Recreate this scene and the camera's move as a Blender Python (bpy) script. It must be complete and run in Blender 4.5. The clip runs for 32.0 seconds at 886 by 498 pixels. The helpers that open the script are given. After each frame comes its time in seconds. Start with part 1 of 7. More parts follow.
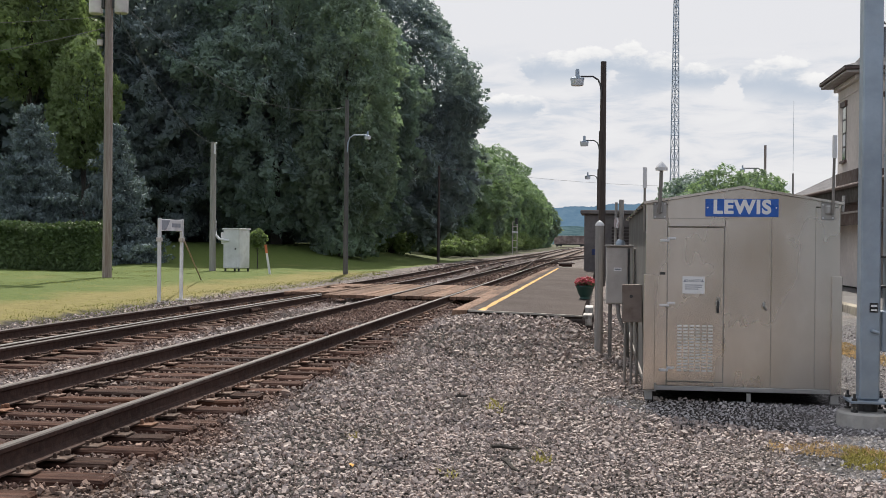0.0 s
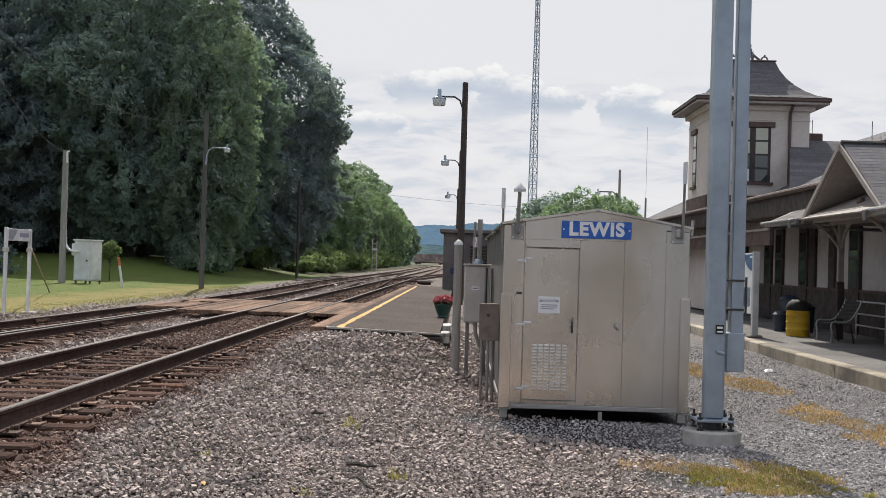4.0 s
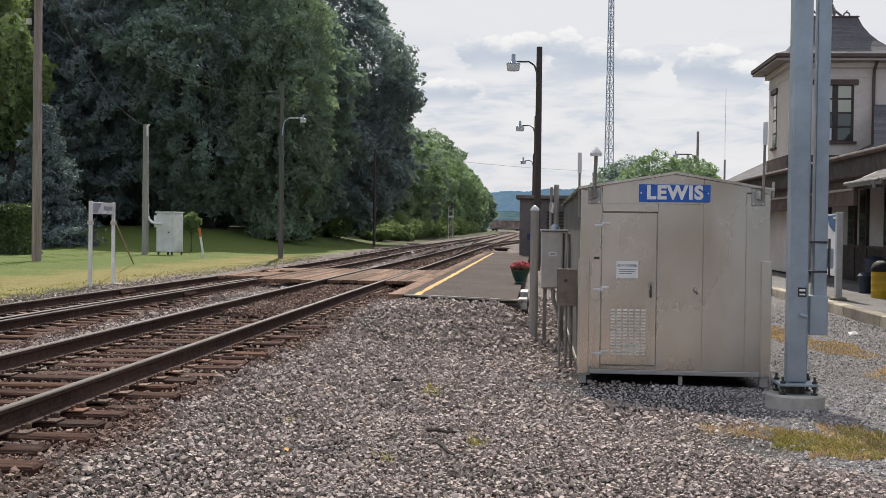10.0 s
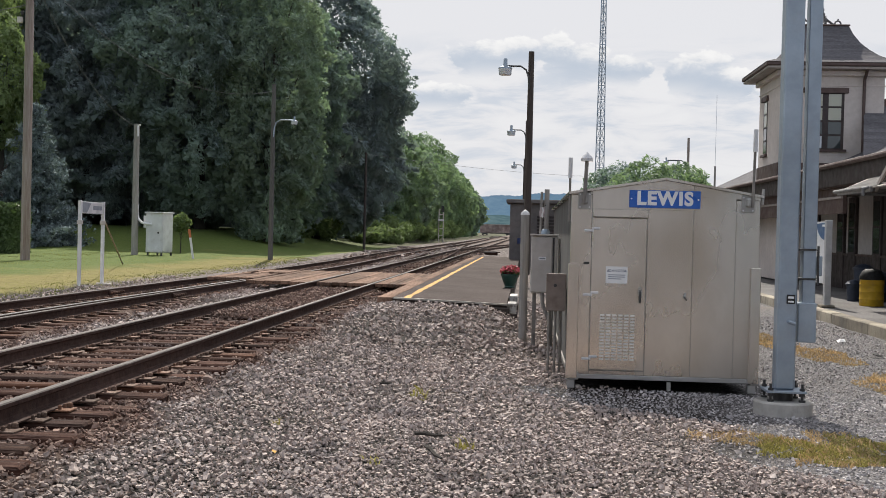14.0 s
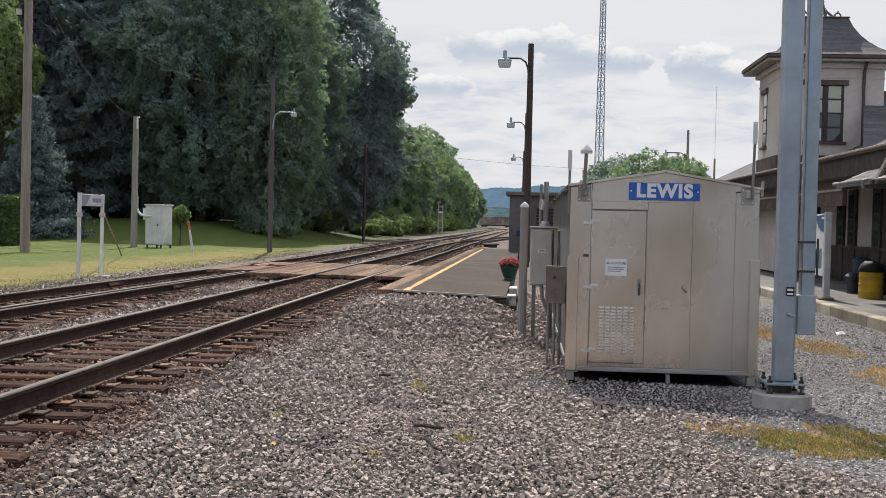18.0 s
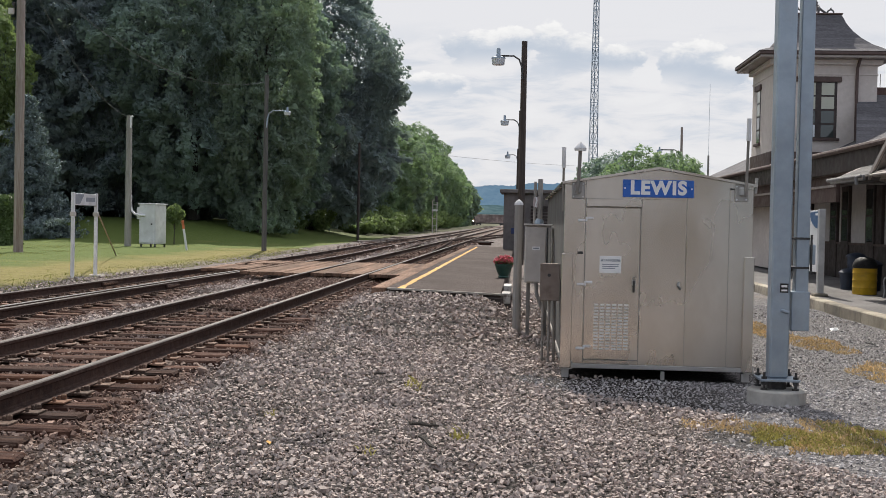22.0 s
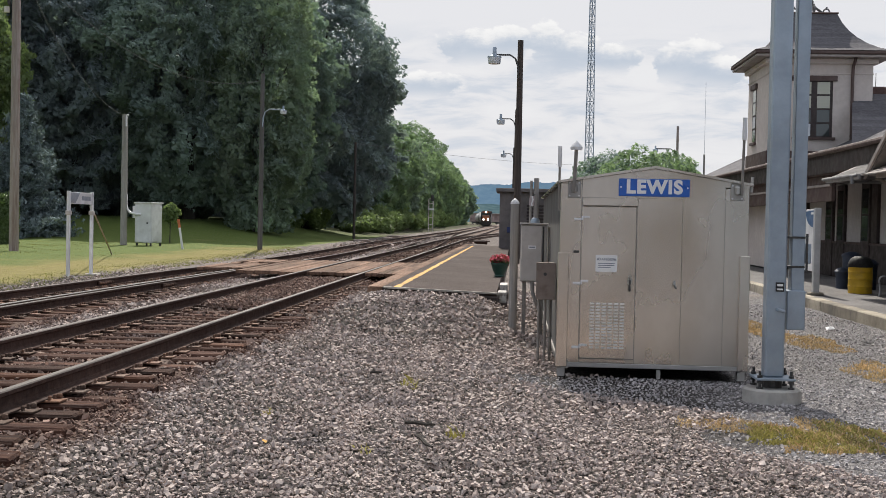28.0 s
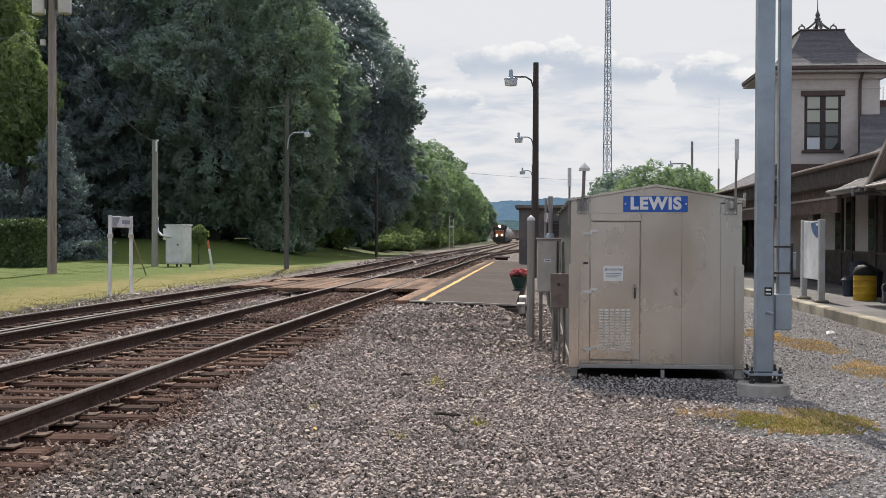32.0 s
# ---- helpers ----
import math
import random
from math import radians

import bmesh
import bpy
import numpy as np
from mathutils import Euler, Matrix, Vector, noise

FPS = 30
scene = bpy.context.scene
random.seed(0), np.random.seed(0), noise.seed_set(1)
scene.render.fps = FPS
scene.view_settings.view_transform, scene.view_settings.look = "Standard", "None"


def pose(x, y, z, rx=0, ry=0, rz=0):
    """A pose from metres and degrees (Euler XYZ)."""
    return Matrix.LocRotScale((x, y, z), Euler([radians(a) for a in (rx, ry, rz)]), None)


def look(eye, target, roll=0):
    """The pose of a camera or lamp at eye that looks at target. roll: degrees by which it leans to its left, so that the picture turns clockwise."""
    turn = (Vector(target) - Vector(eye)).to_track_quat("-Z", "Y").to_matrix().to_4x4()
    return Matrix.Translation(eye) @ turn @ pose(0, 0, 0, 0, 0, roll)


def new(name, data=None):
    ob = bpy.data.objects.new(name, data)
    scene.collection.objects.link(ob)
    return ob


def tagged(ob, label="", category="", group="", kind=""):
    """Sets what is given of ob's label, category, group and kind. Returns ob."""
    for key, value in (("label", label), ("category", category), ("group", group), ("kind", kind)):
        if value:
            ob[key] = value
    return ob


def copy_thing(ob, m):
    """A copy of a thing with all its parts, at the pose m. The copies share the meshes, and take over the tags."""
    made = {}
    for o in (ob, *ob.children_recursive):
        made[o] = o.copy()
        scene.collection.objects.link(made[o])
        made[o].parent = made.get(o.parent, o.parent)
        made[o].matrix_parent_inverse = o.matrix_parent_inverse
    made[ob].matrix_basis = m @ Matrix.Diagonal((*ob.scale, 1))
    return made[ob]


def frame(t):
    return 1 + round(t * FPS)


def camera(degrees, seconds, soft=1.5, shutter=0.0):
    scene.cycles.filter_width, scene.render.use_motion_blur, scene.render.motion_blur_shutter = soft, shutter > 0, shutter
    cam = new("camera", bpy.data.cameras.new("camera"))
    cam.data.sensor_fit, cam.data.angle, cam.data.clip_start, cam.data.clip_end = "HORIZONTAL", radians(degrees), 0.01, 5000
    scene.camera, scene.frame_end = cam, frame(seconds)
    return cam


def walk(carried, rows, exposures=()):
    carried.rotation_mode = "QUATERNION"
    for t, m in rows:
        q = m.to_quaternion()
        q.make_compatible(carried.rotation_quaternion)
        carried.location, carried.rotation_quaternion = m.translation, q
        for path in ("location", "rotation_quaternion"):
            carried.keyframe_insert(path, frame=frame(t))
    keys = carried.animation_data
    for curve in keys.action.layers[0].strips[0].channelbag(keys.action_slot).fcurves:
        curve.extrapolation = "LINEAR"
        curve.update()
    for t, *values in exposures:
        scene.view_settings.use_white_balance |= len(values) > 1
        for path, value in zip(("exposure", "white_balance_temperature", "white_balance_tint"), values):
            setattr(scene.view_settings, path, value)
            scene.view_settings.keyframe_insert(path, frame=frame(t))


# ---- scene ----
cam = camera(41.3, 32.0, soft=0.55)

# seconds, eye x, y, z, yaw to the left of +y, pitch, lean
PATH = [
    (0, 0.00, 0.00, 1.80, 7.686, -0.308, 0.573),
    (0.5, 0.00, 0.00, 1.80, 7.100, -0.434, 0.591),
    (1, 0.00, 0.00, 1.80, 6.796, -0.860, 0.290),
    (1.5, 0.00, 0.00, 1.80, 6.622, -1.352, 0.762),
    (2, 0.00, 0.00, 1.80, 5.774, -1.372, 0.635),
    (2.5, 0.00, 0.00, 1.80, 6.379, -1.479, 1.219),
    (3, 0.00, 0.00, 1.80, 6.303, 1.246, 0.594),
    (3.5, 0.00, 0.00, 1.80, 3.461, 0.550, 0.875),
    (4, 0.00, 0.00, 1.80, 0.861, 0.664, 1.679),
    (4.5, 0.00, 0.00, 1.80, 0.498, 0.749, 1.612),
    (6.5, 0.00, 0.00, 1.80, -1.505, 0.085, 1.429),
    (7, 0.00, 0.00, 1.80, -1.189, -0.015, 0.684),
    (7.5, 0.00, 0.00, 1.80, -0.482, 0.148, 2.011),
    (8, 0.00, 0.00, 1.80, 2.836, -0.426, 1.757),
    (8.5, 0.00, 0.00, 1.80, 3.526, -0.593, 0.859),
    (9, 0.00, 0.00, 1.80, 3.975, -1.442, -0.153),
    (9.5, 0.00, 0.00, 1.80, 4.562, -1.316, 0.001),
    (10, 0.00, 0.00, 1.80, 4.552, -1.039, 0.760),
    (10.5, 0.00, 0.00, 1.80, 4.457, -0.645, 0.769),
    (11, 0.00, 0.00, 1.80, 4.305, -0.503, 1.300),
    (11.5, 0.00, 0.00, 1.80, 4.194, -0.472, 1.653),
    (12, 0.00, 0.00, 1.80, 4.068, -0.525, 1.449),
    (12.5, 0.00, 0.00, 1.80, 3.976, -0.545, 1.295),
    (13, 0.00, 0.00, 1.80, 3.900, -0.580, 1.300),
    (13.5, 0.00, 0.00, 1.80, 3.913, -0.790, 1.417),
    (14, 0.00, 0.00, 1.80, 4.068, -0.860, 1.388),
    (14.5, 0.00, 0.00, 1.80, 4.219, -0.963, 1.301),
    (16.5, 0.00, 0.00, 1.80, 4.090, -1.190, 1.325),
    (17, 0.00, 0.00, 1.80, 4.074, -1.206, 1.367),
    (17.5, 0.00, 0.00, 1.80, 4.094, -1.230, 1.443),
    (18, 0.00, 0.00, 1.80, 4.032, -1.234, 1.395),
    (18.5, 0.00, 0.00, 1.80, 3.934, -1.384, 1.444),
    (19, 0.00, 0.00, 1.80, 3.849, -1.589, 1.156),
    (19.5, 0.00, 0.00, 1.80, 3.840, -1.548, 0.952),
    (20, 0.00, 0.00, 1.80, 3.835, -1.324, 1.286),
    (20.5, 0.00, 0.00, 1.80, 3.836, -1.305, 1.251),
    (21, 0.00, 0.00, 1.80, 3.789, -1.300, 1.216),
    (21.5, 0.00, 0.00, 1.80, 3.733, -1.262, 1.264),
    (22, 0.00, 0.00, 1.80, 3.756, -1.329, 1.158),
    (22.5, 0.00, 0.00, 1.80, 3.756, -1.400, 0.819),
    (23, 0.00, 0.00, 1.80, 3.187, -1.344, 1.018),
    (23.5, 0.00, 0.00, 1.80, 2.806, -1.411, 1.278),
    (24, 0.00, 0.00, 1.80, 2.712, -1.850, 1.340),
    (24.5, 0.00, 0.00, 1.80, 2.700, -1.913, 1.116),
    (25, 0.00, 0.00, 1.80, 3.044, -1.938, 0.889),
    (25.5, 0.00, 0.00, 1.80, 3.292, -1.929, 0.974),
    (27.5, 0.00, 0.00, 1.80, 3.553, -1.451, 1.289),
    (28, 0.00, 0.00, 1.80, 3.561, -1.378, 1.180),
    (28.5, 0.00, 0.00, 1.80, 3.746, -1.310, 1.202),
    (29, 0.00, 0.00, 1.80, 3.839, -1.271, 1.121),
    (29.5, 0.00, 0.00, 1.80, 3.885, -1.189, 0.811),
    (29.8, 0.00, 0.00, 1.80, 3.905, -0.985, 0.780),
    (30, 0.08, -1.44, 1.79, 4.011, -0.756, 0.555),
    (30.5, 0.08, -1.44, 1.79, 4.084, -0.756, 0.666),
    (31, 0.08, -1.44, 1.79, 4.173, -0.711, 0.649),
    (31.5, 0.08, -1.44, 1.79, 4.441, -0.654, 0.549),
    (32, 0.08, -1.44, 1.79, 4.594, -0.547, 0.217),
]


def aim(x, y, z, yaw, pitch, lean):
    a, b = radians(yaw), radians(pitch)
    ahead = Vector((-math.sin(a) * math.cos(b), math.cos(a) * math.cos(b), math.sin(b)))
    return look(Vector((x, y, z)), Vector((x, y, z)) + ahead, lean)


walk(cam, [(r[0], aim(*r[1:])) for r in PATH])

# ---- light ----
SUN_EL, SUN_AZ = radians(49), math.atan2(-0.125, 1.0)  # azimuth from +y towards +x
SUN_DIR = Vector((math.sin(SUN_AZ) * math.cos(SUN_EL), math.cos(SUN_AZ) * math.cos(SUN_EL), math.sin(SUN_EL)))


def node_tools(nt):
    def n(kind, **kw):
        nd = nt.nodes.new(kind)
        for k, v in kw.items():
            if k == "op":
                nd.operation = v
            elif k == "clamp":
                nd.use_clamp = v
            elif k == "blend":
                nd.blend_type = v
        return nd

    def math_(op, a, b=0.0, clamp=False):
        nd = n("ShaderNodeMath", op=op, clamp=clamp)
        for i, v in enumerate((a, b)):
            if isinstance(v, (int, float)):
                nd.inputs[i].default_value = v
            else:
                nt.links.new(v, nd.inputs[i])
        return nd.outputs[0]

    def noise_(vec, scale, detail=4.0, rough=0.55, dist=0.0):
        nd = n("ShaderNodeTexNoise")
        nd.inputs["Scale"].default_value, nd.inputs["Detail"].default_value = scale, detail
        nd.inputs["Roughness"].default_value, nd.inputs["Distortion"].default_value = rough, dist
        if vec is not None:
            nt.links.new(vec, nd.inputs["Vector"])
        return nd.outputs["Fac"]

    def ramp(fac, stops):
        nd = n("ShaderNodeValToRGB")
        e = nd.color_ramp.elements
        while len(e) < len(stops):
            e.new(0.5)
        for i, (p, c) in enumerate(stops):
            e[i].position, e[i].color = p, (*c, 1.0)
        nt.links.new(fac, nd.inputs[0])
        return nd.outputs[0]

    def mix(fac, a, b, blend="MIX"):
        nd = n("ShaderNodeMix")
        nd.data_type, nd.blend_type = "RGBA", blend
        for i, v in ((0, fac), (6, a), (7, b)):
            if isinstance(v, (int, float)):
                nd.inputs[i].default_value = v
            elif isinstance(v, tuple):
                nd.inputs[i].default_value = (*v, 1.0)
            else:
                nt.links.new(v, nd.inputs[i])
        return nd.outputs[2]

    def remap(v, a, b, c=0.0, d=1.0):
        nd = n("ShaderNodeMapRange")
        nd.clamp = True
        nd.interpolation_type = "SMOOTHSTEP"
        for i, w in enumerate((a, b, c, d)):
            nd.inputs[i + 1].default_value = w
        nt.links.new(v, nd.inputs[0])
        return nd.outputs[0]

    return n, math_, noise_, ramp, mix, remap


def make_world():
    w = bpy.data.worlds.new("sky")
    scene.world = w
    w.use_nodes = True
    nt = w.node_tree
    nt.nodes.clear()
    n, math_, noise_, ramp, mix, remap = node_tools(nt)
    out, bg = n("ShaderNodeOutputWorld"), n("ShaderNodeBackground")
    sky = n("ShaderNodeTexSky")
    sky.sky_type, sky.sun_disc = "NISHITA", False
    sky.sun_elevation, sky.sun_rotation = SUN_EL, SUN_AZ
    sky.air_density, sky.dust_density = 1.0, 3.0
    scaled = mix(1.0, sky.outputs[0], (SKY_GAIN, SKY_GAIN, SKY_GAIN), "MULTIPLY")
    co = n("ShaderNodeTexCoord")
    d = co.outputs["Generated"]
    sep = n("ShaderNodeSeparateXYZ")
    nt.links.new(d, sep.inputs[0])
    # hazy glare that spreads from the sun through thin high cloud
    dot = n("ShaderNodeVectorMath", op="DOT_PRODUCT")
    nt.links.new(d, dot.inputs[0])
    dot.inputs[1].default_value = SUN_DIR
    glare = remap(dot.outputs["Value"], 0.25, 0.75)
    veil = math_("ADD", math_("MULTIPLY", glare, 0.30), 0.63)
    col = mix(veil, scaled, mix(glare, (0.89, 0.95, 1.08), (0.80, 0.803, 0.835)))
    # cumulus banks: heaped lobes over a ragged noise, sunlit above and blue-grey below
    az = math_("ARCTAN2", sep.outputs[0], sep.outputs[1])
    el = math_("ARCSINE", sep.outputs[2])
    flat = n("ShaderNodeCombineXYZ")
    nt.links.new(az, flat.inputs[0])
    nt.links.new(math_("MULTIPLY", el, 1.7), flat.inputs[1])

    def flat_at(offset):
        sh = n("ShaderNodeVectorMath", op="ADD")
        nt.links.new(flat.outputs[0], sh.inputs[0])
        sh.inputs[1].default_value = (*offset, 0.0)
        return sh.outputs[0]
    rag = noise_(flat_at(CLOUD_OFFSET), 48.0, 9.0, 0.62, 0.25)
    curl = noise_(flat_at((7.7, 4.2)), 22.0, 6.0, 0.6, 0.4)
    wob = math_("MULTIPLY", math_("SUBTRACT", rag, 0.5), 2.9)
    wide = math_("MULTIPLY", math_("SUBTRACT", curl, 0.5), 1.2)
    top, level, weight = None, None, None
    for u0, e0, w, h in CLOUDS:
        du = math_("DIVIDE", math_("SUBTRACT", az, u0), w)
        de = math_("DIVIDE", math_("SUBTRACT", el, e0), h)
        # round above, drawn out into a soft base below
        up = math_("MAXIMUM", de, math_("MULTIPLY", de, -0.42))
        q = math_("SUBTRACT", 1.0, math_("ADD", math_("MULTIPLY", du, du), math_("MULTIPLY", up, up)))
        k = math_("POWER", math_("MAXIMUM", math_("ADD", q, 0.8), 0.001), 3.0)
        kd = math_("MULTIPLY", k, de)
        top = q if top is None else math_("MAXIMUM", top, q)
        level = kd if level is None else math_("ADD", level, kd)
        weight = k if weight is None else math_("ADD", weight, k)
    height = math_("DIVIDE", level, weight)
    here = math_("ADD", math_("ADD", math_("MAXIMUM", top, -1.6), wob), wide)
    cover = math_("MULTIPLY", remap(here, -0.12, 0.30), remap(height, -2.3, -0.5))
    shade = remap(math_("ADD", height, math_("MULTIPLY", wob, 0.8)), 0.9, -0.8)
    cloud = ramp(shade, [(0.0, (0.93, 0.925, 0.92)), (0.3, (0.82, 0.825, 0.84)), (0.65, (0.62, 0.665, 0.735)), (1.0, (0.52, 0.585, 0.68))])
    wisp = n("ShaderNodeMapping")
    wisp.inputs["Scale"].default_value = (1.0, 2.4, 1.0)
    nt.links.new(flat.outputs[0], wisp.inputs[0])
    thin = noise_(wisp.outputs[0], 15.0, 7.0, 0.58, 0.5)
    low = math_("MULTIPLY", remap(el, 0.0, 0.05), remap(el, 0.175, 0.13))
    col = mix(math_("MULTIPLY", remap(thin, 0.46, 0.66), math_("MULTIPLY", low, 0.75)), col, (0.58, 0.635, 0.72))
    col = mix(math_("MULTIPLY", remap(thin, 0.50, 0.34), math_("MULTIPLY", low, 0.5)), col, (0.86, 0.86, 0.87))
    col = mix(math_("MULTIPLY", cover, 0.92), col, cloud)
    nt.links.new(col, bg.inputs[0])
    bg.inputs[1].default_value = 1.0
    nt.links.new(bg.outputs[0], out.inputs[0])


SKY_GAIN = 0.085
CLOUD_OFFSET = (3.1, 1.7)
# heaps of cumulus: azimuth from +y, elevation, half width, half height, in radians
CLOUDS = [(-0.036, 0.152, 0.034, 0.011), (-0.010, 0.156, 0.018, 0.010), (0.022, 0.157, 0.014, 0.013), (0.042, 0.149, 0.026, 0.013), (0.076, 0.142, 0.024, 0.009), (0.128, 0.140, 0.016, 0.012), (0.145, 0.141, 0.022, 0.016), (0.166, 0.130, 0.020, 0.010),
          (-0.075, 0.118, 0.030, 0.008), (0.215, 0.118, 0.035, 0.010),
          (-0.55, 0.15, 0.08, 0.03), (0.60, 0.17, 0.09, 0.03), (1.2, 0.16, 0.12, 0.04), (-1.3, 0.18, 0.15, 0.04), (2.2, 0.16, 0.14, 0.04), (-2.4, 0.15, 0.15, 0.04)]
make_world()
sun = new("sun", bpy.data.lights.new("sun", "SUN"))
sun.data.energy, sun.data.angle, sun.data.color = 5.0, radians(0.8), (1.0, 0.94, 0.85)
sun.matrix_world = look(SUN_DIR * 100, (0, 0, 0))
scene.view_settings.exposure = 0.0

# ---- materials ----
MATS = {}


def material(name, stops, scale=8.0, rough=0.8, metal=0.0, bump=0.15, bscale=None, patch=0.25, pscale=0.6,
             rand=0.0, island=0.0, spec=0.4, stretch=None, dirt=None, emit=None, translucent=0.0, sheen=0.0):
    """A surface with grain, larger patches, relief and, where given, dirt of its own shape."""
    if name in MATS:
        return MATS[name]
    m = bpy.data.materials.new(name)
    m.use_nodes = True
    nt = m.node_tree
    p = nt.nodes["Principled BSDF"]
    n, math_, noise_, ramp, mix, remap = node_tools(nt)
    co = n("ShaderNodeTexCoord").outputs["Object"]
    if rand:
        # each alike piece gets its own stretch of grain and dirt
        sh = n("ShaderNodeVectorMath", op="ADD")
        sp = n("ShaderNodeCombineXYZ")
        far = math_("MULTIPLY", n("ShaderNodeObjectInfo").outputs["Random"], 61.0)
        for i in range(3):
            nt.links.new(far, sp.inputs[i])
        nt.links.new(co, sh.inputs[0])
        nt.links.new(sp.outputs[0], sh.inputs[1])
        co = sh.outputs[0]
    if stretch:
        mp = n("ShaderNodeMapping")
        mp.inputs["Scale"].default_value = stretch
        nt.links.new(co, mp.inputs[0])
        co = mp.outputs[0]
    if len(stops) == 1:
        stops = [stops[0], tuple(min(1.0, v * 1.25) for v in stops[0])]
    k = len(stops) - 1
    col = ramp(noise_(co, scale, 6.0, 0.6), [(0.3 + 0.4 * i / k, c) for i, c in enumerate(stops)])
    if patch:
        g = remap(noise_(co, pscale, 3.0), 0.3, 0.7, 1.0 - patch, 1.0 + patch * 0.6)
        col = mix(1.0, col, n_rgb(nt, g), "MULTIPLY")
    if rand:
        oi = n("ShaderNodeObjectInfo").outputs["Random"]
        col = mix(1.0, col, n_rgb(nt, remap(oi, 0.0, 1.0, 1.0 - rand, 1.0 + rand)), "MULTIPLY")
    if island:
        gi = n("ShaderNodeNewGeometry").outputs["Random Per Island"]
        col = mix(1.0, col, n_rgb(nt, remap(gi, 0.0, 1.0, 1.0 - island, 1.0 + island)), "MULTIPLY")
    if dirt:
        f = math_("MULTIPLY", remap(noise_(co, dirt[1], 5.0, 0.65), 0.5, 0.7), dirt[2])
        col = mix(f, col, dirt[0])
    nt.links.new(col, p.inputs["Base Color"])
    p.inputs["Metallic"].default_value = metal
    p.inputs["Specular IOR Level"].default_value = spec
    r = remap(noise_(co, scale * 0.7, 4.0), 0.3, 0.7, max(0.03, rough - 0.12), min(1.0, rough + 0.12))
    nt.links.new(r, p.inputs["Roughness"])
    if bump:
        b = n("ShaderNodeBump")
        b.inputs["Strength"].default_value, b.inputs["Distance"].default_value = bump, 0.02
        nt.links.new(noise_(co, bscale or scale * 3, 6.0, 0.6), b.inputs["Height"])
        nt.links.new(b.outputs[0], p.inputs["Normal"])
    if emit:
        p.inputs["Emission Color"].default_value, p.inputs["Emission Strength"].default_value = (*emit[0], 1), emit[1]
    if sheen:
        # blue-tinted sheen stands for the haze before the trees
        p.inputs["Sheen Weight"].default_value, p.inputs["Sheen Roughness"].default_value = sheen, 0.45
        p.inputs["Sheen Tint"].default_value = (0.74, 0.89, 1.0, 1.0)
    if translucent:
        t = n("ShaderNodeBsdfTranslucent")
        nt.links.new(mix(1.0, col, (1.02, 1.12, 0.78), "MULTIPLY"), t.inputs[0])
        ms = n("ShaderNodeMixShader")
        ms.inputs[0].default_value = translucent
        nt.links.new(p.outputs[0], ms.inputs[1])
        nt.links.new(t.outputs[0], ms.inputs[2])
        nt.links.new(ms.outputs[0], nt.nodes["Material Output"].inputs[0])
    MATS[name] = m
    return m


def n_rgb(nt, value):
    nd = nt.nodes.new("ShaderNodeCombineColor")
    for i in range(3):
        nt.links.new(value, nd.inputs[i])
    return nd.outputs[0]


def glass(name, tint, rough=0.05):
    if name in MATS:
        return MATS[name]
    m = bpy.data.materials.new(name)
    m.use_nodes = True
    p = m.node_tree.nodes["Principled BSDF"]
    p.inputs["Base Color"].default_value = (*tint, 1)
    p.inputs["Roughness"].default_value = rough
    p.inputs["Specular IOR Level"].default_value = 0.8
    MATS[name] = m
    return m


TIE = material("weathered_tie", [(0.026, 0.013, 0.010), (0.062, 0.031, 0.023), (0.125, 0.070, 0.050)], 9, 0.9, bump=0.7, stretch=(0.25, 3, 3), rand=0.32, spec=0.15, dirt=((0.22, 0.095, 0.045), 0.8, 0.35))
RAIL_SIDE = material("rusty_rail", [(0.042, 0.026, 0.022), (0.088, 0.053, 0.043)], 14, 0.9, bump=0.3, patch=0.3, spec=0.15)
RAIL_TOP = material("polished_rail_head", [(0.080, 0.066, 0.061), (0.130, 0.111, 0.102)], 20, 0.62, metal=0.35, bump=0.02, stretch=(6, 0.2, 1))
PLATE = material("rusted_plate", [(0.10, 0.064, 0.050), (0.27, 0.18, 0.135)], 25, 0.9, bump=0.3, rand=0.4, dirt=((0.30, 0.13, 0.06), 0.6, 0.5))
PLANK = material("crossing_timber", [(0.115, 0.069, 0.047), (0.26, 0.165, 0.118)], 7, 0.9, bump=0.5, stretch=(4, 0.3, 2), rand=0.28, spec=0.2)
ASPHALT = material("asphalt", [(0.070, 0.056, 0.051), (0.122, 0.099, 0.090)], 38, 0.95, bump=0.8, bscale=110, patch=0.16, pscale=0.45, spec=0.12, dirt=((0.135, 0.117, 0.105), 1.4, 0.25))
CONCRETE = material("concrete", [(0.28, 0.245, 0.19), (0.42, 0.37, 0.29)], 6, 0.9, bump=0.6, bscale=22, dirt=((0.13, 0.115, 0.10), 1.1, 0.85), rand=0.30)
PALE_CONCRETE = material("pale_concrete", [(0.34, 0.325, 0.30), (0.46, 0.44, 0.405)], 8, 0.9, bump=0.25, bscale=40, dirt=((0.24, 0.22, 0.20), 3, 0.5))
YELLOW = material("yellow_line_paint", [(0.55, 0.27, 0.035), (0.68, 0.38, 0.08)], 14, 0.75, bump=0.2, dirt=((0.28, 0.21, 0.13), 5, 0.55))
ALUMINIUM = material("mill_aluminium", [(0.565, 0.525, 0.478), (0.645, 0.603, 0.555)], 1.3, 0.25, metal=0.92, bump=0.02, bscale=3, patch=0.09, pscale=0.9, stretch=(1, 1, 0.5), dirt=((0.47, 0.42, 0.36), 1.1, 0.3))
ALU_DARK = material("dull_aluminium", [(0.40, 0.39, 0.38), (0.50, 0.49, 0.47)], 3, 0.5, metal=0.7, bump=0.04)
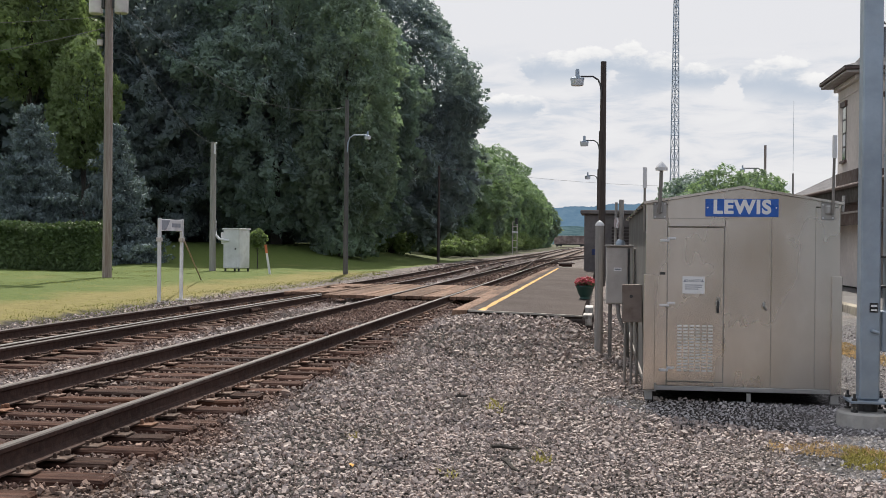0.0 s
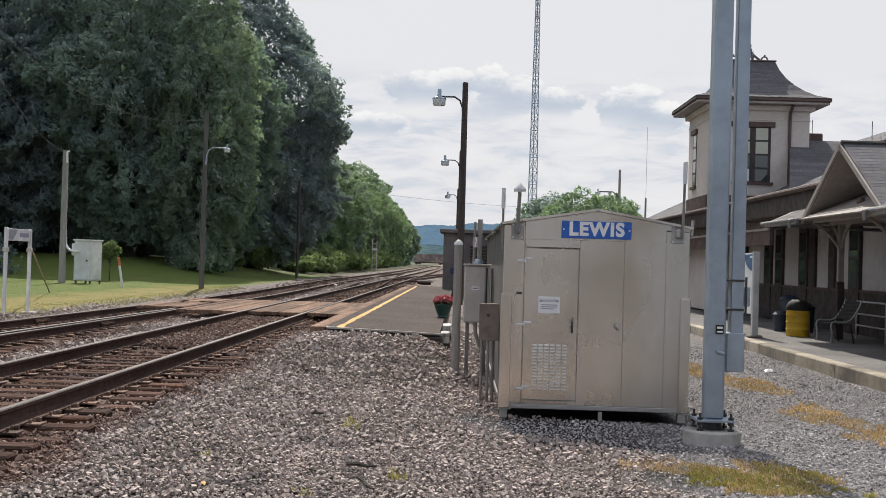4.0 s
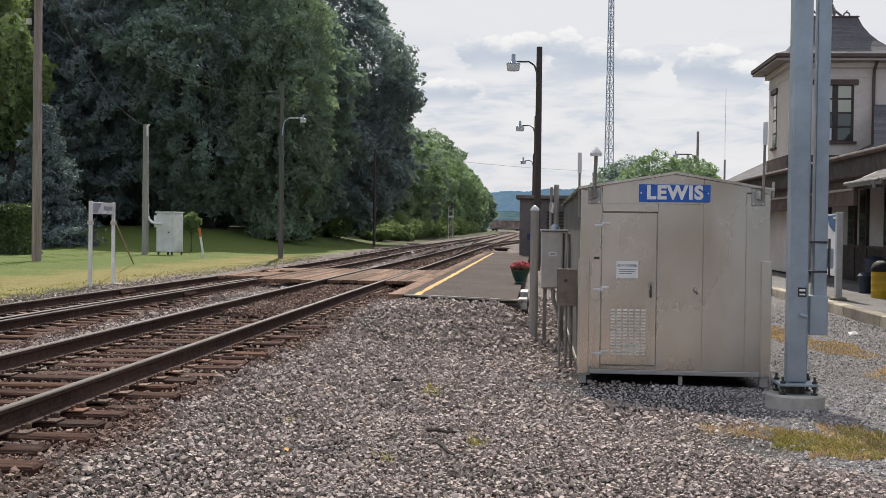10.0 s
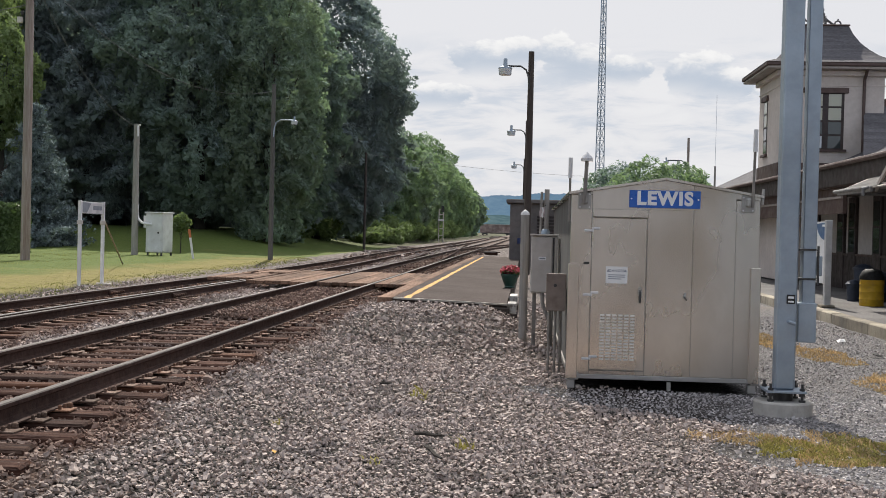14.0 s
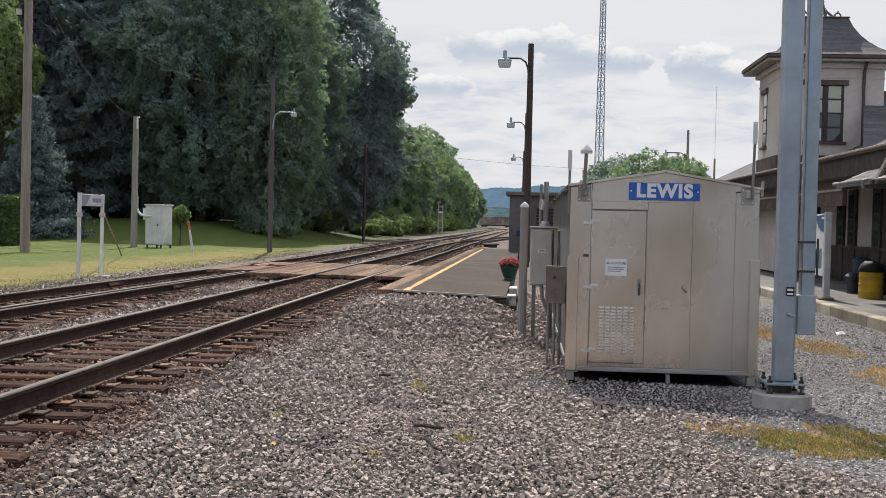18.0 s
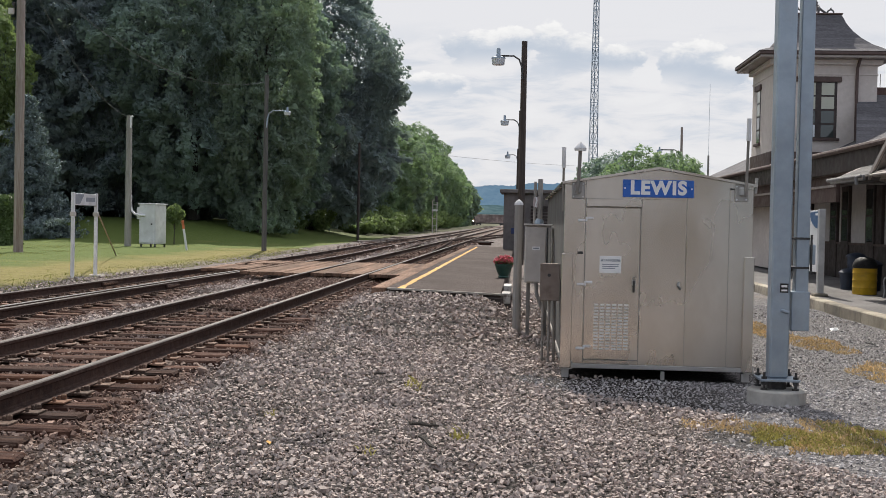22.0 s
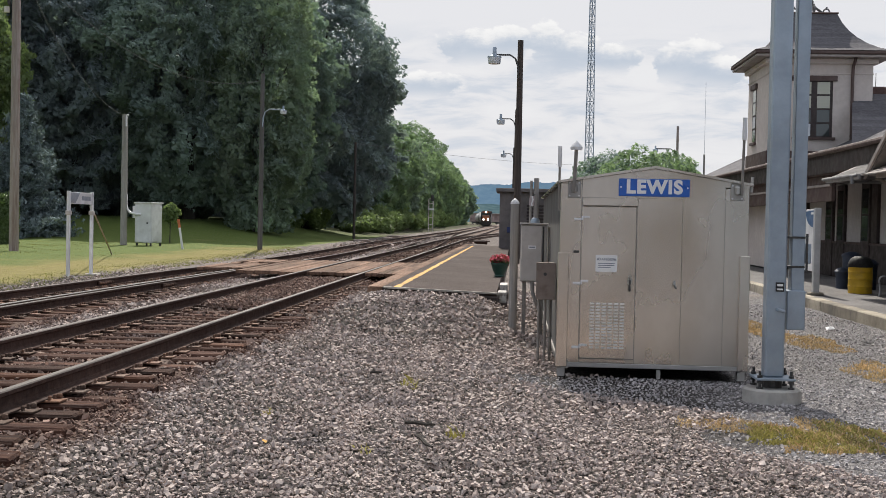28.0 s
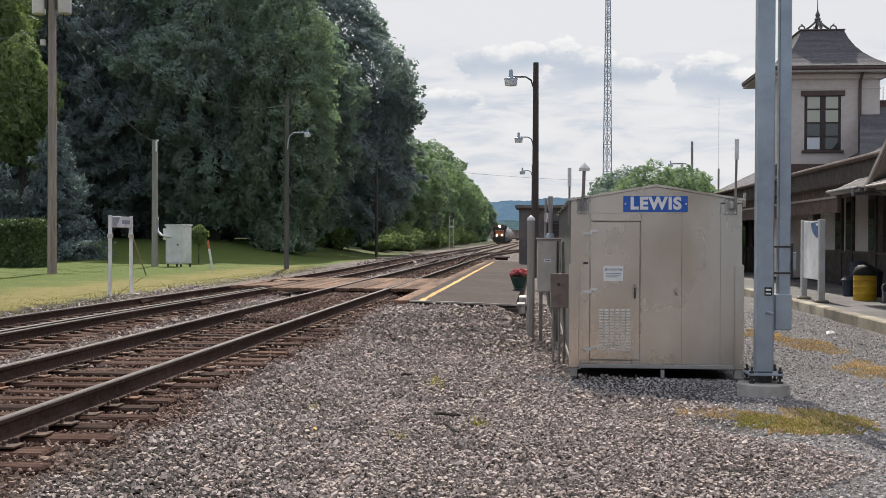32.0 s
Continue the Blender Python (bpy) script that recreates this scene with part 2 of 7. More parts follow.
GALV = material("galvanised_steel", [(0.29, 0.345, 0.405), (0.37, 0.43, 0.495)], 5, 0.5, metal=0.55, bump=0.06, patch=0.15, dirt=((0.30, 0.32, 0.34), 3, 0.4))
DARK_STEEL = material("dark_steel", [(0.05, 0.05, 0.052), (0.10, 0.098, 0.095)], 20, 0.6, metal=0.6, bump=0.1)
BLACK = material("black_rubber", [(0.012, 0.012, 0.013), (0.03, 0.03, 0.03)], 20, 0.7, bump=0.1)
GREY_BOX = material("grey_enamel", [(0.50, 0.465, 0.435), (0.58, 0.54, 0.505)], 4, 0.5, bump=0.04, dirt=((0.3, 0.27, 0.23), 3, 0.35))
WHITE_BOX = material("off_white_enamel", [(0.68, 0.68, 0.695), (0.78, 0.78, 0.795)], 4, 0.45, bump=0.03, dirt=((0.45, 0.44, 0.42), 3, 0.35))
BLUE_SIGN = material("blue_enamel", [(0.02, 0.10, 0.42), (0.03, 0.13, 0.50)], 6, 0.35, bump=0.02, patch=0.08)
WHITE = material("white_paint", [(0.76, 0.76, 0.76), (0.82, 0.82, 0.82)], 8, 0.5, bump=0.03, patch=0.06)
INK = material("faint_ink", [(0.22, 0.24, 0.28), (0.30, 0.32, 0.36)], 8, 0.6, bump=0.0, patch=0)
BROWN_POLE = material("creosoted_pole", [(0.048, 0.038, 0.034), (0.085, 0.068, 0.060)], 9, 0.9, bump=0.6, stretch=(4, 4, 0.25), dirt=((0.16, 0.13, 0.11), 2, 0.4))
OLD_POLE = material("weathered_pole", [(0.25, 0.185, 0.158), (0.38, 0.335, 0.318)], 8, 0.9, bump=0.6, stretch=(4, 4, 0.22), dirt=((0.16, 0.085, 0.055), 0.9, 0.75))
GREY_POLE = material("silvered_pole", [(0.24, 0.225, 0.21), (0.36, 0.34, 0.32)], 8, 0.9, bump=0.5, stretch=(4, 4, 0.22))
STUCCO = material("cream_stucco", [(0.545, 0.487, 0.452), (0.635, 0.570, 0.533)], 5, 0.95, bump=0.15, bscale=60, patch=0.1, dirt=((0.46, 0.40, 0.35), 1.2, 0.35))
TRIM = material("brown_trim_paint", [(0.075, 0.048, 0.043), (0.11, 0.075, 0.066)], 6, 0.6, bump=0.1, patch=0.15)
DARK_TRIM = material("dark_brown_boards", [(0.035, 0.026, 0.025), (0.06, 0.045, 0.042)], 6, 0.6, bump=0.1)
TAUPE = material("taupe_paint", [(0.285, 0.250, 0.230), (0.365, 0.325, 0.300)], 6, 0.7, bump=0.1, patch=0.12)
SLATE = material("grey_slate", [(0.100, 0.096, 0.104), (0.150, 0.144, 0.155)], 9, 0.85, bump=0.25, rand=0.06, patch=0.22, spec=0.2)
SLATE_PALE = material("pale_slate", [(0.125, 0.120, 0.116), (0.185, 0.178, 0.172)], 9, 0.85, bump=0.2, rand=0.08, patch=0.2, spec=0.2)
BRICK = material("chimney_brick", [(0.115, 0.070, 0.062), (0.185, 0.118, 0.104)], 9, 0.9, bump=0.3, rand=0.2)
PANE = glass("dim_window_pane", (0.05, 0.06, 0.06))
PANE_LIT = glass("pale_window_blind", (0.42, 0.42, 0.34), 0.2)
# opaque pane; the brightness of sky behind it is put into its colour
PANE_SKY = glass("sky_bright_pane", (0.55, 0.58, 0.62), 0.1)
BARREL = material("yellow_drum_paint", [(0.62, 0.38, 0.02), (0.74, 0.48, 0.04)], 5, 0.45, bump=0.04, dirt=((0.40, 0.26, 0.06), 4, 0.5))
BARK = material("bark", [(0.035, 0.03, 0.026), (0.075, 0.066, 0.056)], 8, 0.95, bump=0.8, stretch=(3, 3, 0.4))
# tree leaf colours brightened and cooled to put distance haze into them
LEAF_DARK = material("hazed_maple_leaves", [(0.172, 0.216, 0.240), (0.250, 0.298, 0.305)], 0.35, 0.6, bump=0, patch=0.25, pscale=0.15, island=0.10, spec=0.2, translucent=0.42, sheen=0.9)
LEAF_MID = material("roadside_leaves", [(0.172, 0.232, 0.212), (0.250, 0.322, 0.262)], 0.35, 0.6, bump=0, patch=0.25, pscale=0.15, island=0.10, spec=0.2, translucent=0.44, sheen=0.8)
LEAF_LIGHT = material("young_leaves", [(0.186, 0.258, 0.160), (0.290, 0.376, 0.228)], 0.5, 0.6, bump=0, patch=0.2, pscale=0.2, island=0.10, spec=0.2, translucent=0.48, sheen=0.5)
LEAF_SHRUB = material("shrub_leaves", [(0.160, 0.215, 0.095), (0.255, 0.315, 0.145)], 0.5, 0.6, bump=0, patch=0.2, pscale=0.3, island=0.15, spec=0.2, translucent=0.48, sheen=0.12)
LEAF_OLIVE = material("olive_leaves", [(0.190, 0.250, 0.190), (0.275, 0.345, 0.245)], 0.4, 0.6, bump=0, patch=0.3, pscale=0.25, island=0.10, spec=0.2, translucent=0.45, sheen=0.7)
NEEDLE = material("spruce_needles", [(0.110, 0.146, 0.158), (0.180, 0.220, 0.224)], 0.6, 0.7, bump=0, island=0.2, spec=0.2, translucent=0.2, sheen=0.6)
HEDGE = material("clipped_hedge_leaves", [(0.078, 0.118, 0.052), (0.135, 0.185, 0.082)], 0.8, 0.6, bump=0, island=0.3, spec=0.2, translucent=0.2)
DRY = material("dry_weeds", [(0.56, 0.38, 0.20), (0.74, 0.55, 0.34)], 1.5, 0.9, bump=0, island=0.3, translucent=0.15)
WEED = material("green_weeds", [(0.36, 0.31, 0.09), (0.52, 0.45, 0.18)], 1.5, 0.9, bump=0, island=0.35, translucent=0.2)
PETAL = material("pink_petals", [(0.55, 0.05, 0.10), (0.75, 0.16, 0.22)], 6, 0.6, bump=0, island=0.3, translucent=0.2)
GREEN_POT = material("dark_green_pot", [(0.012, 0.045, 0.035), (0.02, 0.065, 0.05)], 6, 0.45, bump=0.05)
HUT_PAINT = material("hut_paint", [(0.125, 0.110, 0.108), (0.170, 0.152, 0.148)], 4, 0.8, bump=0.15, patch=0.2)
CURB_GREY = material("grey_curb", [(0.36, 0.33, 0.29), (0.48, 0.45, 0.40)], 6, 0.9, bump=0.25, dirt=((0.22, 0.19, 0.15), 2.5, 0.6))
CURB_WHITE = material("chipped_white_paint", [(0.44, 0.42, 0.39), (0.62, 0.60, 0.57)], 7, 0.85, bump=0.5, dirt=((0.16, 0.135, 0.115), 9, 0.9))
LAWN = material("lawn_blades", [(0.15, 0.165, 0.035), (0.27, 0.25, 0.075)], 0.4, 0.8, bump=0, patch=0.3, pscale=0.25, island=0.4, translucent=0.3)
RUST_BOX = material("rusty_box_paint", [(0.17, 0.135, 0.115), (0.25, 0.205, 0.18)], 5, 0.6, bump=0.08, dirt=((0.12, 0.07, 0.05), 3, 0.5))
DULL_POLE = material("dull_grey_pole", [(0.080, 0.078, 0.076), (0.14, 0.132, 0.126)], 8, 0.9, bump=0.5, stretch=(4, 4, 0.22))
# side-wall aluminium, its shade put into a very dark base colour
SIDE_ALU = material("shaded_aluminium", [(0.09, 0.089, 0.086), (0.125, 0.123, 0.118)], 2.2, 0.8, metal=0.2, bump=0.04, patch=0.15, dirt=((0.2, 0.17, 0.14), 1.6, 0.4))
GUARD_TOP = material("dull_guard_rail_head", [(0.13, 0.118, 0.112), (0.20, 0.185, 0.176)], 20, 0.6, metal=0.6, bump=0.05, stretch=(6, 0.2, 1))
PIPE = material("weathered_conduit", [(0.20, 0.182, 0.165), (0.29, 0.268, 0.245)], 6, 0.75, bump=0.05)
LOUVRE = material("bright_louvre", [(0.66, 0.64, 0.61), (0.76, 0.74, 0.71)], 5, 0.5, bump=0.02)


# ---- builders ----
class Shape:
    """Collects vertices and faces of one mesh."""

    def __init__(self):
        self.v, self.f = [], []

    def add(self, vs, fs):
        k = len(self.v)
        self.v += [tuple(p) for p in vs]
        self.f += [tuple(i + k for i in f) for f in fs]
        return self

    def box(self, x0, x1, y0, y1, z0, z1, c=0.0):
        """A box, its edges cut by c."""
        if c <= 0:
            vs = [(x, y, z) for z in (z0, z1) for y in (y0, y1) for x in (x0, x1)]
            return self.add(vs, [(0, 2, 3, 1), (4, 5, 7, 6), (0, 1, 5, 4), (2, 6, 7, 3), (0, 4, 6, 2), (1, 3, 7, 5)])
        cx, cy, cz = (x0 + x1) / 2, (y0 + y1) / 2, (z0 + z1) / 2
        hx, hy, hz = abs(x1 - x0) / 2, abs(y1 - y0) / 2, abs(z1 - z0) / 2
        c = min(c, hx * 0.9, hy * 0.9, hz * 0.9)
        vs, idx = [], {}
        for sx in (-1, 1):
            for sy in (-1, 1):
                for sz in (-1, 1):
                    for a in range(3):
                        e = [hx - c, hy - c, hz - c]
                        e[a] += c
                        idx[sx, sy, sz, a] = len(vs)
                        vs.append((cx + sx * e[0], cy + sy * e[1], cz + sz * e[2]))
        fs = []
        sg = lambda a, s, u, v: tuple({a: s, (a + 1) % 3: u, (a + 2) % 3: v}[i] for i in range(3))
        for a in range(3):
            for s in (-1, 1):
                q = [idx[(*sg(a, s, u, v), a)] for u, v in ((-1, -1), (1, -1), (1, 1), (-1, 1))]
                fs.append(q if s > 0 else q[::-1])
            b, d = (a + 1) % 3, (a + 2) % 3
            for u in (-1, 1):
                for w in (-1, 1):
                    k = lambda s: tuple({a: s, b: u, d: w}[i] for i in range(3))
                    q = [idx[(*k(-1), b)], idx[(*k(1), b)], idx[(*k(1), d)], idx[(*k(-1), d)]]
                    fs.append(q if u * w > 0 else q[::-1])
        for sx in (-1, 1):
            for sy in (-1, 1):
                for sz in (-1, 1):
                    q = [idx[sx, sy, sz, a] for a in range(3)]
                    fs.append(q if sx * sy * sz > 0 else q[::-1])
        return self.add(vs, fs)

    def tube(self, path, radii, n=10, caps=True):
        """A round bar along a path; radii one number or one a point."""
        path = [Vector(p) for p in path]
        if isinstance(radii, (int, float)):
            radii = [radii] * len(path)
        vs, fs, side = [], [], None
        for i, p in enumerate(path):
            t = (path[min(i + 1, len(path) - 1)] - path[max(i - 1, 0)]).normalized()
            if side is None:
                side = t.orthogonal().normalized()
            side = (side - t * side.dot(t)).normalized()
            up = t.cross(side)
            for k in range(n):
                a = 2 * math.pi * k / n
                vs.append(p + (side * math.cos(a) + up * math.sin(a)) * radii[i])
        for i in range(len(path) - 1):
            for k in range(n):
                a, b = i * n + k, i * n + (k + 1) % n
                fs.append((a, b, b + n, a + n))
        if caps:
            fs.append(tuple(range(n))[::-1])
            fs.append(tuple(range((len(path) - 1) * n, len(path) * n)))
        return self.add(vs, fs)

    def prism(self, outline, axis, a, b):
        """A flat outline drawn out along an axis from a to b."""
        def put(u, v, w):
            return {"x": (w, u, v), "y": (u, w, v), "z": (u, v, w)}[axis]
        k = len(outline)
        vs = [put(u, v, a) for u, v in outline] + [put(u, v, b) for u, v in outline]
        fs = [tuple(range(k))[::-1], tuple(range(k, 2 * k))]
        fs += [(i, (i + 1) % k, (i + 1) % k + k, i + k) for i in range(k)]
        return self.add(vs, fs)

    def lathe(self, outline, cx=0.0, cy=0.0, n=20):
        """A turned body from (radius, height) pairs."""
        vs, fs = [], []
        for r, z in outline:
            for k in range(n):
                a = 2 * math.pi * k / n
                vs.append((cx + r * math.cos(a), cy + r * math.sin(a), z))
        for i in range(len(outline) - 1):
            for k in range(n):
                a, b = i * n + k, i * n + (k + 1) % n
                fs.append((a, b, b + n, a + n))
        fs.append(tuple(range(n))[::-1])
        fs.append(tuple(range((len(outline) - 1) * n, len(outline) * n)))
        return self.add(vs, fs)

    def slab(self, pts, thick):
        """A flat or bent sheet through four corners, given thickness along its normal."""
        p = [Vector(q) for q in pts]
        nrm = (p[1] - p[0]).cross(p[2] - p[0]).normalized() * thick
        k = len(p)
        fs = [tuple(range(k)), tuple(range(2 * k - 1, k - 1, -1))]
        fs += [(i, i + k, (i + 1) % k + k, (i + 1) % k) for i in range(k)]
        return self.add([*p, *[q - nrm for q in p]], fs)

    def mesh(self, name, mats, smooth=False):
        me = bpy.data.meshes.new(name)
        me.from_pydata(self.v, [], self.f)
        for m in mats if isinstance(mats, (list, tuple)) else [mats]:
            me.materials.append(m)
        bm = bmesh.new()
        bm.from_mesh(me)
        bmesh.ops.recalc_face_normals(bm, faces=bm.faces)
        bm.to_mesh(me)
        bm.free()
        if smooth:
            me.shade_smooth()
            try:
                me.set_sharp_from_angle(angle=radians(40))
            except AttributeError:
                pass
        return me


def thing(name, label, category, x=0.0, y=0.0, z=0.0, rz=0.0, group="", kind=""):
    ob = new(name)
    ob.empty_display_size = 0.2
    ob.matrix_basis = pose(x, y, z, 0, 0, rz)
    return tagged(ob, label, category, group, kind)


def part(name, shape, mat, parent, label="", smooth=False):
    """Links a shape as one mesh under a thing or a part."""
    ob = new(name, shape if isinstance(shape, bpy.types.Mesh) else shape.mesh(name, mat, smooth))
    ob.parent = parent
    return tagged(ob, label)


def single(name, shape, mat, label, category="", kind="", smooth=False, group=""):
    return tagged(new(name, shape.mesh(name, mat, smooth)), label, category, group, kind)


def bulk(name, verts, faces, mat, label, category="", kind="stuff", parent=None):
    """One mesh out of arrays of vertices and equal faces."""
    me = bpy.data.meshes.new(name)
    k = faces.shape[1]
    me.vertices.add(len(verts))
    me.vertices.foreach_set("co", np.ascontiguousarray(verts, np.float32).ravel())
    me.loops.add(faces.size)
    me.loops.foreach_set("vertex_index", np.ascontiguousarray(faces, np.int32).ravel())
    me.polygons.add(len(faces))
    me.polygons.foreach_set("loop_start", np.arange(0, faces.size, k, dtype=np.int32))
    me.materials.append(mat)
    me.update(calc_edges=True)
    me.shade_flat()
    ob = new(name, me)
    if parent:
        ob.parent = parent
    return tagged(ob, label, category, "", kind)


def smooth01(a):
    a = np.clip(a, 0.0, 1.0)
    return a * a * (3 - 2 * a)


# ---- ground ----
RAIL_1, RAIL_2 = 0.50, 0.38
PROFILE_X = (-3000, -200, -60, -30, -14, -10.9, -10.1, -9.5, -7.0, -6.3, -5.9, -3.1, -2.2, -1.2, 0, 0.6, 6.6, 30, 3000)
PROFILE_Z = (3.0, 1.6, 1.0, 0.55, 0.42, 0.36, 0.22, 0.17, 0.17, 0.16, 0.26, 0.262, 0.11, 0.05, 0.01, -0.03, 0.0, 0.1, 3.0)


def track2_x(y):
    return -8.45 + 0.70 * float(smooth01((y - 12) / 40)) - 1.4 * float(smooth01((y - 150) / 160)) - max(0.0, y - 355) ** 2 / 1300


def track2_z(y):
    return RAIL_2 + 0.12 * float(smooth01((y - 36) / 40))


def ground_z(x, y):
    z = np.interp(x, PROFILE_X, PROFILE_Z)
    lift = smooth01((y - 36) / 40) * 0.12 * smooth01((x + 11.5) / 1.2) * smooth01((-5.4 - x) / 0.8)
    lump = 0.018 * np.sin(1.3 * x + 0.7 * y) * np.sin(0.9 * y - 0.5 * x) + 0.010 * np.sin(3.1 * x - 1.2) * np.sin(2.7 * y + 0.4)
    lump = lump * np.where((x > -6.2) & (x < -2.9), 0.25, 1.0)
    ramp_up = 0.29 * smooth01((y - 15.5) / 6.5) * smooth01((x + 3.2) / 0.5) * smooth01((0.15 - x) / 0.9) * smooth01((24.5 - y) / 1.5)
    bank = 1.15 * smooth01((-12.5 - x) / 9.0) * smooth01((y - 54) / 22) * smooth01((130 - y) / 30)
    return np.maximum(z, np.minimum(z + ramp_up, 0.37)) + lift + lump + bank


def track_bed(n, math_, noise_, remap, co, x):
    """1 along the two tracks, where brake dust and rust stain the stones."""
    wob = math_("MULTIPLY", math_("SUBTRACT", noise_(co, 1.6, 4.0), 0.5), 1.0)
    near = math_("ADD", math_("ABSOLUTE", math_("ADD", x, 4.3)), wob)
    far = math_("ADD", math_("ABSOLUTE", math_("ADD", x, 8.1)), wob)
    return math_("MAXIMUM", remap(near, 1.50, 1.15), remap(far, 1.60, 1.15))


def ground_material():
    m = bpy.data.materials.new("ballast_lawn_and_gravel")
    m.use_nodes = True
    nt = m.node_tree
    p = nt.nodes["Principled BSDF"]
    n, math_, noise_, ramp, mix, remap = node_tools(nt)
    co = n("ShaderNodeTexCoord").outputs["Object"]
    sep = n("ShaderNodeSeparateXYZ")
    nt.links.new(co, sep.inputs[0])
    x, y = sep.outputs[0], sep.outputs[1]

    def cells(scale):
        v = n("ShaderNodeTexVoronoi")
        v.inputs["Scale"].default_value = scale
        nt.links.new(co, v.inputs["Vector"])
        s = n("ShaderNodeSeparateColor")
        nt.links.new(v.outputs["Color"], s.inputs[0])
        return s.outputs[0], v.outputs["Distance"]
    c1, d1 = cells(21.0)
    c2, d2 = cells(46.0)
    # bed colours darkened to paint the shade in gaps between loose stones
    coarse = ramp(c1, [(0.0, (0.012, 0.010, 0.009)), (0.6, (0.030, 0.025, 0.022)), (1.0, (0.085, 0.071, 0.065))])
    fine = ramp(c2, [(0.0, (0.05, 0.046, 0.046)), (0.5, (0.13, 0.121, 0.121)), (1.0, (0.34, 0.322, 0.318))])
    edge = noise_(co, 0.9, 4.0)
    is_fine = remap(math_("ADD", x, math_("MULTIPLY", edge, 2.2)), 2.6, 4.0)
    # past the loose stones the bed drops that painted shade for paler pebbles
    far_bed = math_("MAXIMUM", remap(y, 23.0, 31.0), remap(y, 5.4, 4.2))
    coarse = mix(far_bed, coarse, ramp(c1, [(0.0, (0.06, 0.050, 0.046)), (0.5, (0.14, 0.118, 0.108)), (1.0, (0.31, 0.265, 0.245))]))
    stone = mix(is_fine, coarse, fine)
    rust = math_("MULTIPLY", track_bed(n, math_, noise_, remap, co, x), 0.6)
    stone = mix(rust, stone, mix(noise_(co, 9.0, 5.0), (0.065, 0.036, 0.027), (0.19, 0.112, 0.082)))
    dust = math_("MULTIPLY", remap(noise_(co, 0.55, 5.0), 0.48, 0.66), 0.35)
    stone = mix(math_("MULTIPLY", dust, far_bed), stone, (0.30, 0.25, 0.205))
    # lawn
    g1 = noise_(co, 0.22, 5.0, 0.6)
    g2 = noise_(co, 4.0, 8.0, 0.75)
    lush = ramp(g2, [(0.3, (0.070, 0.108, 0.020)), (0.7, (0.140, 0.178, 0.044))])
    dry = ramp(g2, [(0.3, (0.175, 0.148, 0.046)), (0.7, (0.30, 0.25, 0.095))])
    near = math_("MULTIPLY", remap(x, -15.2, -11.2), remap(y, 90.0, 30.0))
    lawn = mix(math_("MULTIPLY", remap(math_("ADD", g1, math_("MULTIPLY", near, 0.46)), 0.58, 0.90), 0.9), lush, dry)
    wob = math_("ADD", x, math_("MULTIPLY", noise_(co, 2.2, 5.0), 0.9))
    is_lawn = math_("MAXIMUM", remap(wob, -9.95, -10.35), math_("MULTIPLY", remap(x, 15.0, 16.0), remap(y, 70.0, 76.0)))
    rough = ramp(g2, [(0.3, (0.045, 0.050, 0.022)), (0.7, (0.11, 0.105, 0.06))])
    lawn = mix(remap(y, 84.0, 112.0), lawn, rough)
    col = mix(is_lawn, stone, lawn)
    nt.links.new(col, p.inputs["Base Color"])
    p.inputs["Roughness"].default_value = 0.92
    p.inputs["Specular IOR Level"].default_value = 0.25
    h = mix(is_fine, n_rgb(nt, d1), n_rgb(nt, math_("MULTIPLY", d2, 0.6)))
    h = mix(is_lawn, h, n_rgb(nt, noise_(co, 30.0, 6.0, 0.7)))
    b = n("ShaderNodeBump")
    b.invert = True
    b.inputs["Strength"].default_value, b.inputs["Distance"].default_value = 1.0, 0.03
    nt.links.new(h, b.inputs["Height"])
    nt.links.new(b.outputs[0], p.inputs["Normal"])
    return m


def build_ground():
    xs = np.unique(np.concatenate([[-3000, -1200, -500, -200, -120, -80], np.arange(-60, -16, 2.0), np.arange(-16, 8.01, 0.2), np.arange(9, 40, 3.0), [60, 120, 300, 800, 3000]]))
    ys = np.unique(np.concatenate([[-300, -100, -40, -15], np.arange(-6, 4, 1.0), np.arange(4, 30.01, 0.2), np.arange(30.5, 60, 0.5), np.arange(60, 130, 2.0), np.arange(130, 560, 15.0), [700, 1000, 1800, 4500]]))
    X, Y = np.meshgrid(xs, ys)
    Z = ground_z(X, Y)
    nx = len(xs)
    i = np.arange(len(ys) - 1)[:, None] * nx + np.arange(nx - 1)[None, :]
    faces = np.stack([i, i + 1, i + nx + 1, i + nx], -1).reshape(-1, 4)
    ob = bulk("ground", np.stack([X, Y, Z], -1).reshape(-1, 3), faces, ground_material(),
              "grey stone ballast and gravel giving way to mown lawn", "ground", "structure")
    ob.data.shade_smooth()


build_ground()
# added out of view: dims the low sky mirrored in the shelter's metal
single("wall_south", Shape().box(-70, 70, -36, -34, -1.0, 7.0), material("plain_grey_wall", [(0.15, 0.145, 0.145), (0.21, 0.205, 0.205)], 0.8, 0.95, bump=0.4, bscale=2.0), "unseen grey wall added behind the camera to darken reflections", "backdrop", "structure")


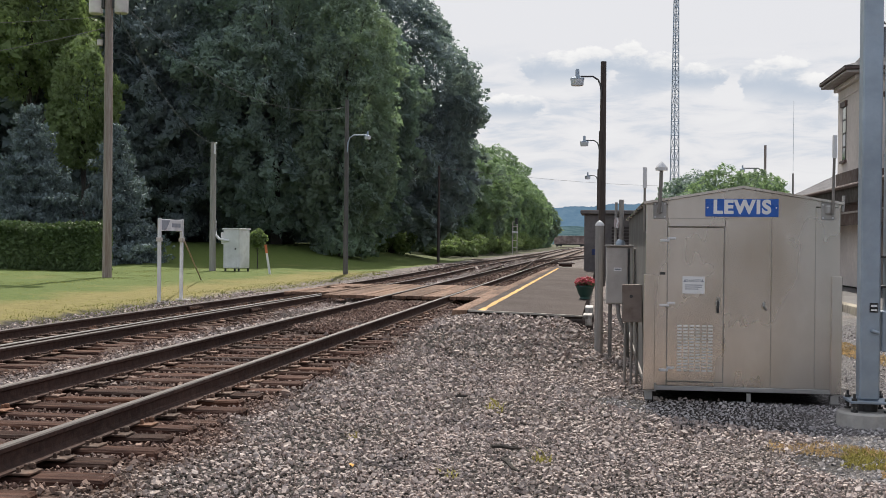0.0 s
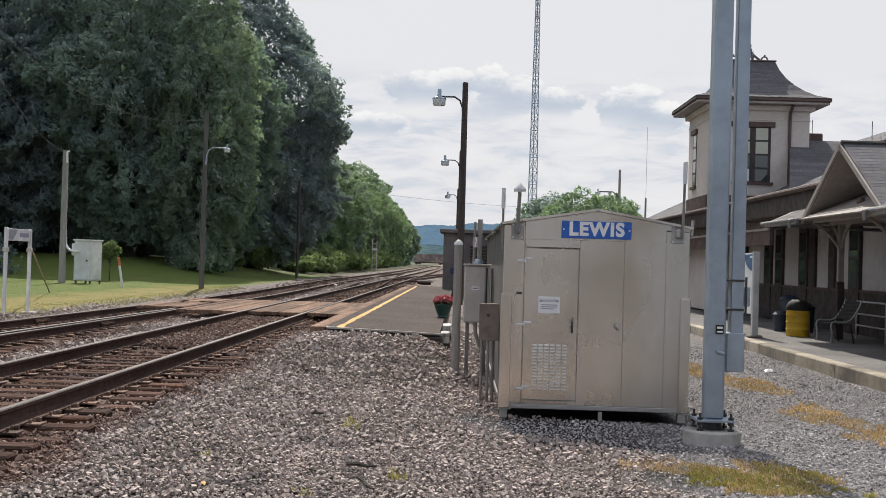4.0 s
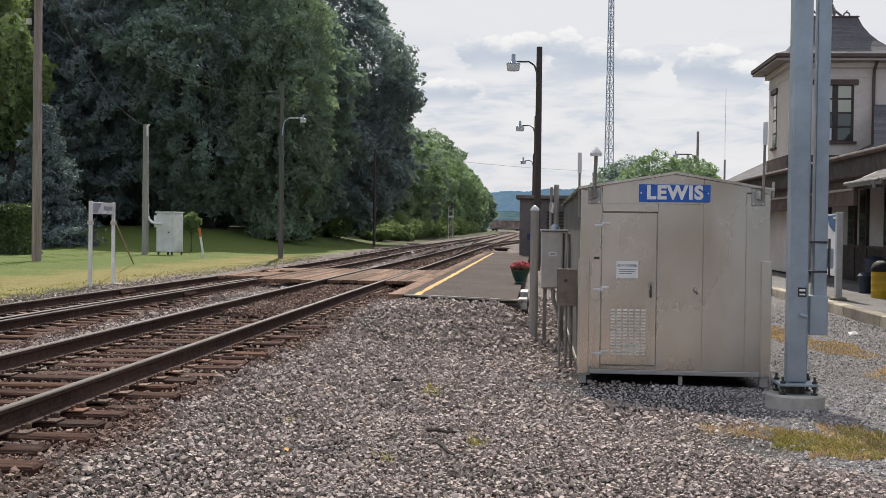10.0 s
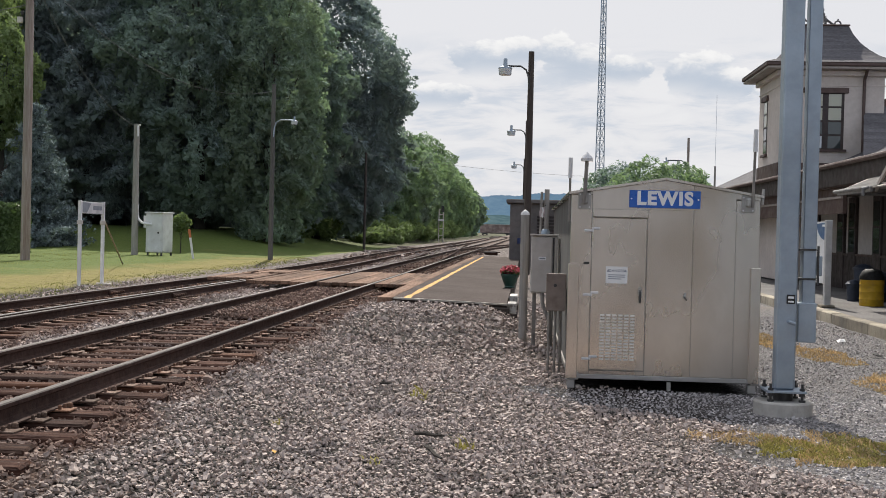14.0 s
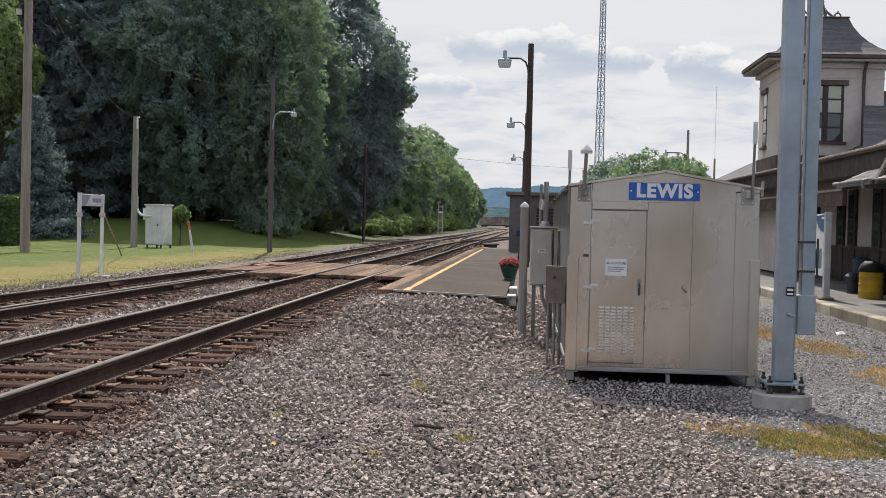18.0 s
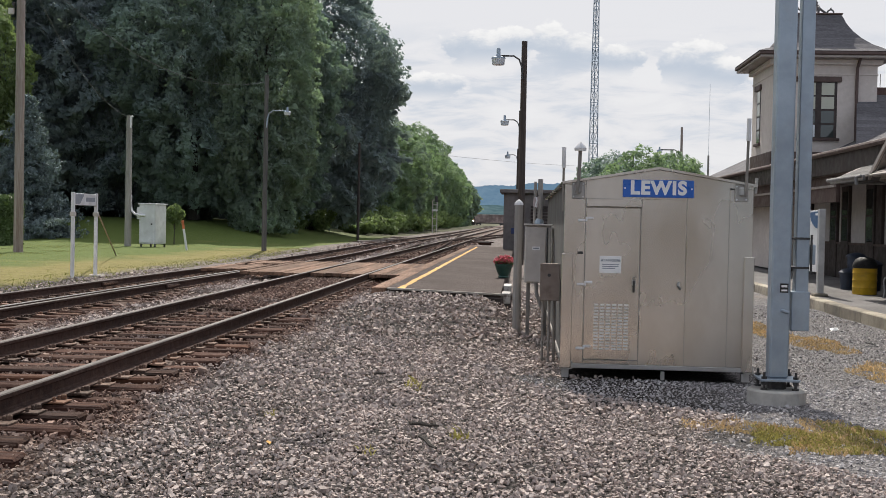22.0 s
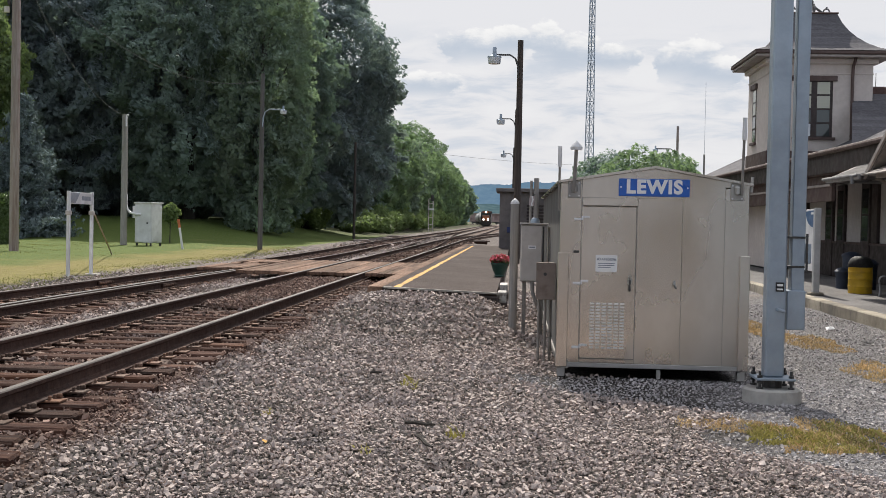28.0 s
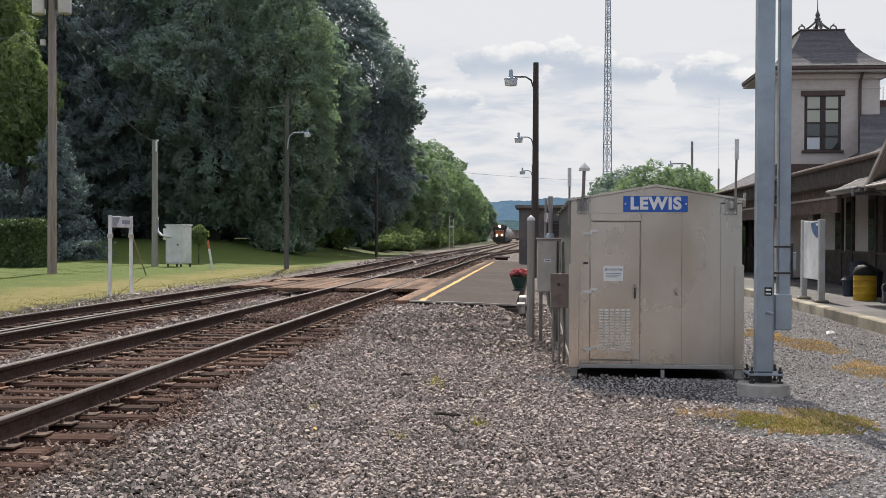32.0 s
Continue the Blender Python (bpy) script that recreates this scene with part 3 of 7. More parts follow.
def stone_material(name, stops, rust=0.0):
    m = bpy.data.materials.new(name)
    m.use_nodes = True
    nt = m.node_tree
    p = nt.nodes["Principled BSDF"]
    n, math_, noise_, ramp, mix, remap = node_tools(nt)
    g = n("ShaderNodeNewGeometry").outputs["Random Per Island"]
    co = n("ShaderNodeTexCoord").outputs["Object"]
    col = ramp(g, [(i / (len(stops) - 1), c) for i, c in enumerate(stops)])
    col = mix(1.0, col, n_rgb(nt, remap(noise_(co, 40.0, 5.0), 0.3, 0.7, 0.75, 1.2)), "MULTIPLY")
    sep = n("ShaderNodeSeparateXYZ")
    nt.links.new(co, sep.inputs[0])
    if rust:
        f = math_("MULTIPLY", track_bed(n, math_, noise_, remap, co, sep.outputs[0]), rust)
        col = mix(f, col, mix(g, (0.07, 0.037, 0.027), (0.26, 0.150, 0.105)))
    blue = math_("MULTIPLY", remap(noise_(co, 1.1, 4.0), 0.54, 0.68), 0.4)
    col = mix(blue, col, (0.17, 0.163, 0.178))
    dust = math_("MULTIPLY", remap(noise_(co, 0.55, 5.0), 0.48, 0.66), 0.35)
    col = mix(dust, col, (0.31, 0.26, 0.215))
    nt.links.new(col, p.inputs["Base Color"])
    p.inputs["Roughness"].default_value = 0.85
    p.inputs["Specular IOR Level"].default_value = 0.2
    return m


def scatter_stones(name, label, mat, zones, keep, seed, lift=0.0, heap=2.1):
    """Angular stones, each its own island, over stretches (x0, x1, y0, y1, spacing, size, tilt)."""
    rng = np.random.default_rng(seed)
    ring = np.arange(6) * np.pi / 3
    cap = np.pi / 6 + np.arange(4) * np.pi / 2
    chip = np.concatenate([np.stack([np.cos(ring), np.sin(ring), np.full(6, -0.5)], -1), np.stack([0.86 * np.cos(cap), 0.86 * np.sin(cap), np.full(4, 0.42)], -1)])
    tri = np.array([(0, 1, 6), (1, 7, 6), (1, 2, 7), (2, 3, 7), (3, 8, 7), (3, 4, 8), (4, 9, 8), (4, 5, 9), (5, 0, 9), (0, 6, 9), (6, 7, 8), (6, 8, 9)])
    k8 = len(chip)
    V, F, count = [], [], 0
    for x0, x1, y0, y1, gap, size, tilt in zones:
        gx, gy = np.meshgrid(np.arange(x0, x1, gap), np.arange(y0, y1, gap))
        x = gx.ravel() + rng.uniform(-0.6, 0.6, gx.size) * gap
        y = gy.ravel() + rng.uniform(-0.6, 0.6, gx.size) * gap
        ok = keep(x, y) & (rng.random(x.size) < 0.84)
        x, y = x[ok], y[ok]
        k = len(x)
        s = 0.98 * size * rng.lognormal(0.0, 0.30, k)
        base = chip[None] * rng.uniform(0.78, 1.2, (k, k8, 1)) + rng.uniform(-0.16, 0.16, (k, k8, 3))
        # chips of uneven length, some of them overhanging dark hollows
        base[:, :6, :2] *= rng.uniform(0.40, 0.90, (k, 1, 1))
        base = base * rng.uniform(0.65, 1.4, (k, 1, 3)) * s[:, None, None]
        base[:, :, 2] *= 0.85
        q = rng.normal(size=(k, 4))
        q[:, 1:3] *= tilt
        q /= np.linalg.norm(q, axis=1)[:, None]
        w, a, b, c = q.T
        R = np.stack([1 - 2 * (b * b + c * c), 2 * (a * b - c * w), 2 * (a * c + b * w), 2 * (a * b + c * w), 1 - 2 * (a * a + c * c), 2 * (b * c - a * w), 2 * (a * c - b * w), 2 * (b * c + a * w), 1 - 2 * (a * a + b * b)], -1).reshape(-1, 3, 3)
        pts = np.einsum("kij,kvj->kvi", R, base)
        z = lift + ground_z(x, y) + size * rng.uniform(-0.6, heap, k)
        pts += np.stack([x, y, z], -1)[:, None]
        V.append(pts.reshape(-1, 3))
        F.append((tri[None] + (np.arange(k) * k8)[:, None, None] + count).reshape(-1, 3))
        count += k8 * k
    return bulk(name, np.concatenate(V), np.concatenate(F), mat, label, "gravel")


BALLAST_MAT = stone_material("ballast_stone", [(0.27, 0.219, 0.196), (0.40, 0.330, 0.297), (0.46, 0.382, 0.345), (0.50, 0.422, 0.384), (0.56, 0.482, 0.440)], 0.8)
FINE_MAT = stone_material("blue_grey_gravel_stone", [(0.22, 0.20, 0.198), (0.34, 0.316, 0.314), (0.45, 0.422, 0.418), (0.60, 0.563, 0.553)])


def gravel_edge(y):
    """Where coarse ballast gives way to fine gravel, which also lies before the shelter."""
    return 2.2 + 0.6 * np.sin(1.7 * y) - 1.9 * smooth01((y - 10.9) / 1.6) * smooth01((14.0 - y) / 0.3)


def on_ballast(x, y):
    shed = (x > 0.55) & (x < 2.7) & (y > 13.95) & (y < 16.3)
    plat = (x > -2.9) & (x < -0.2) & (y > 22.5)
    ties = np.abs(x + 4.46) < 1.3
    crib = ties & (np.abs(((y - 4.0) / 0.5) % 1.0 - 0.5) < 0.24)
    fine = (x > gravel_edge(y)) | (x < -0.60 * (y + 1.6) + 0.1) | (x > 0.45 * y + 0.3)
    return ~shed & ~plat & ~fine & (~ties | crib)


scatter_stones("ballast", "loose grey and brown angular railway ballast stones", BALLAST_MAT,
               [(-6.5, -1.2, 5.2, 11.0, 0.034, 0.0170, 0.36), (-1.4, 3.0, 6.2, 11.0, 0.029, 0.0146, 0.28), (-7.0, -1.0, 11.0, 17.0, 0.042, 0.0200, 0.36), (-1.2, 3.0, 11.0, 17.0, 0.039, 0.0195, 0.22), (-7.0, 2.6, 17.0, 24.0, 0.066, 0.030, 0.4), (-7.0, 2.6, 24.0, 30.0, 0.10, 0.036, 0.4), (-10.3, -9.4, 15.0, 34.0, 0.065, 0.024, 0.4), (-7.0, -6.0, 28.0, 36.0, 0.12, 0.045, 0.4), (-9.6, -3.0, 36.2, 60.0, 0.13, 0.036, 0.4), (-9.6, -3.0, 60.0, 100.0, 0.26, 0.06, 0.4)], on_ballast, 3)
scatter_stones("track_fill", "brown gravel that buries the ties before the crossing", BALLAST_MAT,
               [(-5.16, -3.77, 17.6, 28.4, 0.045, 0.021, 0.4), (-6.9, -6.2, 24.0, 28.4, 0.06, 0.024, 0.4)], lambda x, y: np.sin(5 * x) + np.sin(3 * y) + 1.3 * (y - 19.0) > 0, 6, 0.075)
scatter_stones("fine_gravel", "fine blue-grey gravel beside the station platform", FINE_MAT,
               [(0.0, 6.5, 7.0, 13.9, 0.038, 0.0135, 0.4), (1.4, 6.5, 13.9, 18.0, 0.044, 0.0135, 0.4), (1.4, 6.5, 18.0, 28.0, 0.070, 0.0170, 0.4)],
               lambda x, y: (x > gravel_edge(y) - 0.2) & (x < 0.46 * y + 0.3) & ~((x < 2.7) & (y > 13.95) & (y < 16.3)), 4, heap=0.45)


# ---- railway tracks ----
RAIL_OUTLINE = [(-0.075, 0.0), (0.075, 0.0), (0.075, 0.012), (0.018, 0.03), (0.010, 0.05), (0.010, 0.115), (0.036, 0.130), (0.036, 0.158), (0.028, 0.168)]
RAIL_OUTLINE = RAIL_OUTLINE + [(-u, v) for u, v in RAIL_OUTLINE[:1:-1]]


def rail_shape(line):
    """A rail along (x, y, top) points: sides rusty, top face polished."""
    s = Shape()
    k = len(RAIL_OUTLINE)
    for x, y, top in line:
        s.v += [(x + u, y, top - 0.168 + v) for u, v in RAIL_OUTLINE]
    for i in range(len(line) - 1):
        for j in range(k):
            a, b = i * k + j, i * k + (j + 1) % k
            s.f.append((a, a + k, b + k, b))
    s.f.append(tuple(range(k)))
    s.f.append(tuple(range(len(s.v) - k, len(s.v)))[::-1])
    return s


def rail_part(line, parent, name="rail", head=None):
    me = rail_shape(line).mesh(name, [RAIL_SIDE, head or RAIL_TOP])
    for poly in me.polygons:
        if abs(poly.normal.z) > 0.6 and min(me.vertices[i].co.z for i in poly.vertices) > 0.05 + max(me.vertices[i].co.z for i in poly.vertices) - 0.12:
            hi = [RAIL_OUTLINE[i % len(RAIL_OUTLINE)][1] for i in poly.vertices]
            if min(hi) > 0.155:
                poly.material_index = 1
    return part(name, me, None, parent)


def tie_mesh():
    s = Shape()
    s.box(-1.3, 1.3, -0.11, 0.11, -0.18, 0.0, 0.018)
    return s.mesh("tie", TIE)


def plate_mesh():
    s = Shape()
    s.box(-0.19, 0.19, -0.09, 0.09, 0.0, 0.016, 0.004)
    for u in (-0.1, 0.1):
        for v in (-0.05, 0.05):
            s.box(u - 0.012, u + 0.012, v - 0.012, v + 0.012, 0.012, 0.05, 0.004)
    for u in (-0.13, 0.13):
        s.box(u - 0.022, u + 0.022, 0.055, 0.09, 0.016, 0.055, 0.008)
    return s.mesh("tie_plate", PLATE)


TIE_MESH, PLATE_MESH = tie_mesh(), plate_mesh()


def build_track(name, label, cx, top, y0, y1, y_ties, extra=()):
    tr = thing(name, label, "railway track", kind="structure")
    ys = np.unique(np.concatenate([np.arange(y0, 60, 2.0), np.arange(60, y1, 10.0), [y1]]))
    for side in (-0.7525, 0.7525):
        rail_part([(cx(y) + side, y, top(y)) for y in ys], tr)
    for off, a, b in extra:
        rail_part([(cx(y) + off, y, top(y) - 0.004) for y in np.arange(a, b, 2.0)], tr, "guard_rail", GUARD_TOP)
    rng = random.Random(5)
    y = y0
    while y < y_ties:
        z = top(y) - 0.184
        ob = part("tie", TIE_MESH, None, tr)
        ob.matrix_basis = pose(cx(y) + rng.uniform(-0.13, 0.13), y, z - abs(rng.gauss(0, 0.012)), rng.uniform(-2.5, 2.5), rng.uniform(-0.5, 0.5), rng.uniform(-2.4, 2.4))
        if y < 45:
            for side in (-0.7525, 0.7525):
                part("tie_plate", PLATE_MESH, None, tr).matrix_basis = pose(cx(y) + side, y, z + 0.001, 0, 0, 0)
        y += 0.5 if y < 80 else 0.6
    return tr


build_track("track_1", "straight railway track with rust-brown rails on timber ties", lambda y: -4.465 if y < 300 else -4.465 - (y - 300) ** 2 / 2600, lambda y: RAIL_1, 4.0, 620, 100)
def joint_bar(tr, x, y, top):
    """A bolted splice bar against the web on the near side of a rail."""
    b = part("joint_bar", Shape().box(x + 0.012, x + 0.05, y - 0.45, y + 0.45, top - 0.125, top - 0.045, 0.008), RAIL_SIDE, tr)
    for i in range(6):
        v = y - 0.375 + 0.15 * i
        part("bolt", Shape().tube([(x + 0.045, v, top - 0.085), (x + 0.085, v, top - 0.085)], 0.022, 6), PLATE, b)


TRACK_2 = build_track("track_2", "second railway track with a guard rail beside the lawn", track2_x, track2_z, 10.0, 620, 100, [(0.50, 10, 36)])
joint_bar(TRACK_2, track2_x(25.3) - 0.7525, 25.3, track2_z(25.3))
joint_bar(TRACK_2, track2_x(25.0) + 0.7525, 25.0, track2_z(25.0))


def build_crossover(name, label, pts, y0, y1):
    """Rails with rusty heads that swing from one line to another."""
    tr = thing(name, label, "railway track", kind="structure")
    ys = np.linspace(y0, y1, 24)
    for side in (-0.7525, 0.7525):
        line = []
        for y in ys:
            q = (y - y0) / (y1 - y0)
            f = 0.5 * float(smooth01(q)) + 0.5 * q
            line.append((pts[0] + (pts[1] - pts[0]) * f + side, y, 0.497))
        part("rail", rail_shape(line), RAIL_SIDE, tr)
    return tr


build_crossover("crossover", "crossover rails between the two tracks", (-4.46, -7.75), 42, 150)
build_crossover("siding", "siding rails that leave the main track beyond the platform", (-4.46, 5.0), 80, 230)


def switch_stand(x, y, s=1.0):
    t = thing("switch_machine", "low dark switch machine beside the rails", "switch machine", x, y, 0.30, group="switch machines")
    part("housing", Shape().box(-0.7 * s, 0.7 * s, -0.25, 0.25, 0.05, 0.30 * s, 0.04), RUST_BOX, t)
    part("rod", Shape().tube([(-1.6 * s, 0, 0.1), (1.2 * s, 0, 0.1)], 0.04, 8), RAIL_SIDE, t)
    part("base", Shape().box(-0.9 * s, 0.9 * s, -0.35, 0.35, -0.12, 0.06, 0.02), TIE, t)


switch_stand(-2.6, 84, 0.6)
switch_stand(-9.8, 74, 0.7)
switch_stand(-10.1, 96, 0.7)


# ---- platform by the track ----
def build_platform():
    pl = thing("platform", "low asphalt platform with timber edge and yellow safety line", "platform", kind="structure")
    y0, y1 = 22.6, 66.0
    s = Shape()
    zl, zr = 0.50, 0.42
    s.add([(-2.575, y0 + .1, zl - .006), (-0.36, y0 + .1, zr), (-0.36, y1, zr), (-2.575, y1, zl - .006), (-2.575, y0 + .1, 0), (-0.36, y0 + .1, 0), (-0.36, y1, 0), (-2.575, y1, 0)],
          [(0, 1, 2, 3), (4, 7, 6, 5), (0, 4, 5, 1), (1, 5, 6, 2), (2, 6, 7, 3), (3, 7, 4, 0)])
    part("deck", s, ASPHALT, pl)
    for k in range(18):
        a = y0 + k * 2.42
        part("edge_board", Shape().box(-2.86, -2.58, a + 0.008, min(a + 2.412, y1), 0.30, zl + 0.004, 0.012), PLANK, pl, "weathered orange-brown edge timber" if k == 0 else "")
    s = Shape()
    rng = random.Random(8)
    ys = np.arange(y0 + 0.15, y1 - 3, 0.45)
    le = [(-2.36 + rng.uniform(-0.02, 0.02), -2.25 + rng.uniform(-0.02, 0.02)) for _ in ys]
    z = lambda x: zl - 0.006 + (zr - zl + 0.006) * (x + 2.575) / 2.215 + 0.005
    s.v = [(u, y, z(u)) for (a, b), y in zip(le, ys) for u in (a, b)]
    s.f = [(2 * i, 2 * i + 1, 2 * i + 3, 2 * i + 2) for i in range(len(ys) - 1)]
    part("yellow_line", s, YELLOW, pl, "worn yellow painted safety line")
    s = Shape()
    s.add([(-2.55, y0 + .02, zl + .004), (-0.32, y0 + .02, zr + .012), (-0.32, y0 + .1, zr + .012), (-2.55, y0 + .1, zl + .004), (-2.55, y0 + .02, zl - .03), (-0.32, y0 + .02, zr - .02), (-0.32, y0 + .1, zr - .02), (-2.55, y0 + .1, zl - .03)],
          [(0, 1, 2, 3), (4, 7, 6, 5), (0, 4, 5, 1), (1, 5, 6, 2), (2, 6, 7, 3), (3, 7, 4, 0)])
    part("end_curb", s, CURB_GREY, pl, "pale concrete curb")
    part("end_timber", Shape().box(-2.5, -0.3, y0 - .02, y0 + .08, 0.08, 0.36, 0.02), BROWN_POLE, pl)
    for i, (a, b) in enumerate(((22.7, 23.4), (25.4, 26.4))):
        part("curb_block", Shape().box(-0.34, -0.17, a, b, 0.24, 0.44, 0.008), CURB_WHITE, pl, "chipped white-painted curb block")
        part("curb_footing", Shape().box(-0.33, -0.15, a - 0.02, b, 0.0, 0.236, 0.01), BROWN_POLE, pl)


build_platform()


def build_crossing():
    c = thing("crossing", "timber pedestrian crossing laid flush with the rails", "crossing", kind="structure")
    rng = random.Random(3)
    bays = [(-3.66, -2.88, 5), (-5.10, -3.83, 7), (-6.85, -5.33, 7), (-8.65, -7.36, 7)]
    for x0, x1, k in bays:
        w = (x1 - x0) / k
        for i in range(k):
            a = 28.4 + rng.uniform(-0.08, 0.08)
            m = a + 4.2 + rng.uniform(-0.4, 0.4)
            b = 36.0 + rng.uniform(-0.15, 0.15)
            top = 0.492 + rng.uniform(-0.012, 0.004) - (0.07 if x0 < -6.9 else 0.0)
            for p, q in ((a, m), (m + 0.012, b)):
                part("plank", Shape().box(x0 + i * w + 0.006, x0 + (i + 1) * w - 0.006, p + (3.0 if x0 < -8 else 0.0), q + (2.0 if x0 < -8 else 0.0), top - 0.085, top, 0.01), PLANK, c)


build_crossing()


# ---- equipment shelter ----
def letters(text, size, depth, mat, parent, at, fat=0.0, name="lettering"):
    cu = bpy.data.curves.new("lettering", "FONT")
    cu.body, cu.size, cu.extrude, cu.align_x, cu.align_y, cu.offset = text, size, depth, "CENTER", "CENTER", fat
    cu.space_character = 1.14
    tmp = new("lettering_curve", cu)
    me = bpy.data.meshes.new_from_object(tmp.evaluated_get(bpy.context.evaluated_depsgraph_get()))
    bpy.data.objects.remove(tmp)
    me.materials.clear()
    me.materials.append(mat)
    ob = part(name, me, None, parent, "white raised capital letters")
    ob.matrix_basis = at
    return ob


def build_shelter():
    t = thing("equipment_shelter", "silver aluminium trackside equipment shelter with a blue LEWIS sign", "shelter", 0.51, 13.85, 0.0)
    W, D, Z0, ZE, ZR = 2.18, 9.6, 0.17, 2.30, 2.475
    s = Shape()
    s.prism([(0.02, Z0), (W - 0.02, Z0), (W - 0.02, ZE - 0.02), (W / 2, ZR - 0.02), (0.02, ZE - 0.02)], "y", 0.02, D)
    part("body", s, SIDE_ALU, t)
    part("bottom_frame", Shape().box(0.0, W, -0.012, 0.05, 0.115, 0.168, 0.006), ALU_DARK, t)
    part("bottom_frame", Shape().box(0.0, 0.05, 0.055, D, 0.10, 0.165, 0.006), PIPE, t)
    part("bottom_frame", Shape().box(W - 0.05, W, 0.055, D, 0.10, 0.165, 0.006), ALU_DARK, t)
    # roof sheets with folded edge
    for a, b in (((-0.035, ZE), (W / 2, ZR + 0.012)), ((W / 2, ZR + 0.012), (W + 0.035, ZE))):
        s = Shape()
        s.slab([(a[0], -0.05, a[1]), (b[0], -0.05, b[1]), (b[0], D + 0.05, b[1]), (a[0], D + 0.05, a[1])], 0.028)
        part("roof_sheet", s, ALUMINIUM, t)
    # front panels between the seams
    def panel(name, x0, x1, z0, z1, y=-0.002, mat=ALUMINIUM, label=""):
        return part(name, Shape().box(x0, x1, y, 0.03, z0, z1, 0.004), mat, t, label)
    panel("front_panel", 0.0, 0.245, 0.17, 2.27)
    panel("front_panel", 0.891, 1.417, 0.17, 2.11)
    panel("front_panel", 1.421, 1.906, 0.17, 2.27)
    panel("front_panel", 1.910, W, 0.17, 2.24)
    panel("door_sill", 0.249, 0.887, 0.17, 0.215)
    part("front_backing", Shape().box(0.02, W - 0.02, 0.004, 0.019, 0.172, 2.24), ALU_DARK, t)
    s = Shape()
    s.prism([(0.25, 2.11), (1.415, 2.11), (1.417, 2.401), (W / 2, 2.455), (0.249, 2.316)], "y", -0.004, 0.03)
    part("gable_panel", s, ALUMINIUM, t)
    s = Shape()
    s.prism([(0.0, 2.275), (0.243, 2.275), (0.243, 2.31)], "y", -0.003, 0.03)
    part("gable_corner", s, ALUMINIUM, t)
    s = Shape()
    s.prism([(1.421, 2.273), (W, 2.243), (W, 2.276), (1.421, 2.400)], "y", -0.003, 0.03)
    part("gable_corner", s, ALUMINIUM, t)
    door = panel("door", 0.251, 0.884, 0.226, 2.003, -0.012, ALUMINIUM, "door with louvred vents")
    part("door_gap", Shape().box(0.246, 0.889, -0.001, 0.02, 0.218, 2.009), ALU_DARK, t)
    part("drip_cap", Shape().box(0.255, 0.90, -0.045, 0.02, 2.012, 2.107, 0.006), ALUMINIUM, t)
    # six columns of louvres, each a tilted blade
    for i in range(6):
        for k in range(15):
            x, z = 0.365 + i * 0.07, 0.34 + k * 0.0368
            q = Shape()
            q.prism([(-0.013, z), (-0.030, z + 0.004), (-0.013, z + 0.022)], "x", x, x + 0.052)
            part("louvre", q, LOUVRE, door)
    for z in (1.87, 1.12, 0.37):
        h = Shape()
        h.box(0.16, 0.255, -0.024, 0.0, z - 0.035, z - 0.005, 0.006)
        h.box(0.255, 0.34, -0.030, -0.010, z - 0.008, z + 0.022, 0.006)
        h.tube([(0.255, -0.028, z - 0.03), (0.255, -0.028, z + 0.02)], 0.012, 8)
        part("hinge", h, WHITE_BOX, t)
    part("handle", Shape().tube([(0.82, -0.02, 1.16), (0.82, -0.05, 1.155), (0.82, -0.055, 1.02)], 0.012, 8), DARK_STEEL, door, smooth=True)
    part("padlock", Shape().box(0.795, 0.845, -0.055, -0.02, 1.10, 1.165, 0.012).tube([(0.805, -0.04, 1.16), (0.805, -0.04, 1.19), (0.82, -0.04, 1.205), (0.835, -0.04, 1.19), (0.835, -0.04, 1.16)], 0.006, 6), PALE_CONCRETE, door, "brass-grey padlock")
    part("latch", Shape().tube([(1.34, -0.03, 1.15), (1.33, -0.05, 1.11), (1.36, -0.03, 1.07)], 0.014, 8), ALU_DARK, t, smooth=True)
    pl = part("warning_placard", Shape().box(0.42, 0.672, -0.018, -0.0125, 1.24, 1.438, 0.002), WHITE, door, "white warning placard")
    for i, (a, b, z, hh) in enumerate(((0.45, 0.645, 1.335, 0.010), (0.45, 0.64, 1.312, 0.010), (0.45, 0.60, 1.289, 0.010))):
        part("printed_bar", Shape().box(a, b, -0.0196, -0.0185, z, z + hh), INK, pl)
    letters("DANGER", 0.042, 0.001, INK, pl, pose(0.546, -0.0192, 1.388, 90, 0, 0), 0.001)
    for u in (0.447, 0.645):
        q = Shape()
        q.prism([(u - 0.018, 1.375), (u + 0.018, 1.375), (u, 1.408)], "y", -0.0196, -0.0185)
        part("printed_mark", q, INK, pl)
    part("small_plate", Shape().box(0.16, 0.225, -0.012, -0.003, 1.455, 1.485, 0.003), DARK_STEEL, t)
    sg = part("name_sign", Shape().box(0.67, 1.49, -0.022, -0.008, 2.132, 2.336, 0.004), BLUE_SIGN, t, "blue enamel name sign")
    letters("LEWIS", 0.215, 0.002, WHITE, sg, pose(1.08, -0.024, 2.236, 90, 0, 0), 0.010)
    for u in (0.695, 1.465):
        part("bolt", Shape().tube([(u, -0.028, 2.236), (u, -0.02, 2.236)], 0.010, 8), WHITE, sg)
    # corner ducts, feet and end plates
    for a, b in ((2.085, 2.20), (-0.02, 0.11)):
        part("corner_duct", Shape().box(a, b, -0.045, 0.06, 0.12, 1.46, 0.006), ALUMINIUM, t)
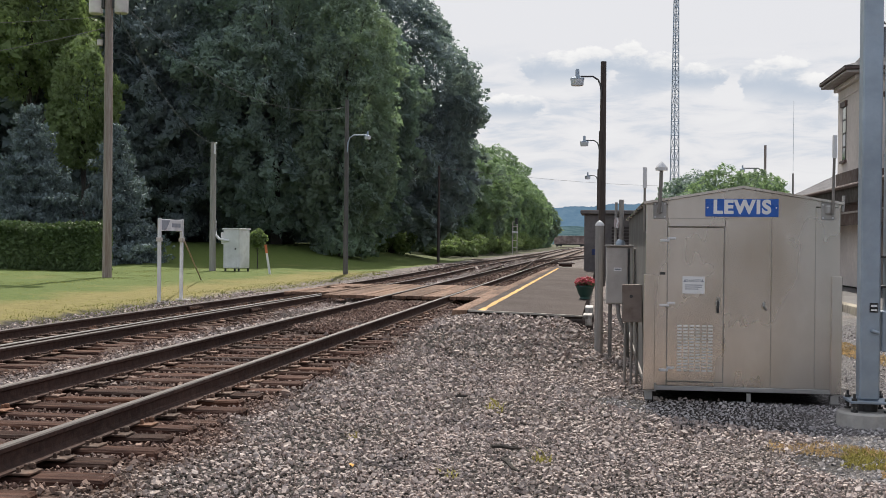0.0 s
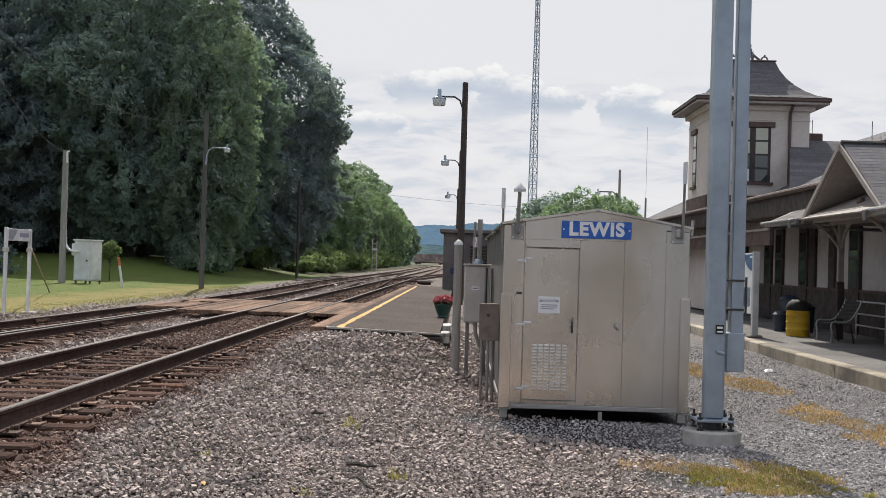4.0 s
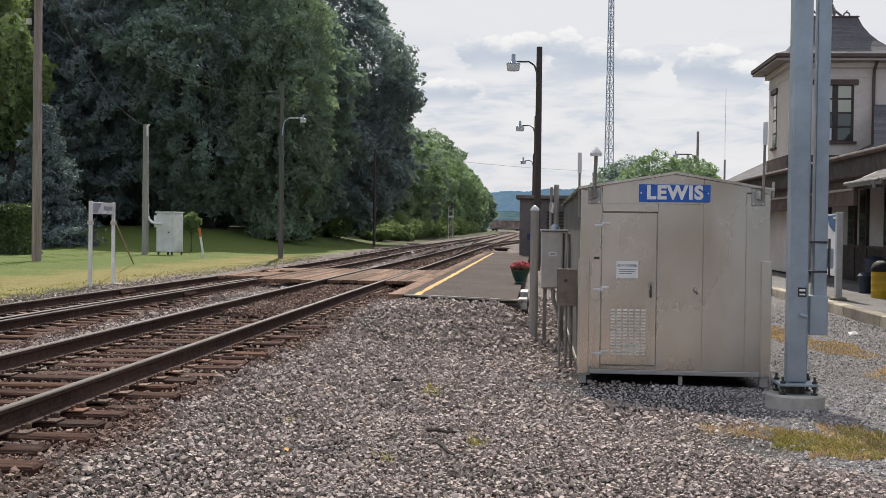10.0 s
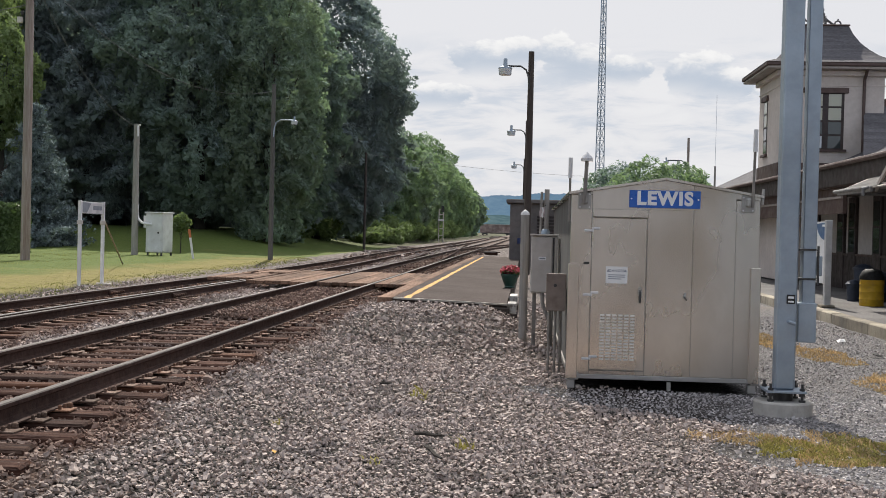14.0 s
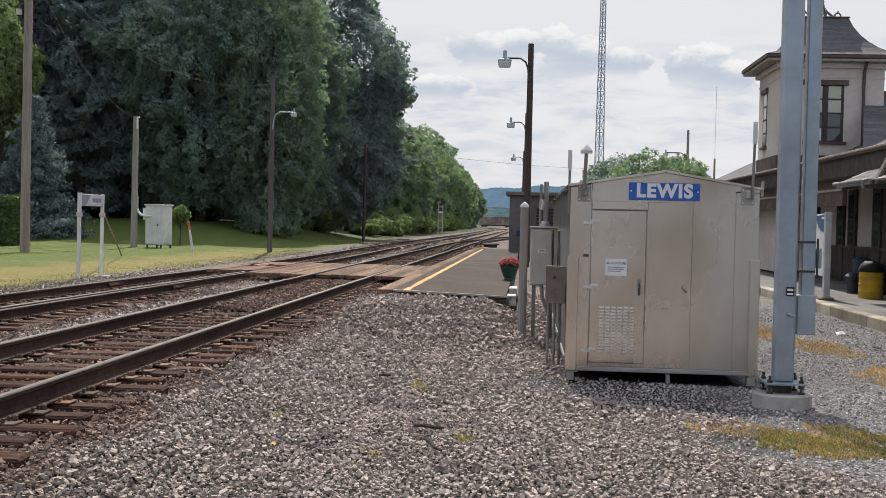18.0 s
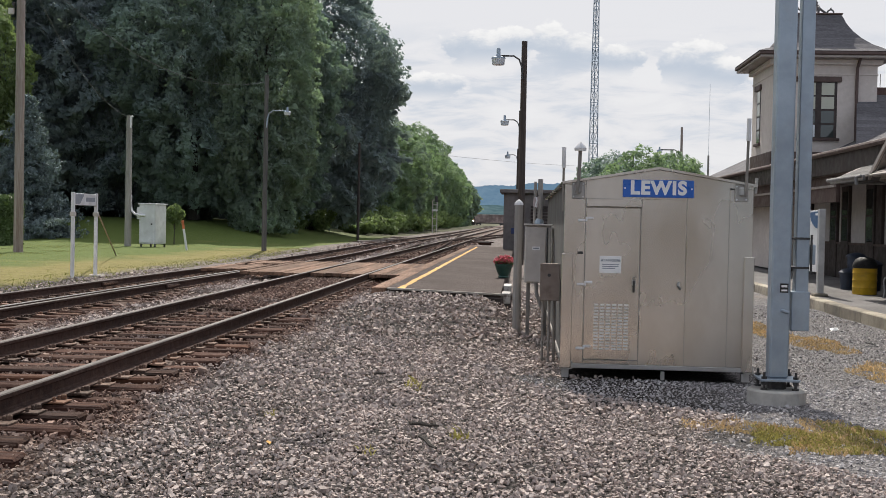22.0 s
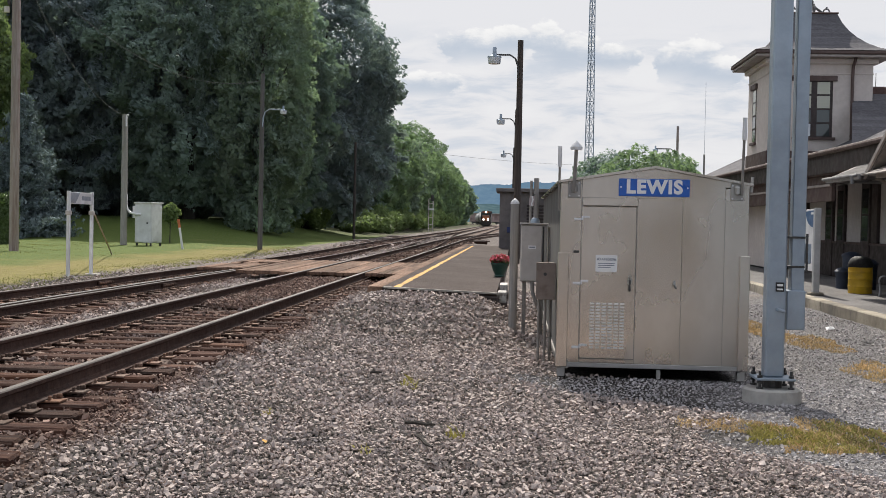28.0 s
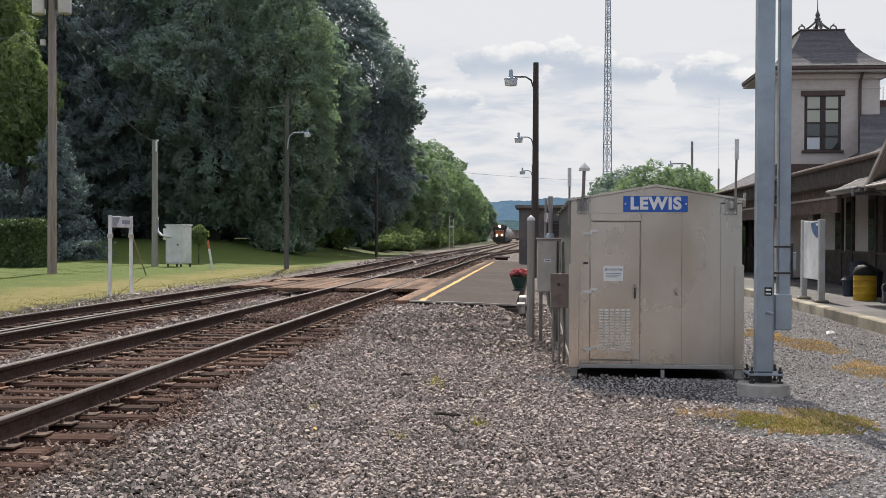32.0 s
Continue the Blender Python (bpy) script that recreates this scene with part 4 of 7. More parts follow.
    for a in (0.0, W - 0.09):
        part("foot", Shape().box(a, a + 0.09, 0.0, 0.10, 0.0, 0.10, 0.004), ALU_DARK, t)
        part("end_plate", Shape().box(a + 0.02, a + 0.13, -0.025, -0.012, 0.10, 0.20, 0.004), ALU_DARK, t)
        part("foot", Shape().box(a, a + 0.09, D - 0.10, D, 0.0, 0.10, 0.004), GALV, t)
    part("centre_leg", Shape().box(1.16, 1.205, 0.0, 0.05, 0.0, 0.10), ALU_DARK, t)
    part("floor_pan", Shape().box(0.06, W - 0.06, 0.06, D - 0.02, 0.12, 0.168), DARK_STEEL, t)
    # lifting brackets
    for a in (0.10, W - 0.20):
        b = part("lifting_plate", Shape().box(a - 0.02, a + 0.13, -0.018, -0.004, 2.10, 2.30, 0.01), ALU_DARK, t)
        part("lug", Shape().box(a + 0.02, a + 0.09, -0.075, -0.018, 2.16, 2.27, 0.02), ALU_DARK, b, "steel shackle lug")
        for u in (a, a + 0.11):
            for z in (2.125, 2.275):
                part("bolt", Shape().tube([(u, -0.030, z), (u, -0.016, z)], 0.011, 6), WHITE_BOX, b)
    # dome aerial
    part("aerial_mast", Shape().tube([(0.135, -0.065, 2.16), (0.15, -0.065, 2.25), (0.165, -0.065, 2.66)], 0.022, 10), PIPE, t, smooth=True)
    part("dome_aerial", Shape().lathe([(0.068, 2.655), (0.072, 2.69), (0.055, 2.715), (0.02, 2.75), (0.004, 2.765)], 0.166, -0.065, 18), WHITE_BOX, t, "white cone-topped aerial", smooth=True)
    m = part("rod_aerial", Shape().tube([(-0.02, 0.02, 1.95), (-0.02, 0.02, 2.70)], 0.014, 8), PIPE, t)
    part("rod_sleeve", Shape().tube([(-0.02, 0.02, 2.46), (-0.02, 0.02, 2.70)], 0.024, 8), WHITE_BOX, m)
    m = part("rod_aerial", Shape().tube([(W - 0.10, -0.06, 2.16), (W - 0.085, -0.06, 3.05)], 0.016, 8), PIPE, t)
    part("rod_sleeve", Shape().tube([(W - 0.087, -0.06, 2.80), (W - 0.085, -0.06, 3.06)], 0.027, 10), WHITE_BOX, m)
    part("rod_aerial", Shape().tube([(W + 0.02, 0.0, 2.2), (W + 0.03, 0.0, 2.38)], 0.018, 8), ALU_DARK, t)
    # junction box and conduits on the side wall
    jb = part("junction_box", Shape().box(-0.235, 0.0, 1.35, 1.75, 0.82, 1.28, 0.012), RUST_BOX, t, "tan steel junction box")
    part("box_lid", Shape().box(-0.245, 0.005, 1.33, 1.349, 0.81, 1.29, 0.006), RUST_BOX, jb)
    part("lock", Shape().tube([(-0.13, 1.31, 1.14), (-0.13, 1.332, 1.14)], 0.022, 10), DARK_STEEL, jb)
    for u, y in ((-0.20, 1.45), (-0.12, 1.42), (-0.05, 1.5)):
        part("conduit", Shape().tube([(u, y, 0.83), (u, y, 0.0)], 0.018, 8), PIPE, t)


build_shelter()


# ---- boxes and posts beyond the shelter ----
def build_boxes():
    t = thing("meter_cabinet", "grey enamel electrical cabinet on two posts", "cabinet", 0.27, 18.5, 0.0)
    body = part("body", Shape().box(-0.20, 0.21, 0.0, 0.35, 0.87, 1.77, 0.012), GREY_BOX, t)
    part("door", Shape().box(-0.19, 0.13, -0.016, -0.001, 0.885, 1.755, 0.008), GREY_BOX, body)
    part("rain_hood", Shape().box(-0.22, 0.23, -0.05, 0.36, 1.77, 1.795, 0.006), GREY_BOX, body)
    part("label_plate", Shape().box(-0.08, 0.04, -0.020, -0.0165, 1.385, 1.44), WHITE, body)
    part("printed_bar", Shape().box(-0.065, 0.025, -0.0225, -0.021, 1.402, 1.422), INK, body)
    part("hinge_strip", Shape().box(0.14, 0.165, -0.018, 0.0, 0.9, 1.74, 0.004), DARK_STEEL, body)
    for u in (-0.13, 0.14):
        part("leg", Shape().box(u - 0.03, u + 0.03, 0.12, 0.2, 0.0, 0.87, 0.008), PIPE, t)
    part("meter", Shape().lathe([(0.07, 1.79), (0.075, 1.83), (0.05, 1.87), (0.02, 1.885)], 0.02, 0.1, 16), GALV, t, smooth=True)
    part("conduit", Shape().tube([(0.03, 0.1, 1.79), (0.03, 0.1, 2.5)], 0.04, 10), GREY_POLE, t)
    part("conduit", Shape().tube([(-0.055, 0.12, 1.79), (-0.05, 0.12, 2.46)], 0.022, 8), GREY_POLE, t)
    part("conduit", Shape().tube([(-0.01, 0.02, 0.87), (0.0, 0.0, 0.7), (0.06, -0.05, 0.55), (0.12, 0.0, 0.4), (0.12, 0.05, 0.0)], 0.03, 8), PIPE, t, smooth=True)
    t = thing("side_cabinet", "narrow grey cabinet beside the meter cabinet", "cabinet", 0.62, 18.6, 0.0)
    part("body", Shape().box(-0.12, 0.12, 0, 0.3, 0.95, 1.74, 0.012), GREY_BOX, t)
    part("leg", Shape().box(-0.03, 0.03, 0.1, 0.16, 0, 0.95), GALV, t)
    for u in (-0.06, 0.0, 0.05):
        part("nipple", Shape().tube([(u, 0.1, 1.74), (u, 0.1, 1.88)], 0.015, 8), GALV, t)
    t = thing("round_post", "weathered grey steel pipe post with a domed cap", "post", -0.035, 19.3, 0.0)
    part("pipe", Shape().tube([(0, 0, 0), (0, 0, 2.12)], 0.068, 16), GREY_POLE, t, smooth=True)
    part("cap", Shape().lathe([(0.074, 2.10), (0.072, 2.13), (0.035, 2.17), (0.005, 2.19)], 0, 0, 8), WHITE_BOX, t, smooth=True)


build_boxes()


def hanging_flag(x, y, z):
    """A limp folded flag tied to the conduit above the meter cabinet."""
    t = thing("flag", "small limp faded pinkish flag tied to a conduit", "flag", x, y, z)
    for i, mat in enumerate((PINK_CLOTH, WHITE, PINK_CLOTH)):
        u = -0.035 + 0.024 * i
        s = Shape()
        s.prism([(u, 0.0), (u + 0.022, 0.0), (u + 0.034, -0.06), (u + 0.016, -0.12), (u + 0.022, -0.17), (u - 0.010, -0.15), (u - 0.014, -0.07)], "y", -0.008 + 0.01 * i, 0.004 + 0.01 * i)
        part("fold", s, mat, t)
    part("cord", Shape().tube([(0.0, 0.0, 0.0), (0.05, 0.0, 0.03)], 0.004, 6), BLACK, t)


PINK_CLOTH = material("faded_cloth", [(0.40, 0.33, 0.32), (0.50, 0.43, 0.42)], 20, 0.9, bump=0.05)
hanging_flag(0.235, 18.56, 2.22)


# ---- signal mast by the shelter ----
def build_mast():
    t = thing("steel_mast", "tall blue-grey galvanised square steel mast on a concrete footing", "mast", 2.695, 12.42, 0.0)
    part("footing", Shape().lathe([(0.30, -0.02), (0.30, 0.115), (0.28, 0.135)], 0, 0, 20), PALE_CONCRETE, t, "round concrete footing")
    part("base_plate", Shape().box(-0.20, 0.20, -0.20, 0.20, 0.225, 0.25, 0.004), GALV, t)
    for u in (-0.16, 0.16):
        for v in (-0.16, 0.16):
            part("anchor_bolt", Shape().tube([(u, v, 0.12), (u, v, 0.32)], 0.014, 8).tube([(u, v, 0.25), (u, v, 0.275)], 0.028, 6).tube([(u, v, 0.19), (u, v, 0.224)], 0.03, 6).tube([(u, v, 0.13), (u, v, 0.155)], 0.034, 6), DARK_STEEL, t)
    part("column", Shape().box(-0.098, 0.098, -0.098, 0.098, 0.25, 9.0, 0.016), GALV, t)
    part("sleeve", Shape().tube([(0, 0, 0.125), (0, 0, 0.226)], 0.10, 14), DARK_STEEL, t)
    part("tag", Shape().box(-0.012, 0.072, -0.112, -0.106, 1.14, 1.235, 0.002), BLACK, t, "small black number plate with white marks")
    part("tag_mark", Shape().box(0.0, 0.06, -0.114, -0.1125, 1.195, 1.218).box(0.0, 0.06, -0.114, -0.1125, 1.155, 1.172), WHITE, t)
    part("clip", Shape().tube([(0.015, -0.105, 0.955), (0.015, -0.14, 0.955), (0.075, -0.14, 0.935)], 0.018, 8), GALV, t)
    duct = part("cable_duct", Shape().box(0.166, 0.302, 0.0, 0.14, 0.76, 9.0, 0.008), GALV, t, "narrow steel cable duct")
    part("duct_box", Shape().box(0.125, 0.312, -0.03, 0.16, 0.74, 1.15, 0.008), GALV, t)
    for z in (1.385, 1.69):
        part("strap", Shape().box(0.06, 0.30, -0.012, 0.165, z, z + 0.022), DARK_STEEL, duct)
    part("side_box", Shape().box(0.315, 0.37, 0.02, 0.12, 1.43, 1.64, 0.008), GALV, duct)
    part("threaded_rod", Shape().tube([(0.320, 0.0, 1.33), (0.320, 0.0, 1.74)], 0.012, 6), DARK_STEEL, duct)


build_mast()


# ---- platform lamps ----
def lamp_pole(name, label, x, y, z0, top, arm, mat, r=0.11, steel=None, group="platform lamps", hook=0.5, head=1.0):
    """A timber pole with a curved arm and lamp towards -x, or +x when arm is positive."""
    t = thing(name, label, "street lamp", x, y, z0, group=group)
    part("pole", Shape().tube([(0, 0, 0), (0, 0, (top - z0) * 0.5), (0, 0, top - z0)], [r * 1.1, r, r * 0.85], 14), mat, t, smooth=True)
    s = 1 if arm > 0 else -1
    L, zt = abs(arm), top - z0 - hook
    pts = [(s * 0.05, -r, zt - 0.75), (s * 0.08, -r, zt - 0.35), (s * 0.16, -r, zt - 0.12), (s * 0.34, -r, zt), (s * L, -r, zt)]
    part("arm", Shape().tube(pts, 0.03, 8), steel or DARK_STEEL, t, smooth=True)
    hd = part("lamp_head", Shape().lathe([(head * a, zt + head * b) for a, b in ((0.05, 0.25), (0.065, 0.22), (0.065, 0.06), (0.10, -0.01), (0.225, -0.05), (0.235, -0.09))], s * L, -r, 16), GALV, t, smooth=True)
    part("lens", Shape().lathe([(head * a, zt + head * b) for a, b in ((0.225, -0.09), (0.205, -0.27), (0.19, -0.30), (0.06, -0.31))], s * L, -r, 16), PANE_SKY, hd, "clear prismatic lens", smooth=True)
    return t


for px, py in ((0.0, 39.0), (-0.12, 63.0), (-0.32, 95.0)):
    lamp_pole("street_lamp", "dark timber pole with a gooseneck lamp over the platform", px, py, 0.42, 7.8, -0.85, BROWN_POLE)
lamp_pole("street_lamp", "grey timber pole with a curved lamp beside the lawn", -11.1, 50.4, 0.36, 8.0, 0.95, DULL_POLE, 0.10, steel=GALV, group="lawn lamps", hook=1.55, head=0.65)


# ---- lawn side ----
def station_board(x, y, label):
    t = thing("platform_sign", label, "sign", x, y, 0.30)
    for v in (0.0, 1.5):
        p = part("post", Shape().box(-0.035, 0.035, v - 0.045, v + 0.045, -0.05, 2.02, 0.006), WHITE_BOX, t)
        part("footing", Shape().box(-0.2, 0.2, v - 0.15, v + 0.15, -0.1, 0.015, 0.02), CURB_GREY, p)
        part("bracket", Shape().box(-0.055, 0.055, v - 0.07, v + 0.07, 1.46, 1.56, 0.01), GREY_BOX, p)
    pn = part("panel", Shape().box(-0.03, 0.03, 0.06, 1.44, 1.72, 2.0, 0.006), WHITE_BOX, t, "pale grey sign panel with a darker end")
    part("blue_end", Shape().prism([(0.08, 1.74), (0.34, 1.74), (0.62, 1.985), (0.08, 1.985)], "x", 0.031, 0.035), INK, pn)
    part("printed_bar", Shape().box(0.031, 0.036, 0.75, 1.32, 1.81, 1.91), INK, pn)
    part("brace", Shape().tube([(-0.05, 1.5, 1.75), (-3.16, 12.0, 0.14)], 0.022, 8), OLD_POLE, t)


station_board(-10.5, 27.0, "aluminium platform name sign on two posts")


def build_relay_case():
    t = thing("relay_case", "off-white steel signal relay case on short legs", "cabinet", -16.0, 50.4, 0.42, rz=-14)
    body = part("body", Shape().box(-0.50, 0.30, -0.35, 0.55, 0.16, 1.86, 0.015), WHITE_BOX, t)
    part("cap", Shape().box(-0.54, 0.34, -0.40, 0.60, 1.86, 1.92, 0.012), WHITE_BOX, body)
    part("door", Shape().box(0.301, 0.32, -0.30, 0.50, 0.22, 1.80, 0.006), WHITE_BOX, body)
    part("door", Shape().box(-0.45, 0.25, -0.37, -0.351, 0.22, 1.80, 0.006), WHITE_BOX, body)
    part("handle", Shape().box(0.10, 0.18, -0.40, -0.37, 0.98, 1.05, 0.01), DARK_STEEL, body)
    for u in (-0.46, 0.22):
        for v in (-0.3, 0.48):
            part("leg", Shape().box(u, u + 0.06, v, v + 0.06, 0, 0.16), DARK_STEEL, t)
    part("side_box", Shape().box(-0.72, -0.52, -0.2, 0.3, 1.22, 1.75, 0.01), WHITE_BOX, body)
    part("cable", Shape().tube([(-1.02, -0.2, 2.25), (-1.0, -0.25, 1.85), (-0.9, -0.32, 1.6), (-0.7, -0.38, 1.45), (-0.45, -0.42, 1.40), (-0.2, -0.36, 1.38)], 0.055, 8), WHITE_BOX, t, smooth=True)


build_relay_case()


def plain_pole(name, label, x, y, z0, top, r, mat):
    z0 = min(z0, float(ground_z(np.float64(x), np.float64(y))) - 0.02) if x > 0 else float(ground_z(np.float64(x), np.float64(y))) - 0.02
    t = thing(name, label, "utility pole", x, y, z0)
    part("pole", Shape().tube([(0, 0, 0), (0, 0, (top - z0) / 2), (0, 0, top - z0)], [r, r * 0.9, r * 0.8], 16), mat, t, smooth=True)
    return t


plain_pole("utility_pole", "thin dark timber pole in the trees' shade", -11.4, 82.0, 0.36, 7.2, 0.10, BROWN_POLE)
t = plain_pole("utility_pole", "short silvered timber service pole beside the relay case", -17.1, 50.3, 0.42, 6.15, 0.15, GREY_POLE)
part("weatherhead", Shape().tube([(0.1, -0.12, 5.2), (0.1, -0.12, 5.65), (0.2, -0.14, 5.7)], 0.04, 8), WHITE_BOX, t)
t = plain_pole("utility_pole", "tall brown weathered timber utility pole with twin transformers", -17.5, 40.0, 0.40, 12.5, 0.165, OLD_POLE)
for s in (-1, 1):
    tr = part("transformer", Shape().lathe([(0.20, 9.40), (0.24, 9.43), (0.24, 10.10), (0.20, 10.18), (0.05, 10.21)], s * 0.48, -0.05, 18), GREY_BOX, t, "pale grey transformer can", smooth=True)
    part("bushing", Shape().tube([(s * 0.42, -0.05, 10.18), (s * 0.42, -0.05, 10.42)], 0.035, 8), TRIM, tr)
    part("bushing", Shape().tube([(s * 0.56, -0.05, 10.18), (s * 0.56, -0.05, 10.42)], 0.035, 8), TRIM, tr)
    part("hanger", Shape().box(min(s * 0.15, s * 0.3), max(s * 0.15, s * 0.3), -0.1, 0.02, 9.6, 10.0), DARK_STEEL, tr)
part("insulator_spool", Shape().lathe([(0.03, 8.55), (0.05, 8.58), (0.05, 8.68), (0.03, 8.71)], -0.26, 0, 10), DARK_STEEL, t)
part("meter_can", Shape().lathe([(0.10, 8.28), (0.10, 8.48)], -0.30, -0.1, 12), GREY_BOX, t)
part("drip_loop", Shape().tube([(0.2, -0.1, 9.2), (0.42, -0.1, 8.90), (0.48, -0.1, 9.15), (0.45, -0.1, 9.42)], 0.015, 6), BLACK, t)


def wire(a, b, sag, r=0.012, label="thin sagging overhead wire", mat=BLACK):
    a, b = Vector(a), Vector(b)
    pts = []
    for i in range(17):
        f = i / 16
        p = a.lerp(b, f)
        p.z -= sag * 4 * f * (1 - f)
        pts.append(p)
    single("overhead_wire", Shape().tube(pts, r, 6), mat, label, "wire", group="overhead wires")


PALE_WIRE = material("weathered_wire", [(0.16, 0.16, 0.16), (0.22, 0.22, 0.22)], 5, 0.7, bump=0)
wire((-17.6, 40.0, 9.35), (-45.0, 36.0, 9.6), 1.9, 0.013, mat=PALE_WIRE)
wire((-17.6, 40.0, 9.75), (-45.0, 34.0, 10.8), 1.0, 0.009, mat=PALE_WIRE)
wire((-17.2, 50.3, 6.1), (-17.5, 40.1, 10.5), 0.9, 0.010, mat=PALE_WIRE)
wire((-17.4, 40.1, 10.6), (-11.1, 50.4, 7.7), 1.5, 0.011, mat=PALE_WIRE)
wire((-11.5, 82.0, 7.1), (10.0, 140.0, 8.7), 0.35, 0.012, mat=PALE_WIRE)


def marker_post(x, y):
    t = thing("marker_post", "slim white marker post with an orange top", "post", x, y, 0.40, rz=0)
    part("post", Shape().box(-0.045, 0.045, -0.02, 0.02, 0, 0.9, 0.006), WHITE_BOX, t).matrix_basis = pose(0, 0, 0, 0, -9, 0)
    part("cap", Shape().box(-0.05, 0.05, -0.025, 0.025, 0.9, 1.25, 0.01), material("orange_cap", [(0.50, 0.13, 0.05), (0.62, 0.2, 0.08)], 6, 0.6), t, "orange top").matrix_basis = pose(0, 0, 0, 0, -9, 0)


marker_post(-13.7, 47.6)


# ---- plants ----
def leaf_blades(pos, nrm, size, rng, droop=0.0):
    """Pointed blades at places, each facing about along its normal."""
    k = len(pos)
    nrm = nrm / np.linalg.norm(nrm, axis=1)[:, None]
    u = np.cross(nrm, rng.normal(size=(k, 3)))
    u /= np.linalg.norm(u, axis=1)[:, None]
    v = np.cross(nrm, u)
    s = size * rng.lognormal(0, 0.3, k)[:, None]
    u[:, 2] -= droop
    side = v * s * 0.52
    back = pos - u * s * 0.8
    V = np.stack([back + side, pos + u * s, back - side], 1).reshape(-1, 3)
    return V, np.arange(3 * k).reshape(-1, 3)


def leaf_cloud(centres, radii, per, size, rng, droop=0.0, squash=0.8, out=0.6):
    """Leaf sprays round clump centres: vertices and faces."""
    c = np.repeat(np.asarray(centres, float), per, 0)
    r = np.repeat(np.asarray(radii, float), per)
    k = len(c)
    d = rng.normal(size=(k, 3))
    d /= np.linalg.norm(d, axis=1)[:, None]
    pos = c + d * (r * rng.uniform(0.45, 1.05, k) ** 0.6)[:, None] * (1, 1, squash)
    return leaf_blades(pos, d * out + rng.normal(size=(k, 3)) * 0.55 + (0, 0, 0.25), size, rng, droop)


def lumps(p, seed, wave):
    """Smooth uneven swell of about that wavelength, within -1 and 1."""
    rng = np.random.default_rng(seed)
    total = np.zeros(len(p))
    for _ in range(7):
        d = rng.normal(size=3)
        d *= 2 * np.pi / wave * rng.uniform(0.6, 1.5) / np.linalg.norm(d)
        total += np.sin(p @ d + rng.uniform(0, 6.28))
    return np.clip(total / 3.2, -1, 1)


def crown_shell(rng, seed, k, height, radius, low, inset, rough, upto=1.0):
    """Places and normals of leaves over a billowing crown, widest about half way up."""
    fs = np.linspace(0, 1, 200)
    prof = np.sin(np.pi * (0.14 + 0.86 * fs) ** 1.1).clip(0, 1) ** 0.55
    cdf = np.cumsum(prof + 0.06)
    f = upto * np.interp(rng.random(k), cdf / cdf[-1], fs)
    a = rng.uniform(0, 2 * np.pi, k)

    def swell(f, a):
        R = radius * np.interp(f, fs, prof)
        p = np.stack([R * np.cos(a), R * np.sin(a), height * (low + (1 - low) * f)], -1)
        d = 0.90 + 0.15 * lumps(p, seed, radius * 1.25) + 0.15 * lumps(p, seed + 1, radius * 0.5) + 0.13 * lumps(p, seed + 2, radius * 0.26) + 0.07 * lumps(p, seed + 5, radius * 0.11)
        return p, np.maximum(R * d, 0.02)
    p, R = swell(f, a)
    _, R2 = swell(np.minimum(f + 0.012, 1.0), a)
    _, R3 = swell(f, a + 0.06)
    rise = -(R2 - R) / (0.012 * height)
    twist = -(R3 - R) / (0.06 * np.maximum(R, 0.3))
    nrm = np.stack([np.cos(a) - twist * np.sin(a), np.sin(a) + twist * np.cos(a), np.clip(rise, -0.8, 2.0)], -1)
    nrm /= np.linalg.norm(nrm, axis=1)[:, None]
    sink = inset + rough * np.abs(rng.normal(0, 1, k)) + rough * 0.9 * lumps(p, seed + 3, 1.1)
    pos = np.stack([R * np.cos(a), R * np.sin(a), p[:, 2] + 0.035 * height * lumps(p, seed + 4, radius * 0.8)], -1) - nrm * sink[:, None]
    pos[:, 2] = np.maximum(pos[:, 2], 0.15)
    return pos, nrm


